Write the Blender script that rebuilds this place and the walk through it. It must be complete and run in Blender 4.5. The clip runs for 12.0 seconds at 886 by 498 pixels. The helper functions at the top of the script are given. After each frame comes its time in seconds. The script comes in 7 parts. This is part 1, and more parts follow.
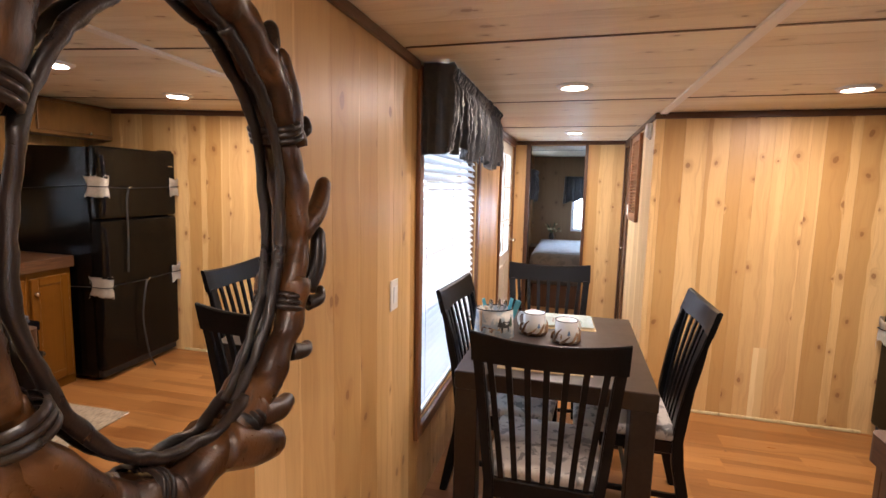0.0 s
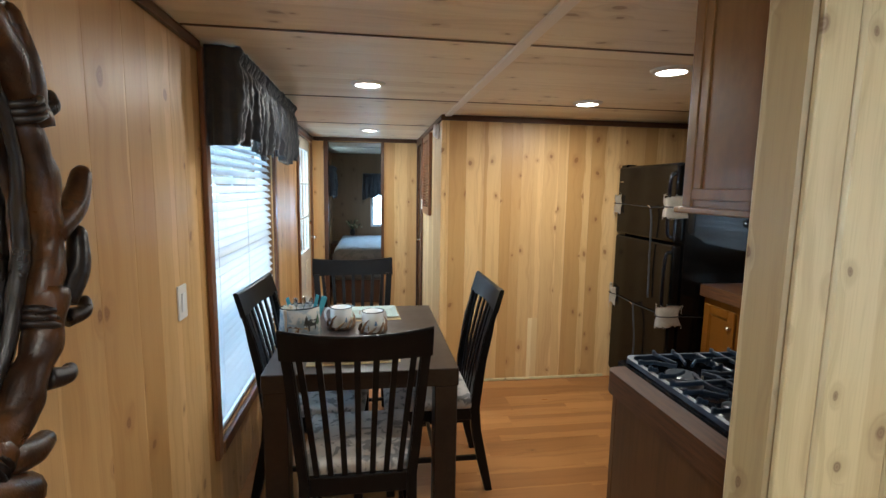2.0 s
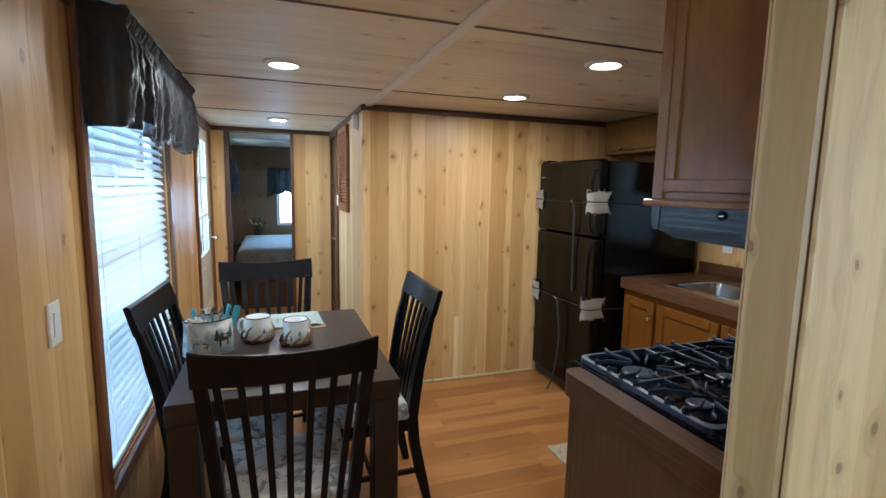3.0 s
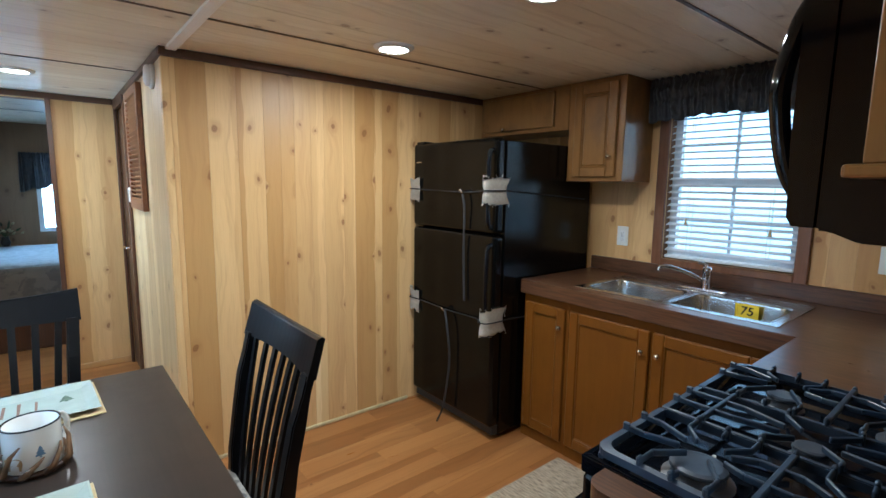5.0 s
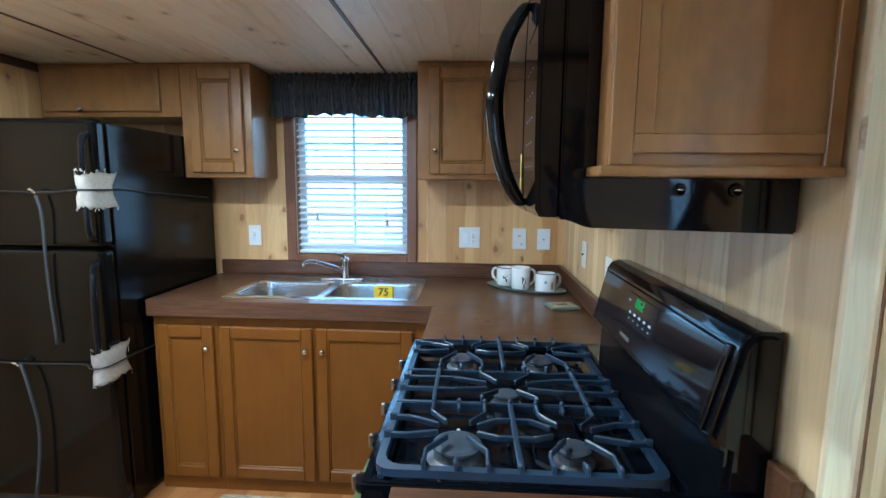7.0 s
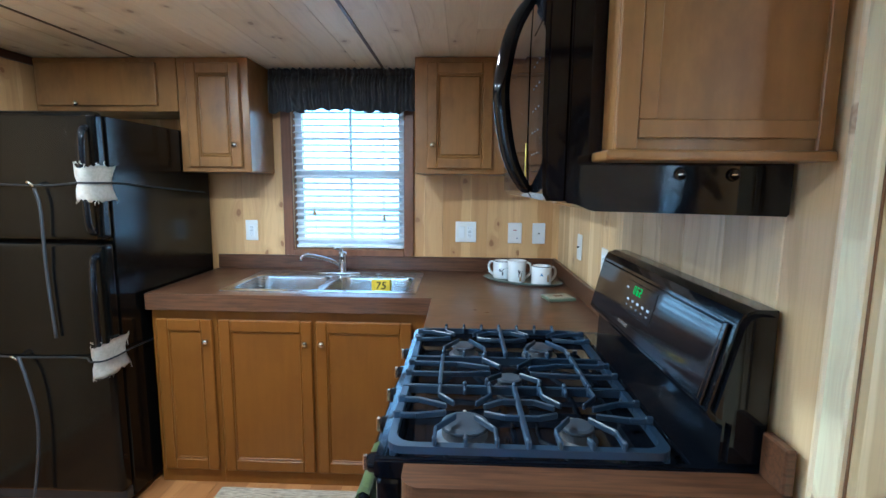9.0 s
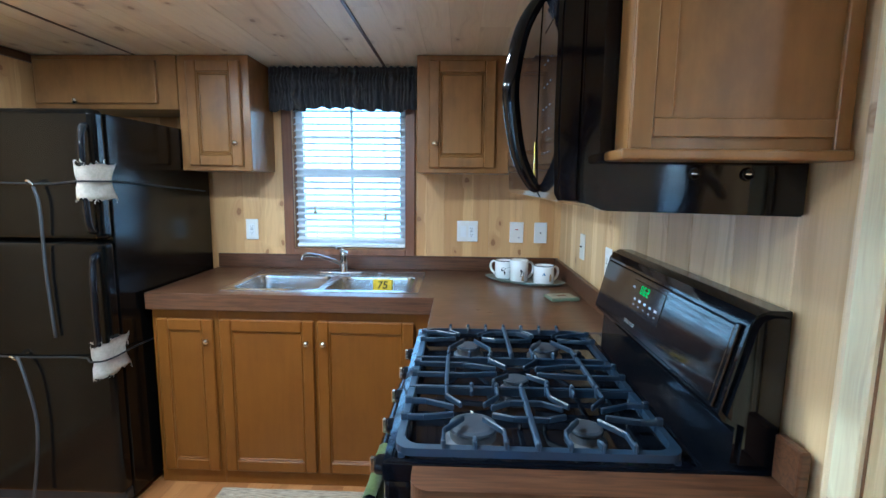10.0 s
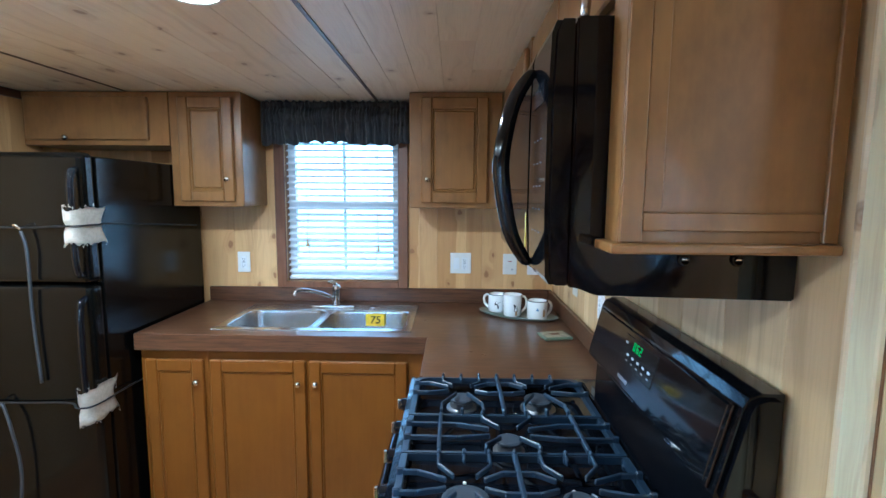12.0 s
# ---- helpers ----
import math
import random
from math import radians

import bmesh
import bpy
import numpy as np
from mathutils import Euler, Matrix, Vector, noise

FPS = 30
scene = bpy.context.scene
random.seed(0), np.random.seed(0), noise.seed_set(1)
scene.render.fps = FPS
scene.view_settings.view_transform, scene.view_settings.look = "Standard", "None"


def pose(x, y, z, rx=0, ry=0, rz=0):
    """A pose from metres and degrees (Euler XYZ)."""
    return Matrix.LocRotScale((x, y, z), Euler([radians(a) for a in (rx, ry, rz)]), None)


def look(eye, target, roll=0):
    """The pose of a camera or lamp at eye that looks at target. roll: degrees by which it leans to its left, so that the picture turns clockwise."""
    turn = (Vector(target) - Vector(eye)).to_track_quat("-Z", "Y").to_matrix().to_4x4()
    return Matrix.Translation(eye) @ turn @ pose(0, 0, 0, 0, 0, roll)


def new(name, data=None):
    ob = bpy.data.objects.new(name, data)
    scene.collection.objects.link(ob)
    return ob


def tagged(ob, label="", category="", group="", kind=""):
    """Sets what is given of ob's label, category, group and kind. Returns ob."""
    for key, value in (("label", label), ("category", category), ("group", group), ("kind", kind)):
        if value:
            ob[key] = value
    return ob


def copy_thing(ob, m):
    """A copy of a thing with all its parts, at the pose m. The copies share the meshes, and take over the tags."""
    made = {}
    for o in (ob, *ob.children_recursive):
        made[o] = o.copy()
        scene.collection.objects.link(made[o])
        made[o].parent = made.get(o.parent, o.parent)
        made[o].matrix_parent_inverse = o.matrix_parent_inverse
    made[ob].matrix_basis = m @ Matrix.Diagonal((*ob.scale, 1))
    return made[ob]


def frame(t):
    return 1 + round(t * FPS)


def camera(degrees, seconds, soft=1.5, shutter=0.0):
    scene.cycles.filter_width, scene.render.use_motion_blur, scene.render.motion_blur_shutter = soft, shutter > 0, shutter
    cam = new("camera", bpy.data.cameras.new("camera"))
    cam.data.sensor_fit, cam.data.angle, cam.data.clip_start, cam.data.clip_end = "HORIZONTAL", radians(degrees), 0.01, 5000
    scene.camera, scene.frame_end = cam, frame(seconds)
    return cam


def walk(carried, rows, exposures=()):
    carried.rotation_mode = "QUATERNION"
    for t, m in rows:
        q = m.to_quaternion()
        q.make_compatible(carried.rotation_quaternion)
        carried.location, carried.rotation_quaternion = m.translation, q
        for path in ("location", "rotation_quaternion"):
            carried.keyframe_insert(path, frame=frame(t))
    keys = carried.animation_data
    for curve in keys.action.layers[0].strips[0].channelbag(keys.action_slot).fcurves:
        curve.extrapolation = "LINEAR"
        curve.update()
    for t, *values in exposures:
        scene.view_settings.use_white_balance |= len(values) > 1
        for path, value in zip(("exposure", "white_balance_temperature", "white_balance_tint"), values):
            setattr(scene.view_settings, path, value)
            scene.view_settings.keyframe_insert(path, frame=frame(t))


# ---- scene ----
cam = camera(85.4, 12.0)
PATH = [
    (0, (0.652, 0.73, 1.519), (0.136, 2.645, 1.262), 1.1),
    (0.5, (0.738, 0.645, 1.513), (0.453, 2.609, 1.259), 1.1),
    (1, (0.802, 0.63, 1.493), (0.7, 2.612, 1.243), 0.8),
    (1.5, (0.734, 0.654, 1.514), (0.798, 2.637, 1.259), 1.0),
    (2, (0.646, 0.712, 1.505), (0.937, 2.674, 1.252), 0.9),
    (2.5, (0.562, 0.775, 1.493), (1.109, 2.681, 1.237), 1.0),
    (4.5, (0.631, 1.523, 1.476), (1.537, 3.286, 1.209), 1.1),
    (5, (0.72, 1.707, 1.439), (1.976, 3.24, 1.171), 0.8),
    (5.5, (0.83, 1.847, 1.46), (2.309, 3.168, 1.195), 0.8),
    (6, (0.815, 1.895, 1.45), (2.649, 2.65, 1.189), 0.4),
    (6.5, (0.746, 1.967, 1.426), (2.712, 2.227, 1.167), 0.5),
    (7, (0.722, 2.025, 1.438), (2.701, 2.14, 1.174), 0.5),
    (9, (0.688, 2.058, 1.415), (2.668, 2.133, 1.147), 0.5),
    (9.5, (0.696, 2.066, 1.414), (2.676, 2.13, 1.143), 0.5),
    (10, (0.698, 2.079, 1.415), (2.679, 2.145, 1.143), 0.6),
    (10.5, (0.707, 2.12, 1.434), (2.688, 2.188, 1.164), 0.6),
    (11, (0.666, 2.135, 1.479), (2.648, 2.182, 1.214), 0.6),
    (11.5, (0.682, 2.125, 1.496), (2.673, 2.159, 1.311), 0.6),
    (12, (0.72, 2.074, 1.537), (2.706, 2.117, 1.308), 0.4),
]
EXPOSURES = [(0, 0.43, 6550, 25), (1.0, 0.14, 6150, 12), (2.5, -0.08, 5300, 5), (4.5, 0.06, 4950, 3), (6.0, 0.12, 4800, 2), (6.5, 0.58, 4400, -2), (7.0, 0.88, 4350, -2), (10.5, 0.99, 4340, -1), (12, 1.0, 4300, -1)]
walk(cam, [(t, look(eye, target, roll)) for t, eye, target, roll in PATH], EXPOSURES)

# ---- plan, in metres ----
XR = 3.43          # window wall of the kitchen
YS0, YS1 = 1.395, 1.505   # partition behind the range
XP = 1.345         # free end of the partition
YW = 4.245         # closet wall
XC = 1.16          # corridor side of the closet
YB = 6.15          # bedroom partition
YEND = 8.7         # far wall of the bedroom
YBACK = -2.2       # far wall of the living end
H = 2.03           # ceiling

# ---- world and lights ----
world = bpy.data.worlds.new("world")
world.use_nodes = True
scene.world = world
wn = world.node_tree
sky = wn.nodes.new("ShaderNodeTexSky")
sky.sky_type, sky.sun_disc = "NISHITA", False
sky.sun_elevation, sky.sun_rotation = radians(40), radians(120)
wn.links.new(sky.outputs[0], wn.nodes["Background"].inputs[0])
wn.nodes["Background"].inputs[1].default_value = 0.12
sun_data = bpy.data.lights.new("sun", "SUN")
sun_data.energy, sun_data.angle, sun_data.color = 1.2, radians(12), (1, 0.96, 0.9)
new("sun", sun_data).matrix_world = look((20, -10, 20), (0, 3, 0))


def area_lamp(name, centre, facing, w, h, watts, colour, shape="RECTANGLE"):
    data = bpy.data.lights.new(name, "AREA")
    data.shape, data.size, data.size_y, data.energy, data.color = shape, w, h, watts, colour
    c = Vector(centre)
    new(name, data).matrix_world = look(c, c + Vector(facing))


DAY = (0.60, 0.82, 1.0)
WARM = (1.0, 0.89, 0.73)
area_lamp("window_light", (-0.30, 3.37, 1.2), (1, 0, 0.3), 1.5, 1.9, 62, DAY)
area_lamp("window_light", (XR + 0.32, 2.70, 1.42), (-1, 0, 0.4), 1.0, 1.15, 7, (0.52, 0.80, 1.0))
area_lamp("window_light", (-0.30, 5.55, 1.35), (1, 0, 0), 1.1, 1.2, 24, DAY)
area_lamp("window_light", (-0.30, -0.9, 1.25), (1, 0, -0.05), 1.4, 1.4, 62, DAY)
area_lamp("window_light", (XR + 0.30, -0.6, 1.25), (-1, 0, 0), 1.6, 1.4, 16, DAY)
area_lamp("window_light", (-0.30, 7.75, 1.2), (1, 0, 0), 0.8, 0.8, 22, DAY)
area_lamp("window_light", (0.98, YEND + 0.3, 1.2), (0, -1, 0), 0.7, 0.9, 20, DAY)
# the last four, over the unseen living end, are added as weaker fill
DOWNLIGHTS_AND_FILL = [(0.625, 3.29), (0.625, 5.32), (1.94, 3.555), (1.94, 2.72), (0.625, 0.6), (0.625, -1.0), (2.3, 0.2), (2.3, -1.2)]
for lx, ly in DOWNLIGHTS_AND_FILL:
    area_lamp("downlight_glow", (lx, ly, H - 0.016), (0, 0, -1), 0.115, 0.115, 13.0 if ly > 2 else 7.5, WARM, "DISK")

# ---- materials ----
class Nodes:
    """Short calls for a node tree."""

    def __init__(self, name):
        self.m = bpy.data.materials.new(name)
        self.m.use_nodes = True
        self.t = self.m.node_tree
        self.b = self.t.nodes["Principled BSDF"]

    def put(self, a, v):
        if isinstance(v, bpy.types.NodeSocket):
            self.t.links.new(v, a)
        else:
            a.default_value = v

    def node(self, kind, operation="", feature="", mixing=""):
        n = self.t.nodes.new(kind)
        if operation:
            n.operation = operation
        if feature:
            n.voronoi_dimensions, n.feature = "2D", feature
        if mixing:
            n.data_type, n.blend_type = "RGBA", mixing
        return n

    def math(self, op, a, b=0.0, c=0.0):
        n = self.node("ShaderNodeMath", operation=op)
        for i, v in enumerate((a, b, c)):
            self.put(n.inputs[i], v)
        return n.outputs[0]

    def coords(self):
        n = self.node("ShaderNodeSeparateXYZ")
        self.put(n.inputs[0], self.node("ShaderNodeTexCoord").outputs["Object"])
        return n.outputs

    def vec(self, x, y, z=0.0):
        n = self.node("ShaderNodeCombineXYZ")
        for i, v in enumerate((x, y, z)):
            self.put(n.inputs[i], v)
        return n.outputs[0]

    def noise(self, v, scale=1.0, detail=3.0, rough=0.55, distort=0.0):
        n = self.node("ShaderNodeTexNoise")
        if v is not None:
            self.put(n.inputs["Vector"], v)
        n.inputs["Scale"].default_value, n.inputs["Detail"].default_value = scale, detail
        n.inputs["Roughness"].default_value, n.inputs["Distortion"].default_value = rough, distort
        return n.outputs[0]

    def span(self, v, a, b, c=0.0, d=1.0):
        n = self.node("ShaderNodeMapRange")
        n.interpolation_type = "SMOOTHSTEP"
        for i, x in enumerate((v, a, b, c, d)):
            self.put(n.inputs[i], x)
        return n.outputs[0]

    def mix(self, f, a, b, how="MIX"):
        n = self.node("ShaderNodeMix", mixing=how)
        self.put(n.inputs[0], f)
        self.put(n.inputs[6], a if isinstance(a, bpy.types.NodeSocket) else (*a, 1))
        self.put(n.inputs[7], b if isinstance(b, bpy.types.NodeSocket) else (*b, 1))
        return n.outputs[2]

    def random(self, island=False):
        if island:
            return self.node("ShaderNodeNewGeometry").outputs["Random Per Island"]
        return self.node("ShaderNodeObjectInfo").outputs["Random"]

    def done(self, colour, rough=0.5, bump=None, strength=0.2, distance=0.002, metal=0.0, coat=0.0, sheen=0.0, spec=0.5):
        self.b.inputs["Specular IOR Level"].default_value = spec
        self.put(self.b.inputs["Base Color"], colour if isinstance(colour, bpy.types.NodeSocket) else (*colour, 1))
        self.put(self.b.inputs["Roughness"], rough)
        self.b.inputs["Metallic"].default_value = metal
        self.b.inputs["Coat Weight"].default_value = coat
        self.b.inputs["Sheen Weight"].default_value = sheen
        if bump is not None:
            n = self.node("ShaderNodeBump")
            n.inputs["Strength"].default_value, n.inputs["Distance"].default_value = strength, distance
            self.put(n.inputs["Height"], bump)
            self.put(self.b.inputs["Normal"], n.outputs[0])
        return self.m


def pine(name, pale, mid, deep, island=False, flat=False, knots=0.5, rough=0.42, grainy=0.30, dense=1.0):
    """Knotty pine boards. Boards run along local z, or along local x for a ceiling (flat)."""
    n = Nodes(name)
    x, y, z = n.coords()
    across, along = (y, x) if flat else (x, z)
    r = n.random(island)
    a = n.math("MULTIPLY_ADD", r, 17.3, across)
    l = n.math("MULTIPLY_ADD", r, 91.7, along)
    wob = n.noise(n.vec(a, l), 9.0, 2.0)
    sway = n.noise(n.vec(n.math("MULTIPLY", a, 3.0), n.math("MULTIPLY", l, 2.4)), 1.0, 2.0)
    vor = n.node("ShaderNodeTexVoronoi", feature="F1")
    n.put(vor.inputs["Vector"], n.vec(n.math("MULTIPLY_ADD", wob, 0.22, n.math("MULTIPLY", a, 5.4 * dense)),
                                      n.math("MULTIPLY_ADD", wob, 0.22, n.math("MULTIPLY", l, 3.7 * dense))))
    vor.inputs["Scale"].default_value = 1.0
    d = vor.outputs["Distance"]
    cell = n.node("ShaderNodeSeparateColor")
    n.put(cell.inputs[0], vor.outputs["Color"])
    live = n.math("LESS_THAN", cell.outputs[0], knots)
    size = n.math("MULTIPLY_ADD", cell.outputs[1], 0.06, 0.036)
    ringed = n.math("MULTIPLY_ADD", n.math("SINE", n.math("MULTIPLY", d, 190.0)), 0.12, 0.74)
    knot = n.math("MULTIPLY", n.math("MULTIPLY", n.span(d, size, n.math("MULTIPLY", size, 0.6)), live), ringed)
    halo = n.math("MULTIPLY", n.span(d, n.math("MULTIPLY", size, 3.2), size), live)
    grain = n.noise(n.vec(n.math("MULTIPLY_ADD", sway, 3.2, n.math("MULTIPLY_ADD", halo, 1.3, n.math("MULTIPLY", a, 26.0))), n.math("MULTIPLY", l, 0.9)), 1.0, 4.0, 0.6, 0.35)
    fine = n.noise(n.vec(n.math("MULTIPLY", a, 260.0), n.math("MULTIPLY", l, 6.0)), 1.0, 2.0)
    broad = n.noise(n.vec(n.math("MULTIPLY", a, 5.0), n.math("MULTIPLY", l, 0.8)), 1.0, 2.0)
    tone = n.math("FRACT", n.math("MULTIPLY", r, 7.13))
    edge = n.math("MULTIPLY_ADD", n.math("FRACT", n.math("MULTIPLY", r, 31.7)), 0.16, -0.045)
    side = n.math("MULTIPLY_ADD", n.math("GREATER_THAN", n.math("FRACT", n.math("MULTIPLY", r, 53.1)), 0.5), 2.0, -1.0)
    reach = n.math("MULTIPLY_ADD", n.math("ADD", sway, n.math("MULTIPLY", halo, 0.25)), 0.06, n.math("MULTIPLY_ADD", across, side, -0.03))
    sap = n.span(n.math("SUBTRACT", reach, edge), -0.002, 0.003) if not flat else 0.0
    col = n.mix(n.span(n.math("MULTIPLY_ADD", broad, 0.8, n.math("MULTIPLY_ADD", tone, 1.5, -0.65)), 0.1, 0.9), pale, mid)
    col = n.mix(n.math("MULTIPLY", sap, 0.6), col, tuple(min(0.85, v * k) for v, k in zip(pale, (1.22, 1.3, 1.4)))) if not flat else col
    col = n.mix(n.math("MULTIPLY", n.span(grain, 0.45, 0.75), grainy), col, deep)
    col = n.mix(n.math("MULTIPLY", n.span(fine, 0.45, 0.75), 0.16), col, deep)
    col = n.mix(n.math("MULTIPLY", halo, 0.30), col, deep)
    col = n.mix(n.math("MULTIPLY", knot, 0.88), col, (deep[0] * 0.62, deep[1] * 0.5, deep[2] * 0.46))
    h = n.math("ADD", grain, n.math("MULTIPLY", fine, 0.5))
    return n.done(col, n.math("MULTIPLY_ADD", grain, 0.15, rough - 0.07), h, 0.12, 0.001)


def stained(name, base, dark, rough=0.35, along="z", scale=1.0, coat=0.15, pores=0.35, spec=0.5, cloud=0.45):
    """Stained cabinet timber or laminate, streaked along one local axis."""
    n = Nodes(name)
    c = dict(zip("xyz", n.coords()))
    r = n.random()
    k = {ax: n.math("MULTIPLY", n.math("MULTIPLY_ADD", r, 9.7, c[ax]), (2.2 if ax == along else 38.0) * scale) for ax in "xyz"}
    g = n.noise(n.vec(k["x"], k["y"], k["z"]), 1.0, 5.0, 0.65, 0.5)
    b = n.noise(n.vec(c["x"], c["y"], n.math("MULTIPLY", c["z"], 0.6)), 6.5, 5.0, 0.65)
    col = n.mix(n.math("MULTIPLY", n.span(g, 0.35, 0.72), pores * 2), base, dark)
    col = n.mix(n.math("MULTIPLY", n.span(b, 0.4, 0.75), cloud), col, dark)
    return n.done(col, n.math("MULTIPLY_ADD", b, 0.18, rough - 0.08), g, 0.05, 0.0006, coat=coat, spec=spec)


def plain(name, base, rough=0.5, metal=0.0, vary=0.15, scale=14.0, bump=0.06, coat=0.0, fine=180.0, spec=0.5):
    """Paint, plastic, metal or glaze with light wear."""
    n = Nodes(name)
    b = n.noise(n.node("ShaderNodeTexCoord").outputs["Object"], scale, 3.0)
    f = n.noise(n.node("ShaderNodeTexCoord").outputs["Object"], fine, 2.0)
    dark = tuple(v * (1 - 2 * vary) for v in base)
    col = n.mix(n.span(b, 0.3, 0.8), base, dark)
    return n.done(col, n.math("MULTIPLY_ADD", b, 0.28 * min(rough, 0.5), rough * 0.86), f, bump, 0.0006, metal=metal, coat=coat, spec=spec)


def cloth(name, base, second, scale=9.0, weave=700.0, cut=(0.48, 0.56)):
    n = Nodes(name)
    o = n.node("ShaderNodeTexCoord").outputs["Object"]
    b = n.noise(o, scale, 4.0, 0.6, 0.6)
    f = n.noise(o, weave, 1.0)
    col = n.mix(n.span(b, *cut), base, second)
    col = n.mix(n.math("MULTIPLY", f, 0.25), col, tuple(v * 0.5 for v in base))
    return n.done(col, 0.85, f, 0.35, 0.001, sheen=0.25)


def glow(name, colour, strength):
    n = Nodes(name)
    n.b.inputs["Emission Color"].default_value = (*colour, 1)
    n.b.inputs["Emission Strength"].default_value = strength
    return n.done(colour, 0.5)


def clear(name, tint=(1, 1, 1), rough=0.02):
    n = Nodes(name)
    n.b.inputs["Transmission Weight"].default_value = 1.0
    n.b.inputs["IOR"].default_value = 1.45
    return n.done(tint, rough)


PINE = pine("pine_boards", (0.62, 0.388, 0.160), (0.50, 0.285, 0.098), (0.31, 0.135, 0.038), knots=0.72)
PINE_WASH = pine("pine_washed", (0.70, 0.505, 0.26), (0.60, 0.41, 0.19), (0.38, 0.21, 0.08), knots=0.45, grainy=0.5)
PINE_TRIM = pine("pine_trim_pale", (0.80, 0.66, 0.42), (0.72, 0.57, 0.33), (0.46, 0.30, 0.14), knots=0.4, grainy=0.4)
PINE_PALE = pine("pine_pale", (0.52, 0.405, 0.205), (0.43, 0.325, 0.155), (0.22, 0.135, 0.06), knots=0.7, dense=1.35, grainy=0.36)
PINE_CEIL = pine("pine_ceiling", (0.84, 0.75, 0.57), (0.77, 0.66, 0.48), (0.42, 0.31, 0.18), island=True, flat=True, knots=0.4)
PINE_SAP = pine("pine_sapwood", (0.72, 0.52, 0.26), (0.66, 0.46, 0.21), (0.45, 0.26, 0.09), knots=0.12)
BACKING = plain("wall_backing", (0.24, 0.13, 0.06), 0.8)
TRIM_DARK = stained("dark_trim", (0.10, 0.042, 0.018), (0.05, 0.02, 0.01), 0.4)
TRIM_Y = stained("dark_trim_y", (0.10, 0.042, 0.018), (0.05, 0.02, 0.01), 0.4, along="y")
TRIM_X = stained("dark_trim_x", (0.10, 0.042, 0.018), (0.05, 0.02, 0.01), 0.4, along="x")
CASING = stained("window_casing", (0.20, 0.085, 0.035), (0.11, 0.045, 0.018), 0.4)
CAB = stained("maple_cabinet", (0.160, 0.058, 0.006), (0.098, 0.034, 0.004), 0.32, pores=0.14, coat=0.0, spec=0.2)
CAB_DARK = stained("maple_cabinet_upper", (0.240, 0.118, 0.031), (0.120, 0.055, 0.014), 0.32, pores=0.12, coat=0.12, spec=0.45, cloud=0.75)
COUNTER = stained("counter_laminate", (0.112, 0.050, 0.022), (0.044, 0.019, 0.009), 0.30, along="y", scale=3.0, pores=0.5, coat=0.1, cloud=0.15)
ESPRESSO = stained("espresso_wood", (0.027, 0.018, 0.014), (0.015, 0.010, 0.008), 0.33, along="y", coat=0.0, spec=0.4)
BLACKWOOD = stained("black_painted_wood", (0.0052, 0.0056, 0.0068), (0.003, 0.0032, 0.004), 0.32, coat=0.0, spec=0.2)
FLOOR = pine("floor_planks", (0.36, 0.160, 0.046), (0.275, 0.114, 0.031), (0.16, 0.058, 0.015), knots=0.10, rough=0.30, grainy=0.42)
BATTEN = pine("pale_batten", (0.87, 0.77, 0.60), (0.82, 0.71, 0.53), (0.55, 0.40, 0.25), knots=0.1)
GLOSS_BLACK = plain("black_enamel", (0.004, 0.0045, 0.006), 0.06, vary=0.05, bump=0.006, spec=0.34)
FRIDGE_BLACK = plain("textured_black_steel", (0.0028, 0.0028, 0.0026), 0.17, vary=0.05, bump=0.02, fine=420.0, spec=0.22)
# black iron; the blue of window reflections is put into its base colour
IRON = plain("cast_iron", (0.014, 0.028, 0.053), 0.44, vary=0.1, bump=0.08, fine=400.0, spec=0.7)
COOKTOP = plain("cooktop_enamel", (0.004, 0.005, 0.008), 0.05, vary=0.05, bump=0.004, spec=0.36)
BURNER = plain("burner_alloy", (0.36, 0.36, 0.37), 0.32, metal=0.9)
STEEL = plain("brushed_steel", (0.60, 0.58, 0.55), 0.20, metal=1.0, vary=0.06)
NICKEL = plain("satin_nickel", (0.78, 0.75, 0.69), 0.22, metal=1.0, vary=0.05)
WHITE = plain("white_plastic", (0.78, 0.77, 0.74), 0.4, vary=0.03)
WHITE_PAINT = plain("white_door_paint", (0.74, 0.70, 0.62), 0.4, vary=0.04)
VINYL = plain("white_vinyl", (0.8, 0.82, 0.84), 0.45, vary=0.03)


def slat_vinyl():
    n = Nodes("blind_vinyl")
    a, b, m = n.node("ShaderNodeBsdfDiffuse"), n.node("ShaderNodeBsdfTranslucent"), n.node("ShaderNodeMixShader")
    a.inputs[0].default_value = b.inputs[0].default_value = (0.82, 0.83, 0.84, 1)
    m.inputs[0].default_value = 0.4
    n.t.links.new(a.outputs[0], m.inputs[1])
    n.t.links.new(b.outputs[0], m.inputs[2])
    n.t.links.new(m.outputs[0], n.t.nodes["Material Output"].inputs[0])
    return n.m


SLAT = slat_vinyl()
GLASS = clear("window_glass")
MIRROR = Nodes("mirror_silver").done((0.86, 0.86, 0.85), 0.0, metal=1.0)
NAVY = cloth("dark_valance_cloth", (0.034, 0.039, 0.050), (0.056, 0.055, 0.058), 16.0)
NAVY.node_tree.nodes["Principled BSDF"].inputs["Roughness"].default_value = 0.42
NAVY.node_tree.nodes["Principled BSDF"].inputs["Specular IOR Level"].default_value = 0.8
NAVY.node_tree.nodes["Principled BSDF"].inputs["Sheen Weight"].default_value = 0.4
LENS = glow("lamp_lens", (1.0, 0.9, 0.75), 22.0)
DARK_SLOT = plain("dark_slot", (0.02, 0.02, 0.02), 0.6)
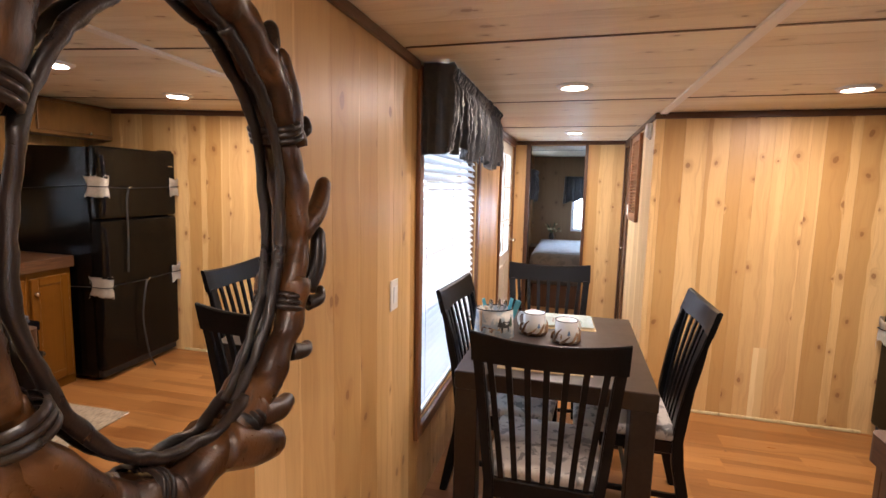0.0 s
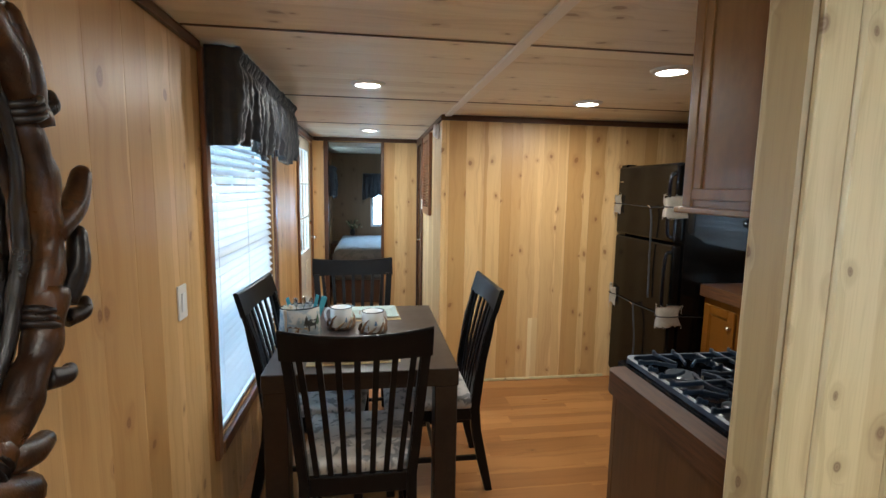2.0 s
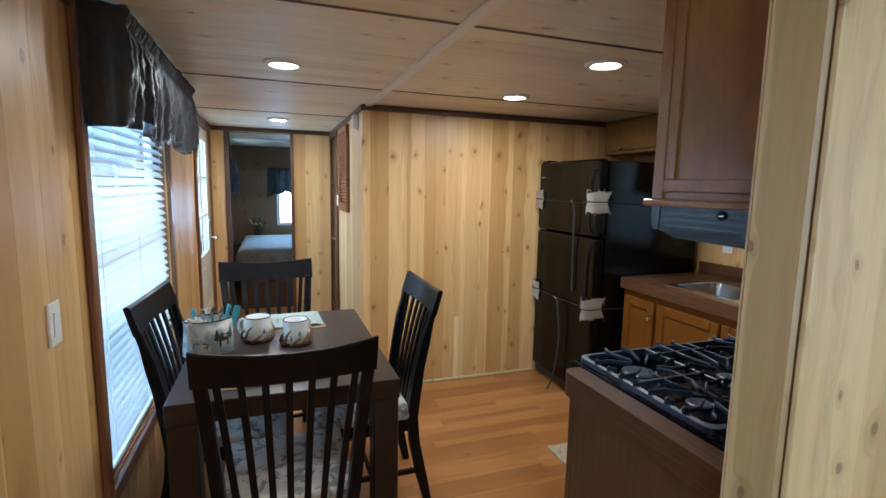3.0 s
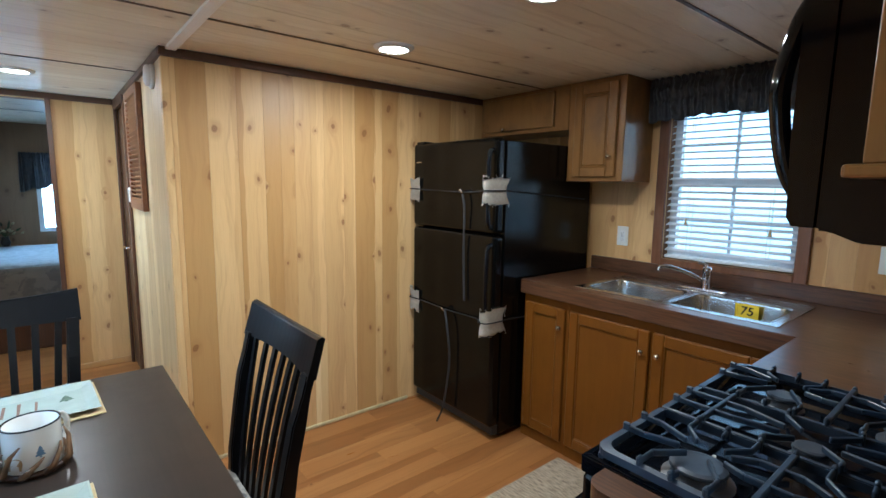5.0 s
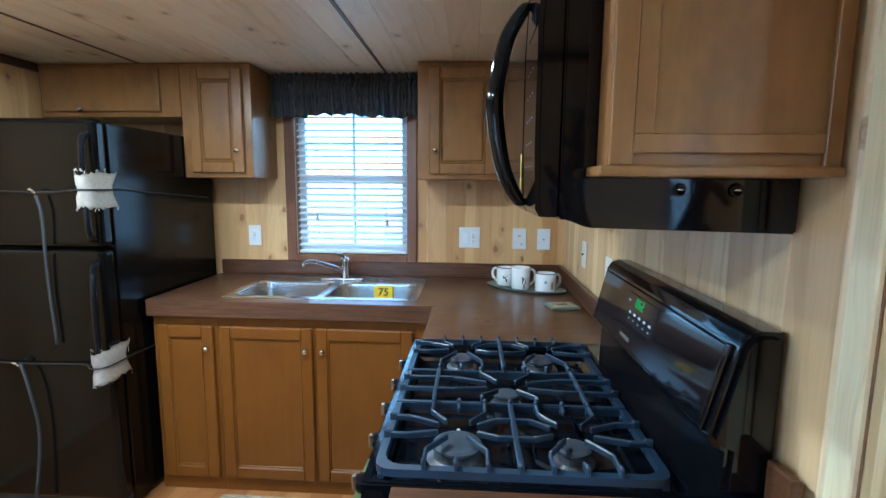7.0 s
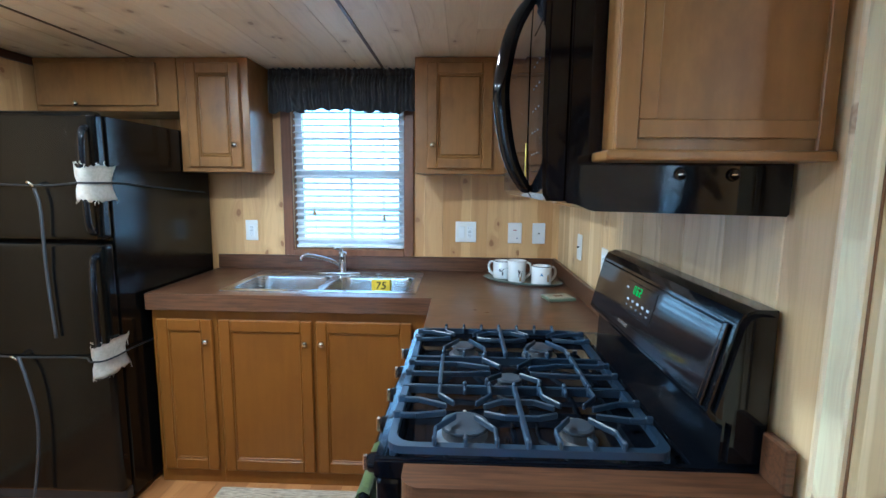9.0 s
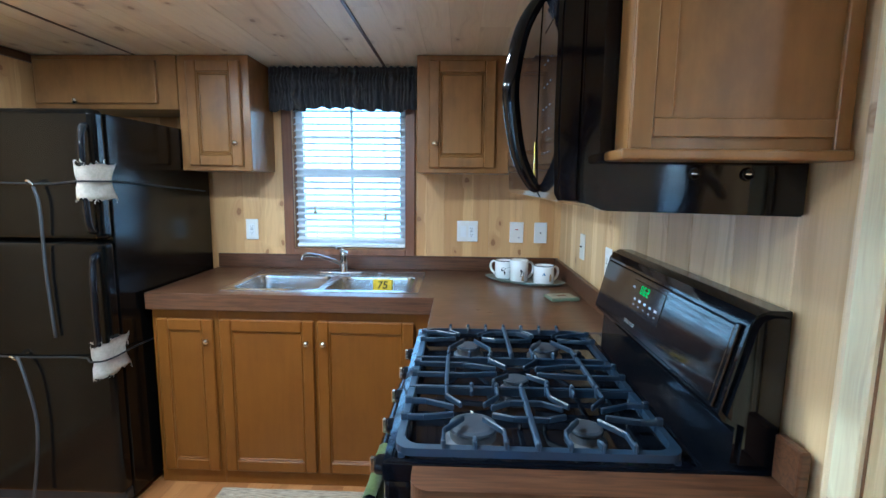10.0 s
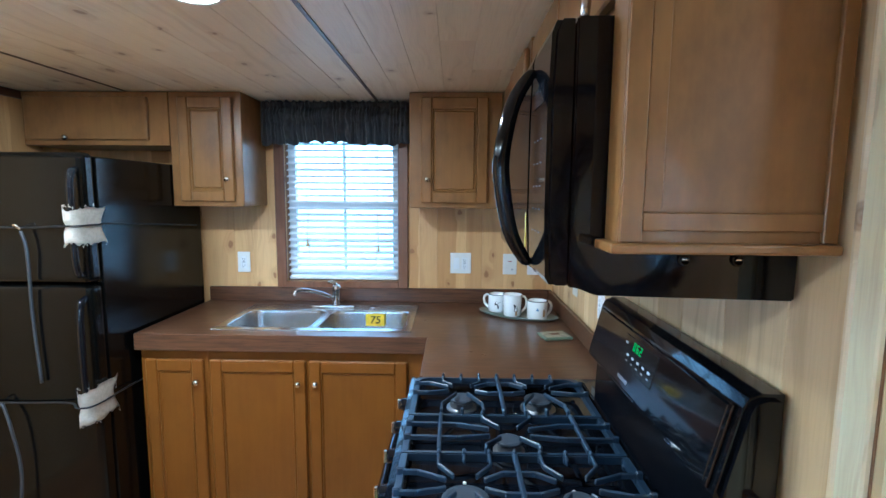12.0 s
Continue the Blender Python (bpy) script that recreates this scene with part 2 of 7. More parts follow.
# board pattern of the pine walls in darker browns
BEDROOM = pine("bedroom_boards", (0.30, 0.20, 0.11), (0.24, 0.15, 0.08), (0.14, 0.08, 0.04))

# ---- mesh tools ----


def mesh_of(bm, name, mat, smooth=False):
    me = bpy.data.meshes.new(name)
    bm.normal_update()
    bm.to_mesh(me)
    bm.free()
    me.materials.append(mat)
    if smooth:
        for p in me.polygons:
            p.use_smooth = True
    return me


def thing(name, label, category, at=(0, 0, 0), group="", kind=""):
    ob = new(name)
    ob.location = at
    ob.empty_display_size = 0.05
    return tagged(ob, label, category, group, kind)


def base_of(ob):
    while ob.parent:
        ob = ob.parent
    return Vector(ob.location)


def part(name, bm, mat, parent, label="", smooth=False):
    """One mesh under a thing or a part; bm is in world metres."""
    bmesh.ops.translate(bm, verts=bm.verts, vec=-base_of(parent))
    ob = new(name, mesh_of(bm, name, mat, smooth))
    ob.parent = parent
    return tagged(ob, label)


def single(name, bm, mat, label, category, group="", kind="", smooth=False):
    """A thing of one mesh, with its origin at its base."""
    lo = [min(v.co[i] for v in bm.verts) for i in range(3)]
    hi = [max(v.co[i] for v in bm.verts) for i in range(3)]
    at = Vector(((lo[0] + hi[0]) / 2, (lo[1] + hi[1]) / 2, lo[2]))
    bmesh.ops.translate(bm, verts=bm.verts, vec=-at)
    ob = new(name, mesh_of(bm, name, mat, smooth))
    ob.location = at
    return tagged(ob, label, category, group, kind)


def structure(name, bm, mat, label, category):
    return tagged(new(name, mesh_of(bm, name, mat)), label, category, "", "structure")


def box(bm, x0, x1, y0, y1, z0, z1, bevel=0.0, seg=1, m=None):
    got = bmesh.ops.create_cube(bm, size=1.0)["verts"]
    for v in got:
        v.co = Vector((x0 + (v.co.x + 0.5) * (x1 - x0), y0 + (v.co.y + 0.5) * (y1 - y0), z0 + (v.co.z + 0.5) * (z1 - z0)))
    if bevel > 0:
        edges = list({e for v in got for e in v.link_edges})
        got = bmesh.ops.bevel(bm, geom=edges, offset=bevel, segments=seg, profile=0.5, affect="EDGES")["verts"]
    if m is not None:
        bmesh.ops.transform(bm, matrix=m, verts=list(set(got)))
    return bm


def boxes(*rows, bevel=0.0, seg=1):
    bm = bmesh.new()
    for row in rows:
        box(bm, *row, bevel=bevel, seg=seg)
    return bm


def lathe(bm, profile, m=Matrix(), steps=24):
    """Turns a profile of (radius, height) about z."""
    rings = []
    for r, z in profile:
        if r < 1e-5:
            rings.append([bm.verts.new(m @ Vector((0, 0, z)))])
        else:
            rings.append([bm.verts.new(m @ Vector((r * math.cos(2 * math.pi * i / steps), r * math.sin(2 * math.pi * i / steps), z))) for i in range(steps)])
    for a, b in zip(rings, rings[1:]):
        for i in range(steps):
            j = (i + 1) % steps
            q = [a[i % len(a)], a[j % len(a)], b[j % len(b)], b[i % len(b)]]
            q = list(dict.fromkeys(q))
            if len(q) > 2:
                bm.faces.new(q)
    bmesh.ops.recalc_face_normals(bm, faces=bm.faces)
    return bm


def tube(bm, points, radii, steps=10, flat=1.0):
    """A tapering tube along points; radii is one number or one each."""
    pts = [Vector(p) for p in points]
    rad = radii if isinstance(radii, (list, tuple)) else [radii] * len(pts)
    rings, side = [], None
    for i, p in enumerate(pts):
        d = (pts[min(i + 1, len(pts) - 1)] - pts[max(i - 1, 0)]).normalized()
        if side is None:
            side = d.orthogonal().normalized()
        side = (side - d * side.dot(d)).normalized()
        up = d.cross(side)
        rings.append([bm.verts.new(p + rad[i] * (math.cos(2 * math.pi * k / steps) * side + flat * math.sin(2 * math.pi * k / steps) * up)) for k in range(steps)])
    for a, b in zip(rings, rings[1:]):
        for k in range(steps):
            j = (k + 1) % steps
            bm.faces.new((a[k], a[j], b[j], b[k]))
    bm.faces.new(rings[0][::-1])
    bm.faces.new(rings[-1])
    bmesh.ops.recalc_face_normals(bm, faces=bm.faces)
    return bm


def curve_points(points, steps=8):
    """A smooth line through points."""
    p = [Vector(q) for q in points]
    p = [2 * p[0] - p[1]] + p + [2 * p[-1] - p[-2]]
    out = []
    for i in range(1, len(p) - 2):
        for k in range(steps):
            t = k / steps
            out.append(0.5 * (2 * p[i] + (p[i + 1] - p[i - 1]) * t + (2 * p[i - 1] - 5 * p[i] + 4 * p[i + 1] - p[i + 2]) * t ** 2 + (3 * p[i] - p[i - 1] - 3 * p[i + 1] + p[i + 2]) * t ** 3))
    return out + [p[-2]]

# ---- structure ----
PLANKS = []        # (wall, board material, pose, width, height), built at the end of the file


def wall(name, normal, at, u0, u1, z0, z1, thick, openings, mat, label, widths=None, seed=1, boards=True, skip=()):
    """A wall with a boarded room face at x or y = at; normal is '+x', '-x', '+y' or '-y'."""
    ax, sign = normal[1], 1 if normal[0] == "+" else -1
    back, front = at - sign * thick, at - sign * (0.008 if boards else 0.0)
    us = sorted({u0, u1, *[o[0] for o in openings], *[o[1] for o in openings]})
    bm = bmesh.new()
    for a, b in zip(us, us[1:]):
        zs, mid = [z0], (a + b) / 2
        for o in sorted(openings, key=lambda q: q[2]):
            if o[0] < mid < o[1]:
                zs += [o[2], o[3]]
        zs.append(z1)
        for za, zb in zip(zs[::2], zs[1::2]):
            if zb - za > 0.002:
                d = sorted((back, front))
                box(bm, *((d[0], d[1], a, b) if ax == "x" else (a, b, d[0], d[1])), za, zb)
    ob = structure(name, bm, BACKING if boards else mat, label, "wall")
    if not boards:
        return ob
    rng = random.Random(seed)
    edges, u = [u0], u0
    if widths:
        edges = list(widths)
    else:
        while u < u1 - 0.05:
            u = min(u + rng.choice((0.10, 0.135, 0.155, 0.185)), u1)
            edges.append(u)
        edges[-1] = u1
    edges = sorted({*edges, *[q for q in us if edges[0] <= q <= edges[-1]]})
    turn = {"+x": 90, "-x": -90, "-y": 0, "+y": 180}[normal]
    for a, b in zip(edges, edges[1:]):
        mid, zs = (a + b) / 2, [z0]
        for o in sorted(openings, key=lambda q: q[2]):
            if o[0] < mid < o[1]:
                zs += [o[2], o[3]]
        zs.append(z1)
        for za, zb in zip(zs[::2], zs[1::2]):
            if zb - za > 0.004 and b - a > 0.003:
                xy = (at, mid) if ax == "x" else (mid, at)
                PLANKS.append((ob, mat, pose(*xy, za, 0, 0, turn), round(b - a, 4), round(zb - za, 4)))
    return ob


WIN_L = (2.74, 4.00, 0.42, 1.96)      # y0, y1, z0, z1 of the dinette window
WIN_K = (2.385, 3.025, 1.035, 1.90)   # kitchen window
DOOR = (5.08, 5.98, 0.0, 1.965)
WIN_B = (7.45, 8.05, 0.95, 1.85)
wall_w = wall("wall_west", "+x", 0.0, YBACK, YEND, 0, H, 0.12, [WIN_L, DOOR, WIN_B, (-1.5, -0.3, 0.6, 1.9)], PINE, "knotty pine boarded wall of vertical planks", seed=3)
wall_e = wall("wall_east", "-x", XR, YBACK, YW, 0, H, 0.12, [WIN_K, (-1.3, 0.1, 0.6, 1.9)], PINE, "knotty pine boarded wall behind the kitchen counter", seed=8)
wall_n = wall("wall_closet", "-y", YW, XC, XR, 0, H, 0.1, [], PINE, "wide knotty pine boarded closet wall",
              widths=[1.16, 1.205, 1.335, 1.47, 1.60, 1.685, 1.76, 1.852, 1.93, 2.05, 2.125, 2.26, 2.31, 2.44, 2.58, 2.75, 2.90, 3.05, 3.20, 3.35, 3.43], seed=5)
wall_c = wall("wall_corridor", "-x", XC, YW + 0.1, YB, 0, H, 0.1, [(5.64, 6.12, 0, 1.97)], PINE_WASH, "pale pine boarded corridor wall", widths=[YW + 0.1, 4.58, 4.83, 5.08, 5.35, 5.64, 6.12, YB], seed=6)
wall_b = wall("wall_bedroom", "-y", YB, 0.0, XC, 0, H, 0.1, [(0.17, 0.745, 0, 1.985)], PINE, "pine boarded partition with the bedroom opening", widths=[0.0, 0.17, 0.745, 0.93, 1.16], seed=7)
wall_s = wall("wall_range", "+y", YS1, XP, XR, 0, H, 0.055, [], PINE_WASH, "pale pine boarded wall behind the range", seed=11)
wall_s2 = wall("wall_range_back", "-y", YS0, XP, XR, 0, H, 0.054, [], PINE_PALE, "pale pine boarded living side of the range wall", seed=12,
               widths=[1.405, 1.56, 1.72, 1.93, 2.1, 2.3, 2.5, 2.7, 2.9, 3.1, 3.3, 3.43])
structure("wall_south", boxes((0, XR, YBACK - 0.1, YBACK, 0, H)), PINE, "plain pine end wall", "wall")
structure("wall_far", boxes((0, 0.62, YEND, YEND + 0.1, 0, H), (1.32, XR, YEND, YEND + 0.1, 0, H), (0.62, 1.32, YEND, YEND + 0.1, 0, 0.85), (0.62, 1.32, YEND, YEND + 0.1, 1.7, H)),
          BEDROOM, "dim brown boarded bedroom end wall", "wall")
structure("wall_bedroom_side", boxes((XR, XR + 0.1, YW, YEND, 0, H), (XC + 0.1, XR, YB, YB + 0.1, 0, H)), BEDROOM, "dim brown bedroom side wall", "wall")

floor = structure("floor", boxes((-0.12, XR + 0.12, YBACK - 0.1, YEND + 0.1, -0.12, -0.004)), plain("subfloor", (0.14, 0.06, 0.025), 0.7), "warm oak-look plank floor", "floor")
ground = structure("ground", boxes((-60, 60, -60, 60, -0.9, -0.8)), plain("gravel_ground", (0.32, 0.30, 0.27), 0.9), "pale gravel ground outside", "ground")

# ceiling boards run across the room, panels meet at dark seams every 1.21 m
bm = bmesh.new()
rng = random.Random(4)
seams = [YBACK, -1.14, 0.07, 1.28, 2.49, 3.70, 4.91, 6.12, 7.4, YEND]
for y0, y1 in zip(seams, seams[1:]):
    k = 10
    for i in range(k):
        a, b = y0 + 0.004 + (y1 - y0 - 0.008) * i / k, y0 + 0.004 + (y1 - y0 - 0.008) * (i + 1) / k
        cuts = [-0.1, 1.19, rng.uniform(1.9, 2.8), XR + 0.1]
        for x0, x1 in zip(cuts, cuts[1:]):
            box(bm, x0, x1, a + 0.0006, b - 0.0006, H + rng.uniform(0, 0.0008), H + 0.012)
structure("ceiling", bm, PINE_CEIL, "pale knotty pine board ceiling", "ceiling")
structure("roof", boxes((-0.2, XR + 0.2, YBACK - 0.2, YEND + 0.2, H + 0.0125, H + 0.1)), BACKING, "dark roof deck above the boards", "roof")
structure("ceiling_batten", boxes((1.168, 1.212, YBACK, YW - 0.022, H - 0.014, H - 0.0005), bevel=0.002), BATTEN, "flat pale pine ceiling batten", "trim")

for y in seams[1:-1]:
    structure("trim", boxes((0.02, 1.167, y - 0.007, y + 0.007, H - 0.003, H - 0.0005), (1.213, XR, y - 0.007, y + 0.007, H - 0.003, H - 0.0005)), TRIM_X, "thin dark seam strip of the ceiling", "trim")

# dark trim along the ceiling and the floor
structure("trim", boxes((0.001, 0.019, YBACK, 2.68, H - 0.036, H - 0.001), (0.001, 0.019, 4.11, YB - 0.001, H - 0.036, H - 0.001), bevel=0.003), TRIM_Y, "dark brown cornice strip", "trim")
structure("trim", boxes((XC - 0.02, XR - 0.001, YW - 0.021, YW - 0.001, H - 0.04, H - 0.001), bevel=0.003), TRIM_X, "dark brown cornice strip over the closet wall", "trim")
structure("trim", boxes((XC - 0.021, XC - 0.001, YW - 0.0005, YB - 0.001, H - 0.036, H - 0.001), bevel=0.003), TRIM_Y, "dark brown corridor cornice strip", "trim")
structure("trim", boxes((0.02, XC - 0.022, YB - 0.019, YB - 0.001, H - 0.04, H - 0.001), bevel=0.003), TRIM_X, "dark brown cornice strip over the bedroom opening", "trim")
structure("trim", boxes((XC - 0.012, XC + 0.022, YW - 0.012, YW - 0.0005, 0.0, H - 0.041), (XC - 0.012, XC - 0.0005, YW, YW + 0.034, 0.0, H - 0.041), bevel=0.003), PINE, "pine outside-corner bead", "trim")
structure("baseboard", boxes((XC + 0.025, 2.5, YW - 0.012, YW - 0.001, 0.0, 0.022), bevel=0.004), PINE_PALE, "small pine quarter-round along the floor", "baseboard")
structure("baseboard", boxes((0.76, XC - 0.002, YB - 0.016, YB - 0.001, 0.0, 0.045), bevel=0.004), PINE, "pine baseboard", "baseboard")
# casing of the bedroom opening and of the partition end
structure("door_frame_1", boxes((0.125, 0.17, YB - 0.018, YB - 0.001, 0.0, 1.99), (0.745, 0.775, YB - 0.018, YB - 0.001, 0.0, 1.99)), TRIM_DARK, "dark brown casing of the bedroom opening", "door frame")
structure("door_frame_2", boxes((0.155, 0.17, YB, YB + 0.1, 0.0, 1.985), (0.745, 0.76, YB, YB + 0.1, 0.0, 1.985)), TRIM_DARK, "dark brown jamb of the bedroom opening", "door frame")
endt = structure("trim", boxes((XP - 0.006, XP - 0.0005, YS0 + 0.001, YS1 + 0.004, 0, H - 0.002)), BACKING, "pale pine end boards of the partition", "trim")
for a, b in ((YS0 + 0.012, YS1 + 0.004),):
    PLANKS.append((endt, PINE_PALE, pose(XP - 0.014, (a + b) / 2, 0, 0, 0, -90), round(b - a, 4), H - 0.002))
structure("trim", boxes((XP - 0.003, XP + 0.044, YS1 + 0.0005, YS1 + 0.013, 0, H - 0.002), bevel=0.003), PINE_TRIM, "pale pine face trim of the partition end", "trim")
structure("trim", boxes((XP + 0.048, XP + 0.060, YS1 + 0.0005, YS1 + 0.011, 0, H - 0.002), bevel=0.004), PINE_TRIM, "narrow pale pine bead beside the partition trim", "trim")
structure("trim", boxes((XP - 0.014, XP + 0.0515, YS0 - 0.003, YS0 + 0.0078, 0, H - 0.002), bevel=0.002), PINE_PALE, "pale pine face trim on the living side", "trim")

# corridor closet door, seen edge-on
d = thing("door_2", "dark brown corridor door with a lever handle, closed", "door", (XC, 5.88, 0), kind="structure")
part("door_casing", boxes((XC - 0.022, XC - 0.001, 5.595, 5.64, 0, 2.0), (XC - 0.022, XC - 0.001, 6.10, 6.13, 0, 2.0), (XC - 0.022, XC - 0.001, 5.64, 6.10, 1.95, 2.0), bevel=0.003), TRIM_DARK, d)
part("door_slab", boxes((XC + 0.005, XC + 0.04, 5.642, 6.098, 0.01, 1.948), bevel=0.002), TRIM_DARK, d)
part("door_handle", tube(bmesh.new(), [(XC + 0.005, 5.70, 0.96), (XC - 0.04, 5.70, 0.96), (XC - 0.046, 5.74, 0.96), (XC - 0.046, 5.80, 0.96)], 0.009), NICKEL, d, "satin nickel lever handle", True)

# entrance door
d = thing("door_1", "white panelled entrance door with nine glazed lights", "door", (0.0, 5.53, 0), kind="structure")
y0, y1 = DOOR[0] + 0.01, DOOR[1] - 0.01
part("door_slab", boxes((-0.05, -0.008, y0, y0 + 0.12, 0.01, 1.955), (-0.05, -0.008, y1 - 0.12, y1, 0.01, 1.955), (-0.05, -0.008, y0 + 0.12, y1 - 0.12, 0.01, 0.86), (-0.05, -0.008, y0 + 0.12, y1 - 0.12, 1.85, 1.955)), WHITE_PAINT, d)
for a, b in ((y0 + 0.12, 5.50), (5.56, y1 - 0.12)):
    part("door_panel", boxes((-0.008, 0.002, a, b, 0.15, 0.40), (-0.008, 0.002, a, b, 0.46, 0.76), bevel=0.006), WHITE_PAINT, d)
for i in range(1, 3):
    part("muntin", boxes((-0.035, -0.012, y0 + 0.12 + i * 0.2133, y0 + 0.135 + i * 0.2133, 0.86, 1.85)), WHITE_PAINT, d)
    part("muntin", boxes((-0.036, -0.011, y0 + 0.12, y1 - 0.12, 0.855 + i * 0.33, 0.87 + i * 0.33)), WHITE_PAINT, d)
g = part("pane", boxes((-0.026, -0.021, y0 + 0.12, y1 - 0.12, 0.86, 1.85)), GLASS, d)
g.visible_shadow = False
part("door_casing", boxes((0.001, 0.02, DOOR[0] - 0.045, DOOR[0], 0, 1.99), (0.001, 0.02, DOOR[1], DOOR[1] + 0.05, 0, 1.99), (0.001, 0.02, DOOR[0], DOOR[1], 1.955, 1.992), bevel=0.003), CASING, d, "stained wooden casing")
part("door_handle", tube(bmesh.new(), curve_points([(-0.008, y1 - 0.06, 0.97), (0.05, y1 - 0.06, 0.97), (0.058, y1 - 0.09, 0.972), (0.058, y1 - 0.17, 0.968)], 4), 0.010), NICKEL, d, "satin nickel lever handle", True)
part("deadbolt", lathe(bmesh.new(), [(0, 0.02), (0.02, 0.018), (0.026, 0.004), (0.026, 0)], pose(-0.008, y1 - 0.06, 1.13, 0, 90, 0)), NICKEL, d, "round deadbolt", True)
for z in (0.25, 0.98, 1.72):
    part("hinge", boxes((0.0205, 0.026, DOOR[0] - 0.004, DOOR[0] + 0.012, z - 0.045, z + 0.045), bevel=0.002), DARK_SLOT, d)


def window(name, normal, at, y0, y1, z0, z1, label, casing, sash_z, cols=2, rows=2):
    """Casing, vinyl sash and panes of a window in an x wall."""
    s = 1 if normal == "+x" else -1
    w = thing(name, label, "window", (at, (y0 + y1) / 2, z0), kind="structure")

    def bx(a, b, ya, yb, za, zb, bevel=0.0):
        p = sorted((at + s * a, at + s * b))
        return boxes((p[0], p[1], ya, yb, za, zb), bevel=bevel)
    c = 0.055
    part("casing_side", bx(0.001, 0.02, y0 - c, y0, z0 - c, z1 + c, 0.004), casing, w)
    part("casing_side", bx(0.001, 0.02, y1, y1 + c, z0 - c, z1 + c, 0.004), casing, w)
    part("casing_head", bx(0.001, 0.019, y0, y1, z1, z1 + c, 0.004), casing, w)
    part("window_sill", bx(0.001, 0.024, y0, y1, z0 - c, z0, 0.004), casing, w)
    part("window_frame", boxes(*[(min(at - s * 0.1, at - s * 0.06), max(at - s * 0.1, at - s * 0.06), *q) for q in (
        (y0, y0 + 0.04, z0, z1), (y1 - 0.04, y1, z0, z1), (y0 + 0.04, y1 - 0.04, z0, z0 + 0.04), (y0 + 0.04, y1 - 0.04, z1 - 0.04, z1), (y0 + 0.04, y1 - 0.04, sash_z - 0.02, sash_z + 0.02))]), VINYL, w, "white vinyl sash")
    lo, hi = sorted((at - s * 0.085, at - s * 0.073))
    for za, zb in ((z0 + 0.04, sash_z - 0.02), (sash_z + 0.02, z1 - 0.04)):
        for i in range(1, cols):
            y = y0 + (y1 - y0) * i / cols
            part("muntin", boxes((lo, hi, y - 0.008, y + 0.008, za, zb)), VINYL, w)
        for i in range(1, rows):
            z = za + (zb - za) * i / rows
            part("muntin", boxes((lo + 0.001, hi - 0.001, y0 + 0.04, y1 - 0.04, z - 0.008, z + 0.008)), VINYL, w)
        g = part("pane", boxes(((lo + hi) / 2 - 0.002, (lo + hi) / 2 + 0.002, y0 + 0.04, y1 - 0.04, za, zb)), GLASS, w)
        g.visible_shadow = False
    return w


window("window_1", "+x", 0.0, *WIN_L, "large dinette window with a brown wooden casing", CASING, 1.2, 2, 2)
window("window_2", "-x", XR, *WIN_K, "kitchen window with a brown wooden casing above the sink", CASING, 1.46, 2, 2)
window("window_3", "+x", 0.0, *WIN_B, "small bedroom window", CASING, 1.4, 1, 1)
window("window_4", "+x", 0.0, -1.5, -0.3, 0.6, 1.9, "living end window", CASING, 1.25, 1, 1)
window("window_5", "-x", XR, -1.3, 0.1, 0.6, 1.9, "living end window", CASING, 1.25, 1, 1)


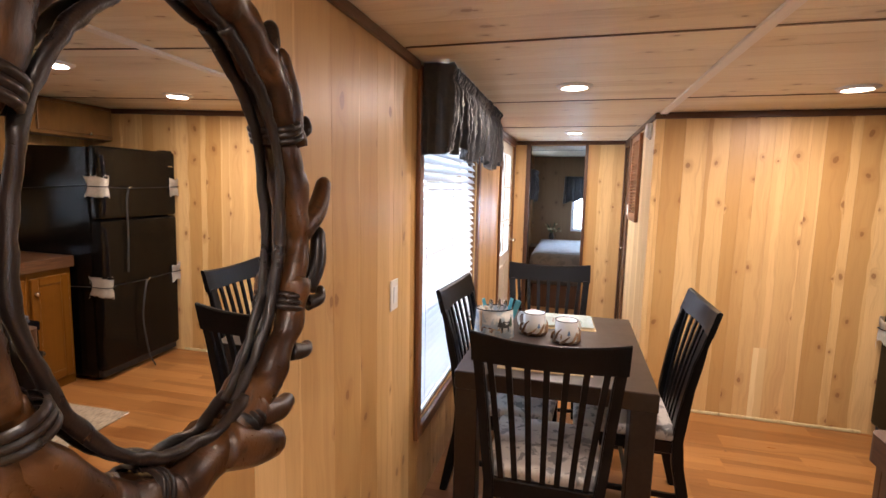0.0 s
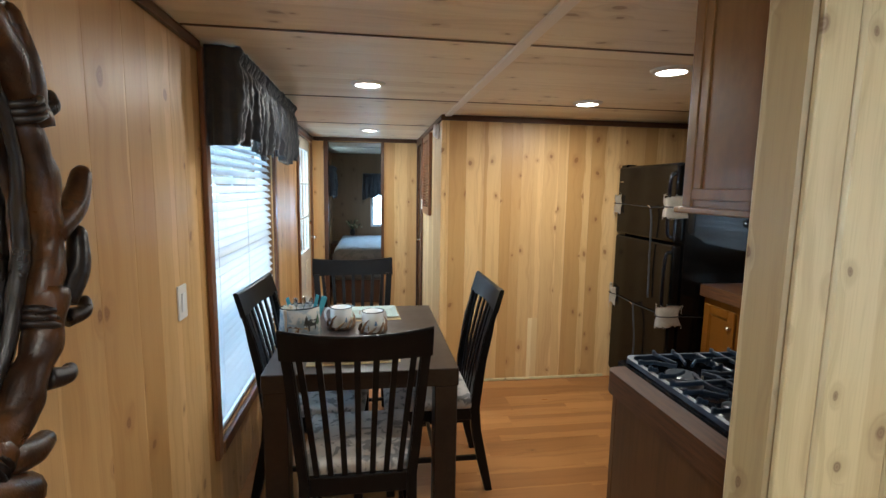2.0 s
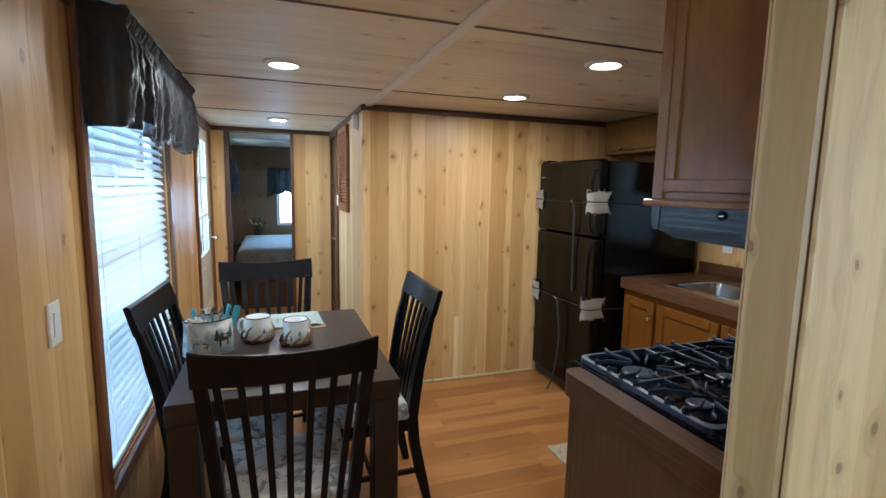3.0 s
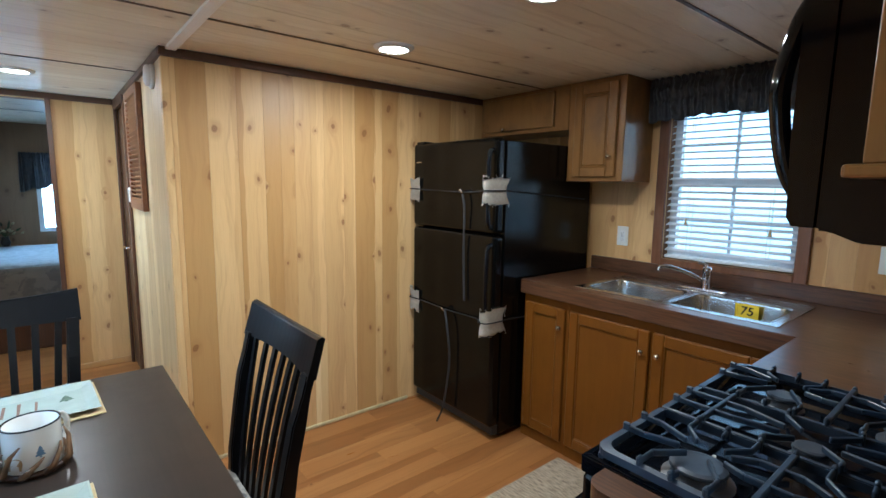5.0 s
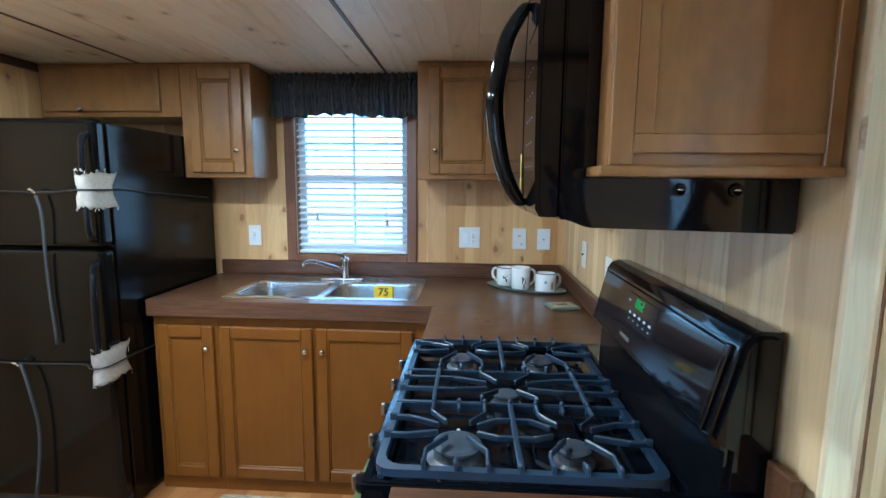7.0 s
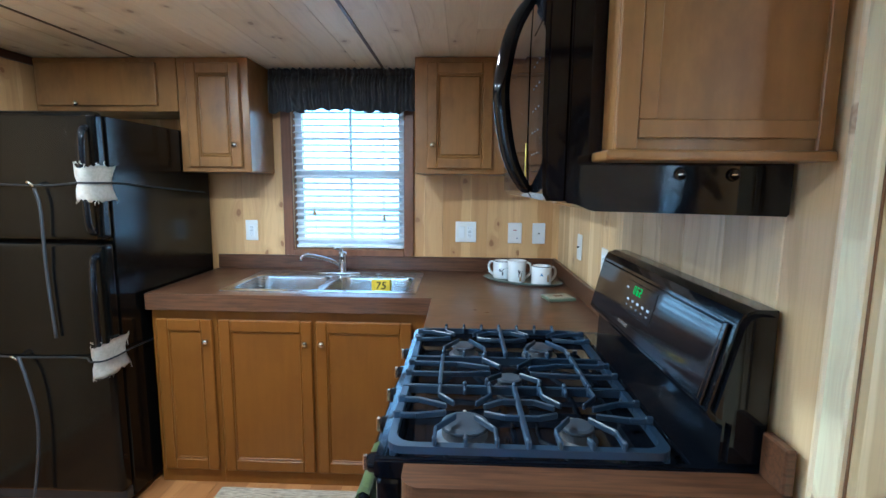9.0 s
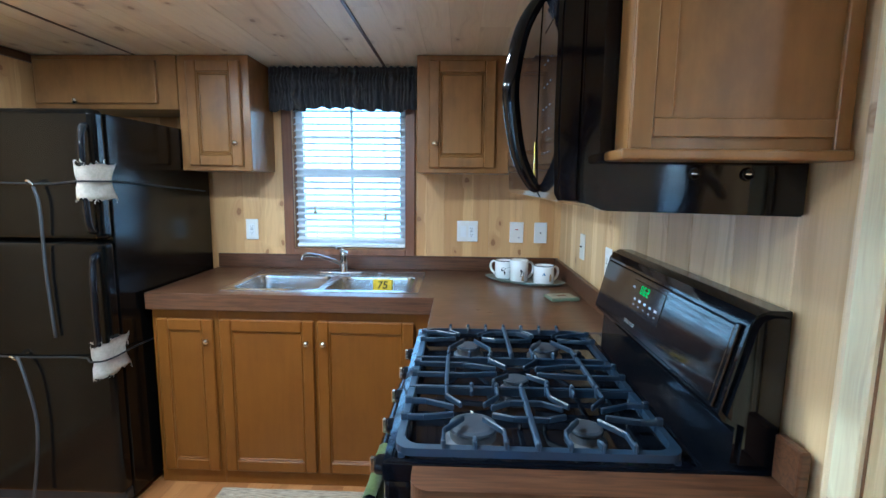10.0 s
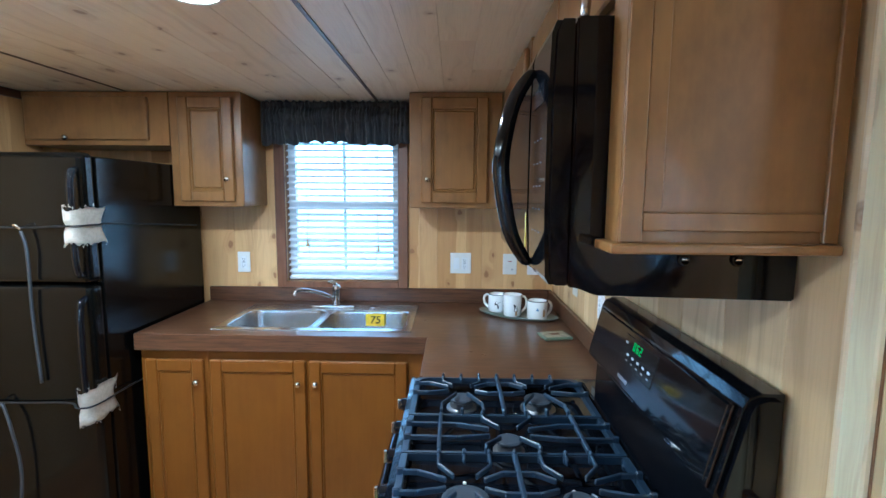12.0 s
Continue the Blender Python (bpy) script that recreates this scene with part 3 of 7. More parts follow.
def blind(at, s, y0, y1, z0, z1, pitch, tilt, label, cords=()):
    """A venetian blind: head rail, slats, bottom rail and lift cords."""
    b = thing("window_blind", label, "blind", (at, (y0 + y1) / 2, z0))
    part("head_rail", boxes((at - 0.022, at + 0.022, y0, y1, z1 - 0.045, z1), bevel=0.003), VINYL, b)
    part("bottom_rail", boxes((at - 0.024, at + 0.024, y0, y1, z0, z0 + 0.018), bevel=0.004), VINYL, b)
    n = int((z1 - 0.06 - z0 - 0.03) / pitch)
    bm = bmesh.new()
    prof = [(-0.025, -0.0022), (-0.012, 0.0014), (0, 0.0026), (0.012, 0.0014), (0.025, -0.0022)]
    top = [[bm.verts.new((u, y, v + 0.0012)) for u, v in prof] for y in (y0 - (y0 + y1) / 2, y1 - (y0 + y1) / 2)]
    bot = [[bm.verts.new((u, y, v - 0.0012)) for u, v in prof] for y in (y0 - (y0 + y1) / 2, y1 - (y0 + y1) / 2)]
    for i in range(4):
        bm.faces.new((top[0][i], top[0][i + 1], top[1][i + 1], top[1][i]))
        bm.faces.new((bot[0][i], bot[1][i], bot[1][i + 1], bot[0][i + 1]))
    for i in (0, 4):
        bm.faces.new((top[0][i], top[1][i], bot[1][i], bot[0][i]))
    bmesh.ops.recalc_face_normals(bm, faces=bm.faces)
    me = mesh_of(bm, "slat", SLAT)
    rng = random.Random(int(at * 10) + 5)
    for i in range(n):
        ob = new("slat", me)
        ob.parent = b
        ob.matrix_basis = pose(rng.uniform(-0.001, 0.001), 0, 0.032 + pitch * (i + 0.5), rng.uniform(-0.12, 0.12), s * tilt + rng.uniform(-2, 2), 0)
    for y in [y0 + 0.12, y1 - 0.12] + ([(y0 + y1) / 2] if y1 - y0 > 1 else []):
        part("ladder_cord", tube(tube(bmesh.new(), [(at + s * 0.026, y, z0 + 0.01), (at + s * 0.026, y, z1 - 0.04)], 0.0011, 5), [(at - s * 0.026, y, z0 + 0.01), (at - s * 0.026, y, z1 - 0.04)], 0.0011, 5), VINYL, b)
    for y, z in cords:
        c = part("pull_cord", tube(bmesh.new(), [(at + s * 0.034, y, z), (at + s * 0.034, y, z1 - 0.04)], 0.0012, 5), VINYL, b)
        part("tassel", lathe(bmesh.new(), [(0, 0.034), (0.004, 0.032), (0.008, 0.012), (0.009, 0.0), (0, 0)], pose(at + s * 0.034, y, z - 0.034), 10), PINE_PALE, c, "turned wooden tassel", True)
    return b


blind(-0.03, 1, WIN_L[0] + 0.008, WIN_L[1] - 0.008, WIN_L[2] + 0.012, WIN_L[3] - 0.002, 0.04, 38, "white slatted venetian blind, lowered over the dinette window")
blind(XR + 0.03, -1, WIN_K[0] + 0.008, WIN_K[1] - 0.008, WIN_K[2] + 0.006, WIN_K[3] - 0.002, 0.036, 12, "white slatted venetian blind, lowered over the kitchen window", ((2.50, 1.24), (2.905, 1.27)))


def valance(at, s, y0, y1, z0, z1, depth, label, seed, turned=False, drop=1.0, dens=1.0):
    """A gathered cloth valance on a rod, with returns to the wall and a ruffled lower edge."""
    v = thing("valance", label, "curtain", (at, (y0 + y1) / 2, z0))
    rng = random.Random(seed)
    ph = [rng.uniform(0, 6.28) for _ in range(8)]
    side = [(0.004 + (depth * 0.92 - 0.004) * i / 9, y0 + 0.012 * (i / 9) ** 4) for i in range(10)]
    path = list(side)
    k = int((y1 - y0) / 0.004)
    path += [(depth, y0 + 0.02 + (y1 - y0 - 0.04) * i / k) for i in range(k + 1)]
    path += [(d, y1 - (y - y0)) for d, y in side[::-1]]
    rows = 26
    bm = bmesh.new()
    grid = []
    for j in range(rows + 1):
        f = j / rows
        row = []
        for d, y in path:
            low = max(0.0, f - 0.24) / 0.76
            wy = y + (0.020 * math.sin(23 * y + ph[0]) + 0.011 * math.sin(61 * y + ph[4])) / dens + 0.006 * noise.noise(Vector((y * 11, f * 3, seed)))
            tight = 0.0065 * math.sin(dens * 190 * wy + ph[1]) * (1.0 - 0.55 * low)
            pocket = 0.010 * math.exp(-((f - 0.06) / 0.05) ** 2) - 0.010 * math.exp(-((f - 0.16) / 0.045) ** 2)
            pleat = 1.0 - abs(math.sin(dens * 33 * wy + ph[3] + 0.5 * low * math.sin(7 * y)))
            loose = (0.036 / dens * (pleat - 0.4) + 0.010 / dens * math.sin(dens * 84 * wy + ph[2] + low)) * low ** 0.7
            fall = drop * 0.025 * math.sin(11 * y + ph[5]) + drop * 0.014 * math.sin(37 * y + ph[6]) + 0.005 * math.sin(83 * y + ph[7])
            z = z1 - (z1 - z0 + fall * f) * f + (0.004 * math.sin(170 * y + ph[5]) if j == 0 else 0.0) - (0.003 if j == 0 else 0.0)
            tight += 0.010 * noise.noise(Vector((y * 55, f * 9, seed))) + 0.006 * noise.noise(Vector((y * 120, f * 22, seed + 3)))
            if dens > 1.2:
                pocket += 0.010 * math.exp(-((f - 0.34) / 0.10) ** 2) - 0.008 * math.exp(-((f - 0.52) / 0.05) ** 2)
            # a swag bulge two thirds down
            out = 0.018 * math.sin(math.pi * min(1, f * 1.05)) if d > 0.02 else 0.0
            o = d + ((tight + loose * (0.3 if d < depth * 0.9 else 1.0) + pocket + out) if d > 0.01 else 0.0)
            fold = (0.012 * math.sin(70 * d + ph[0] + 1.4 * f) + 0.006 * math.sin(150 * d + ph[2])) * (0.35 + f) if 0.01 < d < depth * 0.95 else 0.0
            row.append(bm.verts.new((at + s * max(o if d > depth * 0.95 else d, 0.004), y + fold, z)))
        grid.append(row)
    for a, b in zip(grid, grid[1:]):
        for i in range(len(path) - 1):
            bm.faces.new((a[i], a[i + 1], b[i + 1], b[i]))
    bmesh.ops.solidify(bm, geom=bm.faces[:], thickness=0.0025)
    bmesh.ops.recalc_face_normals(bm, faces=bm.faces)
    if turned:
        bmesh.ops.transform(bm, matrix=Matrix(((0, 1, 0, 0), (1, 0, 0, 0), (0, 0, 1, 0), (0, 0, 0, 1))), verts=bm.verts)
        v.location = ((y0 + y1) / 2, at, z0)
    part("cloth", bm, NAVY, v, smooth=True)
    if turned:
        return v
    part("rod", tube(bmesh.new(), [(at + s * (depth - 0.012), y0 + 0.03, z1 - 0.05), (at + s * (depth - 0.012), y1 - 0.03, z1 - 0.05)], 0.006, 8), NICKEL, v)
    return v


valance(0.022, 1, 2.69, 4.10, 1.655, H - 0.004, 0.115, "gathered black cloth valance above the dinette window", 2)
valance(XR - 0.022, -1, 2.305, 3.115, 1.80, H - 0.006, 0.075, "gathered charcoal cloth valance above the kitchen window", 5, drop=0.3, dens=1.7)

# ---- lamps ----
# fittings for the four kitchen and corridor lamps and the four added ones
for i, (lx, ly) in enumerate(DOWNLIGHTS_AND_FILL):
    d = thing("ceiling_downlight", "round white recessed ceiling downlight, switched on", "lamp", (lx, ly, H), group="ceiling downlights")
    part("trim_ring", lathe(bmesh.new(), [(0.064, -0.014), (0.072, -0.015), (0.088, -0.004), (0.09, 0.0), (0.07, 0.0), (0.064, -0.010)], pose(lx, ly, H), 32), WHITE, d, smooth=True)
    part("lens", lathe(bmesh.new(), [(0, -0.009), (0.066, -0.009), (0.066, -0.002), (0, -0.002)], pose(lx, ly, H), 32), LENS, d, "glowing lens")

# ---- dinette ----
TX0, TX1, TY0, TY1, TZ = 0.21, 1.0, 2.59, 3.67, 0.765
t = thing("dining_table", "dark espresso wooden dining table with square legs", "table", ((TX0 + TX1) / 2, (TY0 + TY1) / 2, 0))
part("tabletop", boxes((TX0, TX1, TY0, TY1, TZ - 0.075, TZ), bevel=0.004, seg=2), ESPRESSO, t)
for a in (TX0 + 0.004, TX1 - 0.099):
    for b in (TY0 + 0.004, TY1 - 0.099):
        part("leg", boxes((a, a + 0.095, b, b + 0.095, 0, TZ - 0.0745), bevel=0.004), ESPRESSO, t)

SEAT_CLOTH = cloth("seat_cushion_cloth", (0.50, 0.47, 0.43), (0.16, 0.16, 0.16), 16.0, 500.0, (0.5, 0.58))


def dining_chair():
    c = thing("dining_chair", "black-painted slat-back dining chair with a patterned grey seat cushion", "chair", group="chairs round the table")
    lean = lambda z: -0.205 - 0.035 * max(0, (z - 0.44) / 0.59) - 0.07 * max(0, (z - 0.44) / 0.59) ** 2
    half = lambda z: 0.195 + 0.045 * max(0, min(1, (z - 0.40) / 0.6))
    for s in (-1, 1):
        pts = [(s * 0.20, -0.285, 0.0), (s * 0.197, -0.25, 0.15), (s * 0.195, -0.215, 0.32), (s * 0.195, -0.205, 0.44)]
        pts += [(s * half(z), lean(z), z) for z in (0.55, 0.68, 0.8, 0.88, 0.935)]
        bm = bmesh.new()
        rings = []
        for p in pts:
            w, d = 0.019, 0.024 if p[2] < 0.6 else 0.020 if p[2] < 0.85 else 0.0128
            if p[2] < 0.05:
                w, d = 0.015, 0.018
            rings.append([bm.verts.new((p[0] + a * w, p[1] + b * d, p[2])) for a, b in ((-1, -1), (1, -1), (1, 1), (-1, 1))])
        for r0, r1 in zip(rings, rings[1:]):
            for i in range(4):
                bm.faces.new((r0[i], r0[(i + 1) % 4], r1[(i + 1) % 4], r1[i]))
        bm.faces.new(rings[0][::-1])
        bm.faces.new(rings[-1])
        bmesh.ops.recalc_face_normals(bm, faces=bm.faces)
        bmesh.ops.bevel(bm, geom=[e for e in bm.edges if abs((e.verts[0].co - e.verts[1].co).z) > 0.03], offset=0.004, segments=2, affect="EDGES")
        part("back_post", bm, BLACKWOOD, c)
        part("front_leg", boxes((s * 0.195 - 0.02, s * 0.195 + 0.02, 0.185, 0.225, 0, 0.43), bevel=0.004), BLACKWOOD, c)
        part("side_rail", boxes((s * 0.193 - 0.011, s * 0.193 + 0.011, -0.2, 0.19, 0.375, 0.432), bevel=0.003), BLACKWOOD, c)
        part("stretcher", boxes((s * 0.193 - 0.009, s * 0.193 + 0.009, -0.235, 0.19, 0.16, 0.185), bevel=0.003), BLACKWOOD, c)
    part("front_rail", boxes((-0.18, 0.18, 0.19, 0.215, 0.375, 0.432), bevel=0.003), BLACKWOOD, c)
    part("back_rail", boxes((-0.18, 0.18, -0.22, -0.195, 0.375, 0.45), bevel=0.003), BLACKWOOD, c)
    part("cross_stretcher", boxes((-0.185, 0.185, -0.03, -0.01, 0.163, 0.182), bevel=0.003), BLACKWOOD, c)
    # curved crest rail
    bm = bmesh.new()
    rings, k = [], 18
    for i in range(k + 1):
        u = -1 + 2 * i / k
        x, bow = u * 0.259, -0.03 * (1 - u * u)
        zt = 1.032 + 0.004 * u * u - 0.016 * (1 - u * u)
        zb = 0.924
        rings.append([bm.verts.new((x, lean(z) + bow + e, z)) for z, e in ((zb, -0.013), (zb, 0.013), (zt - 0.006, 0.011), (zt, 0.004), (zt, -0.005), (zt - 0.006, -0.012))])
    for a, b in zip(rings, rings[1:]):
        for i in range(6):
            bm.faces.new((a[i], a[(i + 1) % 6], b[(i + 1) % 6], b[i]))
    bm.faces.new(rings[0][::-1])
    bm.faces.new(rings[-1])
    bmesh.ops.recalc_face_normals(bm, faces=bm.faces)
    part("crest_rail", bm, BLACKWOOD, c)
    for i in range(7):
        u = (i - 3) / 3.55
        xt, xb = u * 0.232, u * 0.178
        bm = bmesh.new()
        rings = []
        for j in range(7):
            f = j / 6
            z = 0.44 + 0.515 * f
            x = xb + (xt - xb) * f
            y = lean(z) - 0.03 * (1 - u * u) * f ** 1.5 - 0.006 * math.sin(math.pi * f)
            rings.append([bm.verts.new((x + a * 0.0105, y + b * 0.006, z)) for a, b in ((-1, -1), (1, -1), (1, 1), (-1, 1))])
        for a, b in zip(rings, rings[1:]):
            for q in range(4):
                bm.faces.new((a[q], a[(q + 1) % 4], b[(q + 1) % 4], b[q]))
        bm.faces.new(rings[0][::-1])
        bm.faces.new(rings[-1])
        bmesh.ops.recalc_face_normals(bm, faces=bm.faces)
        part("back_slat", bm, BLACKWOOD, c)
    bm = boxes((-0.215, 0.215, -0.20, 0.235, 0.433, 0.485), bevel=0.02, seg=3)
    bmesh.ops.subdivide_edges(bm, edges=[e for e in bm.edges if e.calc_length() > 0.2], cuts=5, use_grid_fill=True)
    for v in bm.verts:
        if v.co.z > 0.46:
            v.co.z += 0.016 * max(0, 1 - (v.co.x / 0.215) ** 2) * max(0, 1 - ((v.co.y - 0.017) / 0.22) ** 2)
    part("seat_cushion", bm, SEAT_CLOTH, c, "grey and cream patterned cushion", True)
    return c


chair = dining_chair()
chair.matrix_basis = pose(0.592, 2.605, 0, 0, 0, 0.5)
copy_thing(chair, pose(0.54, 3.60, 0, 0, 0, 184))
copy_thing(chair, pose(0.935, 3.105, 0, 0, 0, 90))
copy_thing(chair, pose(0.385, 3.10, 0, 0, 0, -94))

# ---- refrigerator ----
FX, FY0, FY1, FZ = 2.53, 3.485, 4.225, 1.685
f = thing("refrigerator", "black two-door top-freezer refrigerator beside the counter", "refrigerator", (2.95, 3.85, 0))
part("body", boxes((FX + 0.075, XR - 0.05, FY0 + 0.004, FY1 - 0.004, 0.03, FZ - 0.012), bevel=0.006, seg=2), FRIDGE_BLACK, f)
part("freezer_door", boxes((FX, FX + 0.07, FY0, FY1, 1.178, FZ), bevel=0.022, seg=4), FRIDGE_BLACK, f)
part("fridge_door", boxes((FX, FX + 0.07, FY0, FY1, 0.085, 1.168), bevel=0.022, seg=4), FRIDGE_BLACK, f)
part("kick_grille", boxes((FX + 0.03, FX + 0.075, FY0 + 0.01, FY1 - 0.01, 0.03, 0.082), bevel=0.004), DARK_SLOT, f)
part("hinge_cap", boxes((FX + 0.01, FX + 0.09, FY1 - 0.1, FY1 - 0.02, FZ - 0.011, FZ + 0.012), bevel=0.006), GLOSS_BLACK, f)
for x in (FX + 0.12, XR - 0.12):
    for y in (FY0 + 0.06, FY1 - 0.06):
        part("foot", lathe(bmesh.new(), [(0, 0.03), (0.02, 0.03), (0.024, 0.0), (0, 0)], pose(x, y, 0), 12), DARK_SLOT, f)
for z0, z1 in ((1.21, 1.62), (0.70, 1.12)):
    pts = curve_points([(FX + 0.006, FY0 + 0.026, z1), (FX - 0.036, FY0 + 0.019, z1 - 0.03), (FX - 0.045, FY0 + 0.017, (z0 + z1) / 2), (FX - 0.036, FY0 + 0.019, z0 + 0.03), (FX + 0.006, FY0 + 0.026, z0)], 6)
    part("handle", tube(bmesh.new(), pts, 0.013, 10), GLOSS_BLACK, f, "glossy black bow handle", True)
part("badge", boxes((FX - 0.0015, FX + 0.002, FY1 - 0.085, FY1 - 0.035, 1.567, 1.573)), NICKEL, f)

# ---- cabinets and counters ----
CF = 2.765      # face of the base cabinets


def cabinet_door(owner, x, y0, y1, z0, z1, knob, mat, raised=False):
    """A framed door that faces -x, with a recessed panel and a nickel knob."""
    bm = boxes((x - 0.02, x - 0.001, y0, y0 + 0.052, z0, z1), (x - 0.02, x - 0.001, y1 - 0.052, y1, z0, z1),
               (x - 0.0198, x - 0.001, y0 + 0.052, y1 - 0.052, z0, z0 + 0.055), (x - 0.0198, x - 0.001, y0 + 0.052, y1 - 0.052, z1 - 0.055, z1), bevel=0.005)
    d = part("door", bm, mat, owner)
    part("door_panel", boxes((x - 0.010 if not raised else x - 0.016, x - 0.002, y0 + 0.058, y1 - 0.058, z0 + 0.06, z1 - 0.06), bevel=0.002 if not raised else 0.012), mat, d)
    bm = bmesh.new()
    for a in ((y0 + 0.0515, y0 + 0.061, z0 + 0.052, z1 - 0.052), (y1 - 0.061, y1 - 0.0515, z0 + 0.052, z1 - 0.052)):
        box(bm, x - 0.015, x - 0.002, *a, bevel=0.004)
    for a in ((y0 + 0.061, y1 - 0.061, z0 + 0.0545, z0 + 0.064), (y0 + 0.061, y1 - 0.061, z1 - 0.064, z1 - 0.0545)):
        box(bm, x - 0.0148, x - 0.002, *a, bevel=0.004)
    part("bead", bm, mat, d)
    if knob:
        part("knob", lathe(bmesh.new(), [(0, 0.026), (0.009, 0.025), (0.014, 0.019), (0.013, 0.014), (0.006, 0.010), (0.006, 0.003), (0.010, 0.0), (0, 0)], pose(x - 0.0195, knob[0], knob[1], 0, -90, 0), 16), NICKEL, d, "brushed nickel knob", True)
    return d


b = thing("base_cabinet", "narrow brown maple base cabinet with one door beside the refrigerator", "cabinet", (3.1, 3.31, 0))
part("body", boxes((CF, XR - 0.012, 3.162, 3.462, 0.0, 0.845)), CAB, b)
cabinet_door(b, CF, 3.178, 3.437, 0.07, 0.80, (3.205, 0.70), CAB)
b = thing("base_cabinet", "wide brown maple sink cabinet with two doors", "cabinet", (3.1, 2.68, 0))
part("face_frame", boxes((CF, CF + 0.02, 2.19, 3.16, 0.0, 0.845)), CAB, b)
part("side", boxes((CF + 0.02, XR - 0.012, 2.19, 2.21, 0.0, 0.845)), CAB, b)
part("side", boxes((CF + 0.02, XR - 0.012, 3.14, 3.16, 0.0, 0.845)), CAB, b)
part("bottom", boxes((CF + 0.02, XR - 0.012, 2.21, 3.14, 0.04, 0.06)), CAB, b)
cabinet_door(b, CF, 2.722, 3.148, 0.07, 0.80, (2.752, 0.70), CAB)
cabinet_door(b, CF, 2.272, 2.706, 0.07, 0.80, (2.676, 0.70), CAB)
b = thing("base_cabinet", "brown maple corner base cabinet under the counter", "cabinet", (2.85, 1.85, 0))
part("body", boxes((2.292, XR - 0.012, YS1 + 0.012, 2.13, 0.0, 0.845)), CAB, b)
b = thing("base_cabinet", "dark brown end panel cabinet beside the range", "cabinet", (1.47, 1.84, 0))
ENDP = stained("end_panel", (0.110, 0.052, 0.020), (0.060, 0.027, 0.010), 0.35)
part("end_panel", boxes((1.432, 1.447, YS1 + 0.0135, 2.105, 0.0, 0.845), bevel=0.002), ENDP, b)
part("face_frame", boxes((1.432, 1.482, 2.1055, 2.13, 0.0, 0.845), bevel=0.002), ENDP, b)
part("body", boxes((1.4475, 1.482, YS1 + 0.0135, 2.105, 0.0, 0.844)), ENDP, b)

ct = thing("countertop", "brown wood-look laminate L-shaped countertop with a backsplash", "countertop", (3.1, 2.5, 0.845))
SX0, SX1, SY0, SY1 = 2.80, 3.30, 2.26, 3.165   # sink rim


def slab_grid(xs, ys, keep, z0, z1):
    """One joined slab over the kept cells of a grid."""
    bm = bmesh.new()
    pts = {}

    def at(i, j, z):
        if (i, j, z) not in pts:
            pts[i, j, z] = bm.verts.new((xs[i], ys[j], z))
        return pts[i, j, z]
    cells = {(i, j) for i in range(len(xs) - 1) for j in range(len(ys) - 1) if keep(i, j)}
    for i, j in cells:
        q = ((i, j), (i + 1, j), (i + 1, j + 1), (i, j + 1))
        bm.faces.new([at(*p, z1) for p in q])
        bm.faces.new([at(*p, z0) for p in q][::-1])
        for a, b, nb in ((0, 1, (i, j - 1)), (1, 2, (i + 1, j)), (2, 3, (i, j + 1)), (3, 0, (i - 1, j))):
            if nb not in cells:
                bm.faces.new((at(*q[a], z0), at(*q[b], z0), at(*q[b], z1), at(*q[a], z1)))
    bmesh.ops.recalc_face_normals(bm, faces=bm.faces)
    return bm


part("slab", slab_grid([2.286, CF - 0.03, SX0 + 0.02, SX1 - 0.02, XR - 0.011], [YS1 + 0.011, 2.18, SY0 + 0.02, SY1 - 0.02, 3.47],
                       lambda i, j: not (i == 0 and j > 0) and not (i == 2 and j == 2), 0.846, 0.92), COUNTER, ct)
part("front_edge", boxes((CF - 0.034, CF - 0.03, 2.1845, 3.47, 0.8455, 0.9195), bevel=0.0015), COUNTER, ct)
part("front_edge", boxes((2.288, CF - 0.03, 2.18, 2.1845, 0.8455, 0.9195), bevel=0.0015), COUNTER, ct)
part("backsplash", boxes((XR - 0.03, XR - 0.011, YS1 + 0.03, 3.47, 0.92, 1.0), bevel=0.003), COUNTER, ct)
part("backsplash", boxes((2.29, XR - 0.011, YS1 + 0.011, YS1 + 0.03, 0.92, 1.0), bevel=0.003), COUNTER, ct)
# end strip of counter beside the range
ct = thing("countertop", "narrow strip of brown laminate counter beside the range", "countertop", (1.46, 1.84, 0.845))
bm = bmesh.new()
out = [(1.484, YS1 + 0.014), (1.484, 2.155)] + [(1.45 - 0.035 * math.sin(a), 2.12 + 0.035 * math.cos(a)) for a in [math.pi / 2 * i / 8 for i in range(9)]] + [(1.415, YS1 + 0.014)]
lo = [bm.verts.new((x, y, 0.846)) for x, y in out]
hi = [bm.verts.new((x, y, 0.92)) for x, y in out]
bm.faces.new(lo)
bm.faces.new(hi)
for i in range(len(out)):
    j = (i + 1) % len(out)
    bm.faces.new((lo[i], lo[j], hi[j], hi[i]))
bmesh.ops.recalc_face_normals(bm, faces=bm.faces)
part("slab", bm, COUNTER, ct)
part("backsplash", boxes((1.42, 1.484, YS1 + 0.0135, YS1 + 0.032, 0.9205, 1.0), bevel=0.003), COUNTER, ct)

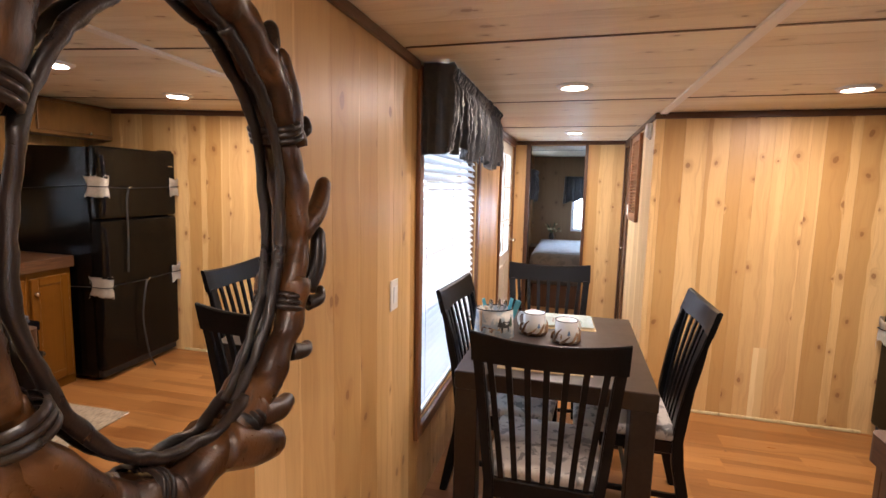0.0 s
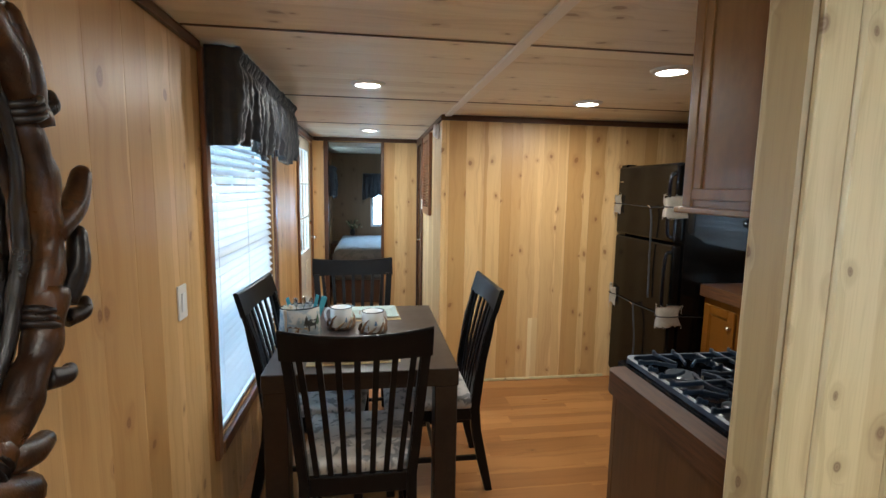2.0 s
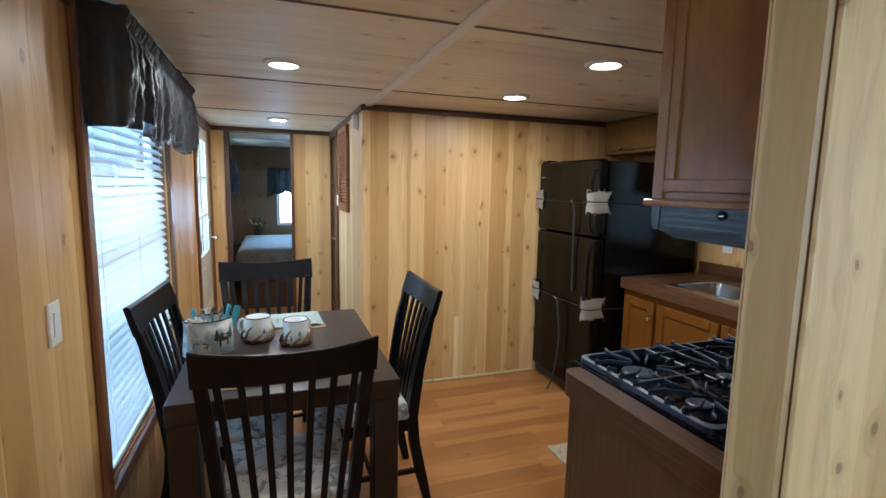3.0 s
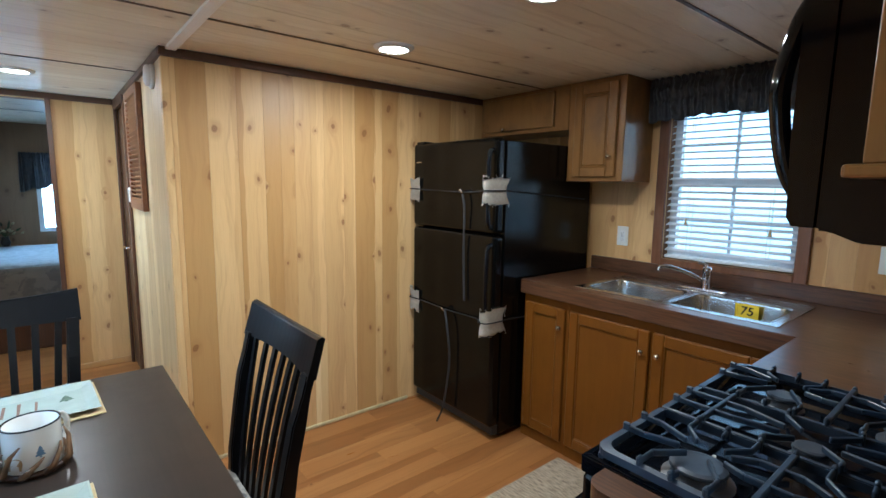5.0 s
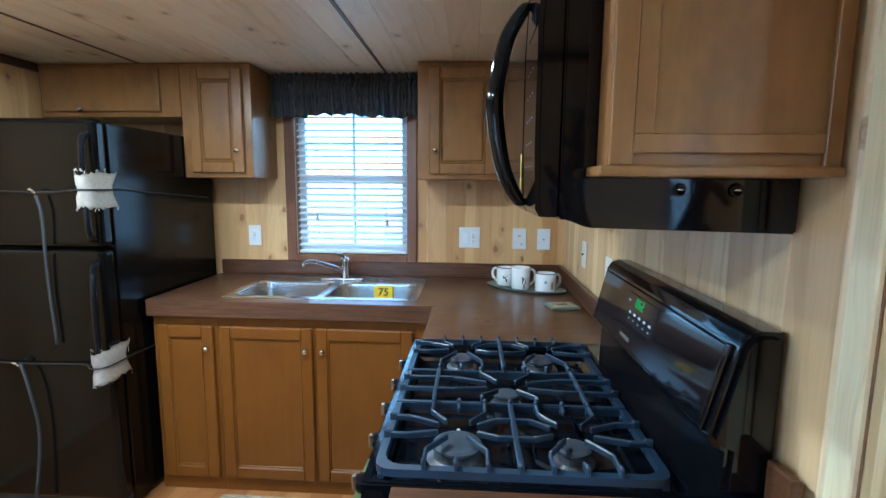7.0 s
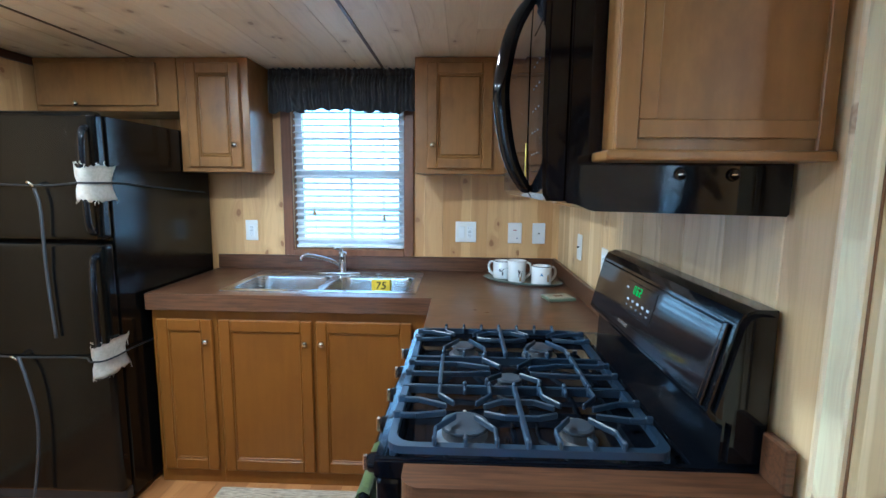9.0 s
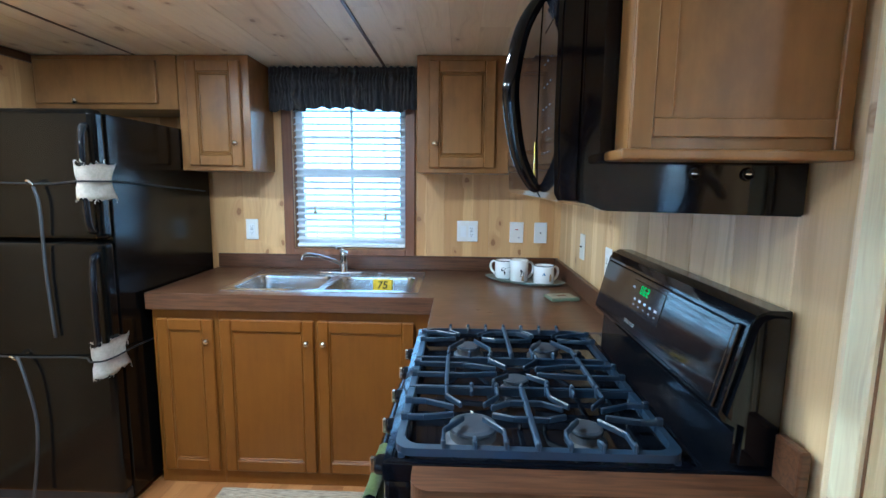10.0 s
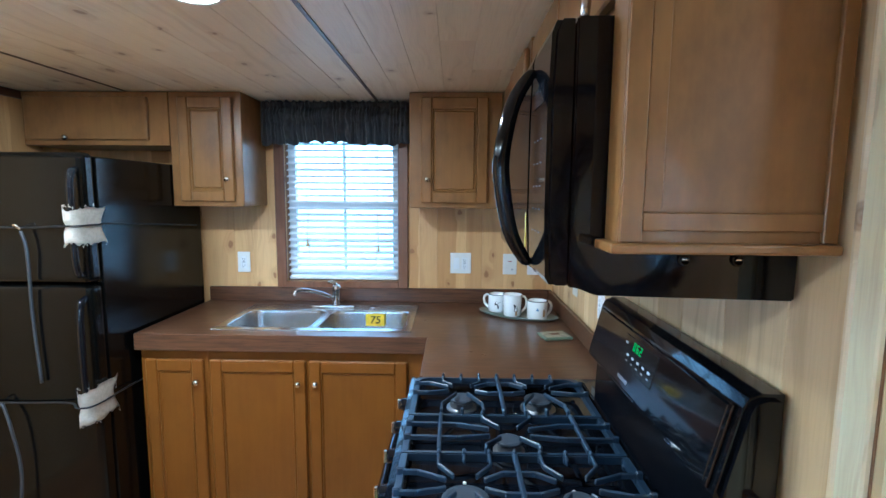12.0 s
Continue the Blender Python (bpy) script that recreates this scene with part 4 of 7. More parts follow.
# wall cabinets over the window side
UF = 3.12
c = thing("wall_cabinet", "brown maple wall cabinet with one door beside the kitchen window", "cabinet", (3.27, 3.31, 1.465))
part("body", boxes((UF, XR - 0.01, 3.125, 3.485, 1.465, H - 0.003), bevel=0.003), CAB_DARK, c)
cabinet_door(c, UF, 3.165, 3.435, 1.49, 2.0, (3.195, 1.60), CAB_DARK, True)
c = thing("wall_cabinet", "low brown maple wall cabinet above the refrigerator", "cabinet", (3.27, 3.86, 1.765))
part("body", boxes((UF, XR - 0.01, 3.488, YW - 0.022, 1.765, H - 0.003), bevel=0.003), CAB_DARK, c)
d = part("door", boxes((UF - 0.02, UF - 0.001, 3.585, 4.2, 1.79, 2.0), bevel=0.005, seg=2), CAB_DARK, c)
part("knob", lathe(bmesh.new(), [(0, 0.026), (0.009, 0.025), (0.014, 0.019), (0.013, 0.014), (0.006, 0.010), (0.006, 0.0), (0, 0)], pose(UF - 0.02, 3.99, 1.80, 0, -90, 0), 16), NICKEL, d, "brushed nickel knob", True)
c = thing("wall_cabinet", "brown maple wall cabinet with one door in the kitchen corner", "cabinet", (3.27, 2.0, 1.465))
part("body", boxes((UF, XR - 0.01, YS1 + 0.335, 2.295, 1.465, H - 0.003), bevel=0.003), CAB_DARK, c)
cabinet_door(c, UF, 1.91, 2.235, 1.49, 2.0, (2.205, 1.605), CAB_DARK, True)
c = thing("wall_cabinet", "brown maple wall cabinet on the range wall", "cabinet", (2.85, 1.68, 1.465))
part("body", boxes((2.29, XR - 0.01, YS1 + 0.01, YS1 + 0.33, 1.465, H - 0.003), bevel=0.003), CAB_DARK, c)
part("door", boxes((2.31, 2.70, YS1 + 0.331, YS1 + 0.35, 1.49, 2.0), bevel=0.005), CAB_DARK, c)
# cabinet over the microwave with its tall end panel
c = thing("wall_cabinet", "brown maple cabinet over the microwave with a framed end panel", "cabinet", (1.85, 1.68, 1.45))
part("body", boxes((1.497, 2.285, YS1 + 0.01, YS1 + 0.31, 1.825, H - 0.003), bevel=0.003), CAB_DARK, c)
part("door", boxes((1.51, 1.89, YS1 + 0.311, YS1 + 0.33, 1.84, 2.01), bevel=0.004), CAB_DARK, c)
part("door", boxes((1.90, 2.275, YS1 + 0.311, YS1 + 0.33, 1.84, 2.01), bevel=0.004), CAB_DARK, c)
e = part("end_panel", boxes((1.43, 1.493, YS1 + 0.0135, 1.832, 1.462, H - 0.003), bevel=0.002), CAB_DARK, c)
part("stile", boxes((1.4215, 1.4298, 1.80, 1.832, 1.468, H - 0.003), bevel=0.0015), CAB_DARK, e)
part("stile", boxes((1.4215, 1.4298, YS1 + 0.0135, YS1 + 0.036, 1.468, H - 0.003), bevel=0.0015), CAB_DARK, e)
part("rail", boxes((1.4217, 1.4298, YS1 + 0.0365, 1.7995, 1.485, 1.512), bevel=0.0015), CAB_DARK, e)
part("rail", boxes((1.4217, 1.4298, YS1 + 0.0365, 1.7995, 1.97, H - 0.003), bevel=0.0015), CAB_DARK, e)
part("inner_stile", boxes((1.4245, 1.4298, 1.772, 1.7992, 1.5125, 1.9695), bevel=0.001), CAB_DARK, e)
part("base_moulding", boxes((1.409, 1.494, YS1 + 0.0135, 1.848, 1.452, 1.4675), bevel=0.004, seg=2), CAB_DARK, e)

# ---- gas range ----
RX0, RX1, RY0, RY1 = 1.488, 2.281, YS1 + 0.012, 2.21
r = thing("gas_range", "glossy black freestanding gas range with cast-iron grates", "stove", (1.9, 1.85, 0))
part("body", boxes((RX0, RX1, RY0, RY1 - 0.055, 0.03, 0.885), bevel=0.004), GLOSS_BLACK, r)
part("oven_door", boxes((RX0 + 0.006, RX1 - 0.006, RY1 - 0.053, RY1 - 0.01, 0.23, 0.80), bevel=0.008, seg=2), GLOSS_BLACK, r)
part("drawer_front", boxes((RX0 + 0.006, RX1 - 0.006, RY1 - 0.053, RY1 - 0.012, 0.05, 0.22), bevel=0.008, seg=2), GLOSS_BLACK, r)
part("control_panel", boxes((RX0 + 0.002, RX1 - 0.002, RY1 - 0.053, RY1 - 0.002, 0.80, 0.885), bevel=0.01, seg=2), GLOSS_BLACK, r)
# cooktop: raised rim round a shallow well
bm = bmesh.new()
ring0 = [(RX0, RY0), (RX1, RY0), (RX1, RY1), (RX0, RY1)]
ring1 = [(RX0 + 0.010, RY0 + 0.130), (RX1 - 0.040, RY0 + 0.130), (RX1 - 0.040, RY1 - 0.018), (RX0 + 0.010, RY1 - 0.018)]
ring2 = [(RX0 + 0.026, RY0 + 0.145), (RX1 - 0.056, RY0 + 0.145), (RX1 - 0.056, RY1 - 0.034), (RX0 + 0.026, RY1 - 0.034)]
rows = [[bm.verts.new((x, y, z)) for x, y in q] for q, z in ((ring0, 0.8855), (ring0, 0.922), (ring1, 0.926), (ring2, 0.899))]
for a, b in zip(rows, rows[1:]):
    for i in range(4):
        bm.faces.new((a[i], a[(i + 1) % 4], b[(i + 1) % 4], b[i]))
bm.faces.new(rows[-1])
bm.faces.new(rows[0][::-1])
bmesh.ops.recalc_face_normals(bm, faces=bm.faces)
bmesh.ops.bevel(bm, geom=bm.edges[:], offset=0.003, segments=2, affect="EDGES")
part("cooktop", bm, COOKTOP, r, "glossy black enamel cooktop")
GX = [(1.497, 1.758), (1.763, 1.948), (1.953, 2.222)]
GY0, GY1 = 1.672, 2.190
GM = (GY0 + GY1) / 2
BURNERS = [(1.617, 2.045, 0.050), (1.617, 1.817, 0.034), (1.855, GM, 0.032), (2.098, 2.045, 0.036), (2.098, 1.817, 0.042)]
CAP = plain("burner_cap_enamel", (0.050, 0.060, 0.078), 0.34, vary=0.15, scale=40)
for x, y, rad in BURNERS:
    b = part("burner", lathe(bmesh.new(), [(0, 0.0), (rad * 1.25, 0.0), (rad * 1.25, 0.004), (rad * 0.95, 0.007), (rad * 0.93, 0.022), (rad * 0.5, 0.024), (0, 0.024)], pose(x, y, 0.8995), 28), BURNER, r, smooth=False)
    part("burner_cap", lathe(bmesh.new(), [(0, 0.0335), (rad * 0.8, 0.0335), (rad * 0.97, 0.031), (rad, 0.0255), (rad * 0.9, 0.0245), (0, 0.0245)], pose(x, y, 0.8995), 28), CAP, b)
    part("igniter", lathe(bmesh.new(), [(0, 0.022), (0.004, 0.022), (0.004, 0.0), (0, 0.0)], pose(x + rad * 1.42, y, 0.8995), 8), WHITE, b)


def bar(bm, a, b, w=0.0032, z0=0.944, z1=0.9575, drop=0.0):
    """A cast bar between two points of the plan; its far end may dip."""
    a, b = Vector((*a, 0)), Vector((*b, 0))
    d = b - a
    got = set(bm.verts)
    box(bm, -0.001, d.length + 0.001, -w, w, z0, z1, bevel=0.0022)
    mine = [v for v in bm.verts if v not in got]
    for v in mine:
        v.co.z -= drop * max(0.0, v.co.x / max(d.length, 1e-6))
    bmesh.ops.transform(bm, matrix=pose(a.x, a.y, 0, 0, 0, math.degrees(math.atan2(d.y, d.x))), verts=mine)


def cast(name, owner, *pts, w=0.0032, drop=0.0):
    """A bent cast finger through points of the plan."""
    bm = bmesh.new()
    for k, (a, b) in enumerate(zip(pts, pts[1:])):
        bar(bm, a, b, w, drop=drop if k == len(pts) - 2 else 0.0)
    part(name, bm, IRON, owner)


def lug(owner, x, y, along):
    """The upright foot where a finger meets the border."""
    hx, hy = (0.008, 0.0042) if along == "x" else (0.0042, 0.008)
    part("lug", boxes((x - hx, x + hx, y - hy, y + hy, 0.932, 0.962), bevel=0.003), IRON, owner)


def toward(p, c, gap):
    """The point on the line from p to c that stops gap short of c."""
    d = Vector((c[0] - p[0], c[1] - p[1]))
    d *= (d.length - gap) / d.length
    return (p[0] + d.x, p[1] + d.y)


for i, (x0, x1) in enumerate(GX):
    bm = bmesh.new()
    xm = (x0 + x1) / 2
    # rounded border; the outer sections are broad at the range's corners
    loop, inner = [], []
    for q, (sx, sy) in enumerate(((1, 1), (-1, 1), (-1, -1), (1, -1))):
        outer_corner = (i == 0 and sx < 0) or (i == 2 and sx > 0)
        rad, rin = (0.030, 0.034) if outer_corner else (0.006, 0.004)
        wx, wy = (0.013, 0.015) if outer_corner else (0.0055, 0.015)
        cx, cy = (x1 if sx > 0 else x0), (GY1 if sy > 0 else GY0)
        for k in range(6):
            t = math.pi / 2 * (q + k / 5)
            loop.append((cx - sx * rad + rad * math.cos(t), cy - sy * rad + rad * math.sin(t)))
            inner.append((cx - sx * (wx + rin) + rin * math.cos(t), cy - sy * (wy + rin) + rin * math.sin(t)))
    ringv = [[bm.verts.new((x, y, z)) for x, y in q] for q, z in ((loop, 0.930), (loop, 0.945), (inner, 0.947), (inner, 0.930))]
    for q in range(4):
        for k in range(24):
            bm.faces.new((ringv[q][k], ringv[q][(k + 1) % 24], ringv[(q + 1) % 4][(k + 1) % 24], ringv[(q + 1) % 4][k]))
    bmesh.ops.recalc_face_normals(bm, faces=bm.faces)
    g = part("grate", bm, IRON, r, "black cast-iron grate section")
    for sx, sy in ((x0 + 0.012, GY0 + 0.012), (x0 + 0.012, GY1 - 0.012), (x1 - 0.012, GY0 + 0.012), (x1 - 0.012, GY1 - 0.012)):
        part("foot", boxes((sx - 0.006, sx + 0.006, sy - 0.006, sy + 0.006, 0.921, 0.933), bevel=0.002), IRON, g)
    if i != 1:
        cast("spine", g, (x0 + 0.004, GM), (x1 - 0.004, GM), w=0.0054)
        lug(g, x0 + 0.008, GM, "x")
        lug(g, x1 - 0.008, GM, "x")
        for cx, cy, rad in BURNERS:
            if not x0 < cx < x1:
                continue
            cx += 0.022
            # from the near and far borders: two bent fingers and a short stub between them
            for ex, inward in ((x0 + 0.005, 1), (x1 - 0.005, -1)):
                for oy in (-0.057, 0.057):
                    knee = (ex + inward * 0.050, cy + oy)
                    cast("finger", g, (ex, cy + oy), knee, toward(knee, (cx, cy), 0.036), drop=0.003)
                    lug(g, ex + inward * 0.004, cy + oy, "x")
                cast("stub", g, (ex, cy), (ex + inward * 0.030, cy), drop=0.004)
                lug(g, ex + inward * 0.004, cy, "x")
            # from the side border and from the spine: two fingers each that close in on the burner
            side, sgn = (GY1 - 0.006, -1) if cy > GM else (GY0 + 0.006, 1)
            for ey, inward in ((side, sgn), (GM, -sgn)):
                for ox in (-0.036, 0.036):
                    knee = (cx + ox, ey + inward * (0.040 if ey == side else 0.034))
                    tip = (cx + ox * 0.42, cy - inward * 0.040)
                    cast("finger", g, (cx + ox, ey), knee, tip, drop=0.003)
                    if ey == side:
                        lug(g, cx + ox, ey + inward * 0.002, "y")
    else:
        cx, cy, rad = BURNERS[2]
        for iy in (-1, 1):
            sy = GM + iy * 0.172
            cast("spine", g, (x0 + 0.003, sy), (x1 - 0.003, sy), w=0.0048)
            edge = GY1 - 0.006 if iy > 0 else GY0 + 0.006
            for ox in (-0.034, 0.034):
                cast("finger", g, (cx + ox, edge), (cx + ox, sy - iy * 0.042), (cx + ox * 0.5, cy + iy * 0.050), drop=0.003)
                lug(g, cx + ox, edge - iy * 0.002, "y")
            for ex, inward in ((x0 + 0.003, 1), (x1 - 0.003, -1)):
                knee = (ex + inward * 0.022, cy + iy * 0.062)
                cast("finger", g, (ex, cy + iy * 0.062), knee, toward(knee, (cx, cy), 0.034), drop=0.003)
                lug(g, ex + inward * 0.004, cy + iy * 0.062, "x")
for k in range(5):
    x = 1.585 + k * 0.1555
    n = part("control_knob", lathe(bmesh.new(), [(0, 0.034), (0.016, 0.033), (0.019, 0.028), (0.021, 0.006), (0.026, 0.0), (0, 0)], pose(x, RY1 - 0.003, 0.857, -90, 0, 0), 18), GLOSS_BLACK, r, smooth=True)
    part("knob_grip", boxes((x - 0.004, x + 0.004, RY1 + 0.03, RY1 + 0.04, 0.84, 0.874), bevel=0.002), NICKEL, n)
HZ = 0.765
part("oven_handle", tube(bmesh.new(), curve_points([(RX0 + 0.04, RY1 - 0.012, HZ), (RX0 + 0.045, RY1 + 0.03, HZ), (RX0 + 0.09, RY1 + 0.042, HZ), (1.9, RY1 + 0.045, HZ), (RX1 - 0.09, RY1 + 0.042, HZ), (RX1 - 0.045, RY1 + 0.03, HZ), (RX1 - 0.04, RY1 - 0.012, HZ)], 5), 0.013, 10), GLOSS_BLACK, r, smooth=True)
# backguard with its sloped glossy console
bm = bmesh.new()
prof = [(RY0, 0.923), (RY0 + 0.080, 0.923), (RY0 + 0.077, 0.998), (RY0 + 0.098, 1.008), (RY0 + 0.107, 1.022), (RY0 + 0.068, 1.182), (RY0 + 0.058, 1.199), (RY0 + 0.036, 1.208), (RY0, 1.207)]
ends = [[bm.verts.new((x, y, z)) for y, z in prof] for x in (RX0 + 0.004, RX1 - 0.004)]
for i in range(len(prof)):
    j = (i + 1) % len(prof)
    bm.faces.new((ends[0][i], ends[0][j], ends[1][j], ends[1][i]))
bm.faces.new(ends[0][::-1])
bm.faces.new(ends[1])
bmesh.ops.recalc_face_normals(bm, faces=bm.faces)
bmesh.ops.bevel(bm, geom=[e for e in bm.edges if abs(e.verts[0].co.x - e.verts[1].co.x) < 0.01], offset=0.010, segments=4, affect="EDGES")
bk = part("backguard", bm, GLOSS_BLACK, r, "glossy black backguard")
SL = math.degrees(math.atan2(0.039, 0.160))


def console(x0, x1, h0, h1, proud, bevel=0.002):
    """A slab on the sloped console: h runs up the slope."""
    return box(bmesh.new(), x0, x1, 0, proud, h0, h1, bevel=bevel, seg=2, m=pose(0, RY0 + 0.1068, 1.023, SL, 0, 0))


PALE_INK = plain("pale_print", (0.42, 0.45, 0.5), 0.5)
GREY_INK = plain("grey_print", (0.16, 0.16, 0.165), 0.5)
CONSOLE = plain("console_glass", (0.004, 0.0045, 0.006), 0.07, vary=0.05, scale=9.0, bump=0.03, fine=16.0, spec=0.55)
part("console_panel", console(RX0 + 0.045, RX1 - 0.03, 0.006, 0.156, 0.004, 0.003), CONSOLE, bk, "raised glossy console panel")
part("console_edge", console(RX0 + 0.030, RX0 + 0.0445, 0.002, 0.160, 0.006, 0.0025), GLOSS_BLACK, bk)
dp = part("display", console(1.805, 2.010, 0.062, 0.142, 0.0055, 0.002), plain("display_glass", (0.01, 0.012, 0.015), 0.08), bk, "dark clock display")
GREEN = glow("green_digits", (0.04, 0.42, 0.03), 0.22)
# seven-segment clock: three figures
for dx, segs in ((1.895, "abged"), (1.915, "acdefg"), (1.935, "abcdef")):
    w, h0, hh = 0.012, 0.112, 0.022
    shape = {"a": (0, w, h0 + hh - 0.003, h0 + hh), "d": (0, w, h0, h0 + 0.003), "g": (0, w, h0 + hh / 2 - 0.0015, h0 + hh / 2 + 0.0015), "f": (w - 0.003, w, h0 + hh / 2, h0 + hh), "b": (0, 0.003, h0 + hh / 2, h0 + hh), "e": (w - 0.003, w, h0, h0 + hh / 2), "c": (0, 0.003, h0, h0 + hh / 2)}
    bm = bmesh.new()
    for q in segs:
        u0, u1, v0, v1 = shape[q]
        box(bm, dx + u0, dx + u1, 0, 0.0062, v0, v1, m=pose(0, RY0 + 0.1068, 1.023, SL, 0, 0))
    part("clock_digit", bm, GREEN, dp, "green clock digit")
for k in range(5):
    part("key_mark", console(1.825 + k * 0.034, 1.839 + k * 0.034, 0.090, 0.096, 0.0062, 0.0004), PALE_INK, dp)
    part("key_mark", console(1.825 + k * 0.034, 1.836 + k * 0.034, 0.076, 0.080, 0.0062, 0.0004), GREY_INK, dp)
part("key_mark", console(1.985, 2.0, 0.118, 0.124, 0.0062, 0.0004), PALE_INK, dp)
part("nameplate", console(1.925, 1.995, 0.022, 0.032, 0.0055, 0.0006), NICKEL, bk, "small silver nameplate")

towel = bmesh.new()
k, rows = 14, []
for j in range(25):
    f = j / 24
    ang = math.pi * min(1, max(0, (f - 0.42) / 0.16))
    row = []
    for i in range(k + 1):
        u = i / k
        x = 1.60 + 0.20 * u * (1 - 0.05 * math.sin(6 * f))
        wav = 0.006 * math.sin(9 * u + 1.5 * f) * min(1, abs(f - 0.5) * 4)
        if f < 0.42:
            y, z = RY1 + 0.061 + wav, HZ - (0.42 - f) * 0.75
        elif f > 0.58:
            y, z = RY1 + 0.029 + wav * 0.4, HZ - (f - 0.58) * 0.65
        else:
            y, z = RY1 + 0.045 + 0.016 * math.cos(ang), HZ + 0.016 * math.sin(ang)
        row.append(towel.verts.new((x, y, z)))
    rows.append(row)
for a, b in zip(rows, rows[1:]):
    for i in range(k):
        towel.faces.new((a[i], a[i + 1], b[i + 1], b[i]))
bmesh.ops.solidify(towel, geom=towel.faces[:], thickness=0.003)
single("dish_towel", towel, cloth("green_towel_cloth", (0.13, 0.165, 0.030), (0.09, 0.12, 0.022), 30.0), "folded olive green dish towel over the oven handle", "towel", smooth=True)

# ---- microwave ----
MX0, MX1, MY1, MZ0, MZ1 = 1.5, 2.262, 1.92, 1.384, 1.812
m = thing("microwave", "glossy black over-the-range microwave with a bow handle", "microwave", (1.88, 1.72, MZ0))
bm = bmesh.new()
prof = [(YS1 + 0.012, 1.366), (1.84, 1.372), (1.87, 1.384), (1.885, 1.385), (1.885, MZ1), (YS1 + 0.012, MZ1)]
ends = [[bm.verts.new((x, y, z)) for y, z in prof] for x in (MX0 + 0.0, MX1)]
for i in range(6):
    j = (i + 1) % 6
    bm.faces.new((ends[0][i], ends[0][j], ends[1][j], ends[1][i]))
bm.faces.new(ends[0][::-1])
bm.faces.new(ends[1])
bmesh.ops.recalc_face_normals(bm, faces=bm.faces)
bmesh.ops.bevel(bm, geom=bm.edges[:], offset=0.003, segments=2, affect="EDGES")
part("body", bm, GLOSS_BLACK, m)
bm = bmesh.new()
prof = [(1.888, 1.388), (1.915, 1.388), (1.922, 1.40), (1.926, 1.50), (1.926, 1.68), (1.922, 1.79), (1.915, 1.808), (1.888, 1.808)]
ends = [[bm.verts.new((x, y, z)) for y, z in prof] for x in (MX0 + 0.002, 1.685)]
ends2 = [[bm.verts.new((x, y, z)) for y, z in prof] for x in (1.689, MX1 - 0.002)]
for q in (ends, ends2):
    for i in range(8):
        j = (i + 1) % 8
        bm.faces.new((q[0][i], q[0][j], q[1][j], q[1][i]))
    bm.faces.new(q[0][::-1])
    bm.faces.new(q[1])
bmesh.ops.recalc_face_normals(bm, faces=bm.faces)
bmesh.ops.bevel(bm, geom=[e for e in bm.edges if abs(e.verts[0].co.x - e.verts[1].co.x) < 0.001 and min(v.co.y for v in e.verts) > 1.9], offset=0.008, segments=4, affect="EDGES")
part("front", bm, GLOSS_BLACK, m, smooth=False)
hp = curve_points([(1.655, 1.922, 1.405), (1.652, 1.938, 1.415), (1.648, 1.966, 1.47), (1.646, 1.983, 1.56), (1.646, 1.983, 1.62), (1.648, 1.966, 1.70), (1.652, 1.938, 1.752), (1.655, 1.922, 1.763)], 6)
part("handle", tube(bmesh.new(), hp, [0.005 + 0.0088 * math.sin(math.pi * i / (len(hp) - 1)) ** 0.6 for i in range(len(hp))], 14, 1.25), GLOSS_BLACK, m, "glossy black bow handle", True)
for a in range(5):
    for c in range(3):
        part("keypad_mark", boxes((1.552 + c * 0.032, 1.560 + c * 0.032, 1.9262, 1.9270, 1.47 + a * 0.04, 1.4725 + a * 0.04)), GREY_INK, m)
part("keypad_display", boxes((1.54, 1.635, 1.925, 1.9268, 1.69, 1.725)), plain("keypad_glass", (0.02, 0.022, 0.03), 0.1), m)
part("energy_label", boxes((1.70, 1.712, 1.9262, 1.9272, 1.43, 1.50)), plain("yellow_label", (0.75, 0.6, 0.03), 0.5), m, "narrow yellow label")
for y in (1.701, 1.615):
    s = part("side_button", lathe(bmesh.new(), [(0, 0.003), (0.007, 0.003), (0.008, 0.006), (0.010, 0.005), (0.0115, 0.0), (0, 0)], pose(MX0, y, 1.434, 0, -90, 0), 20), GLOSS_BLACK, m, "round black plug", True)
    part("button_slot", boxes((MX0 - 0.005, MX0 - 0.0028, y - 0.0045, y + 0.0045, 1.433, 1.435)), NICKEL, s)
part("vent_pipe", tube(bmesh.new(), [(1.56, 1.862, MZ1 - 0.004), (1.56, 1.858, 1.85), (1.555, 1.852, H - 0.004)], 0.008, 10), STEEL, m, "bare metal conduit", True)

# ---- sink and tap ----
s = thing("kitchen_sink", "stainless-steel double-bowl drop-in sink", "sink", ((SX0 + SX1) / 2, (SY0 + SY1) / 2, 0.76))


def rounded(cx, cy, hx, hy, rad, z, n=6):
    pts = []
    for q, (sx, sy) in enumerate(((1, 1), (-1, 1), (-1, -1), (1, -1))):
        for i in range(n + 1):
            a = math.pi / 2 * (q + i / n)
            pts.append((cx + sx * (hx - rad) + rad * math.cos(a), cy + sy * (hy - rad) + rad * math.sin(a), z))
    return pts


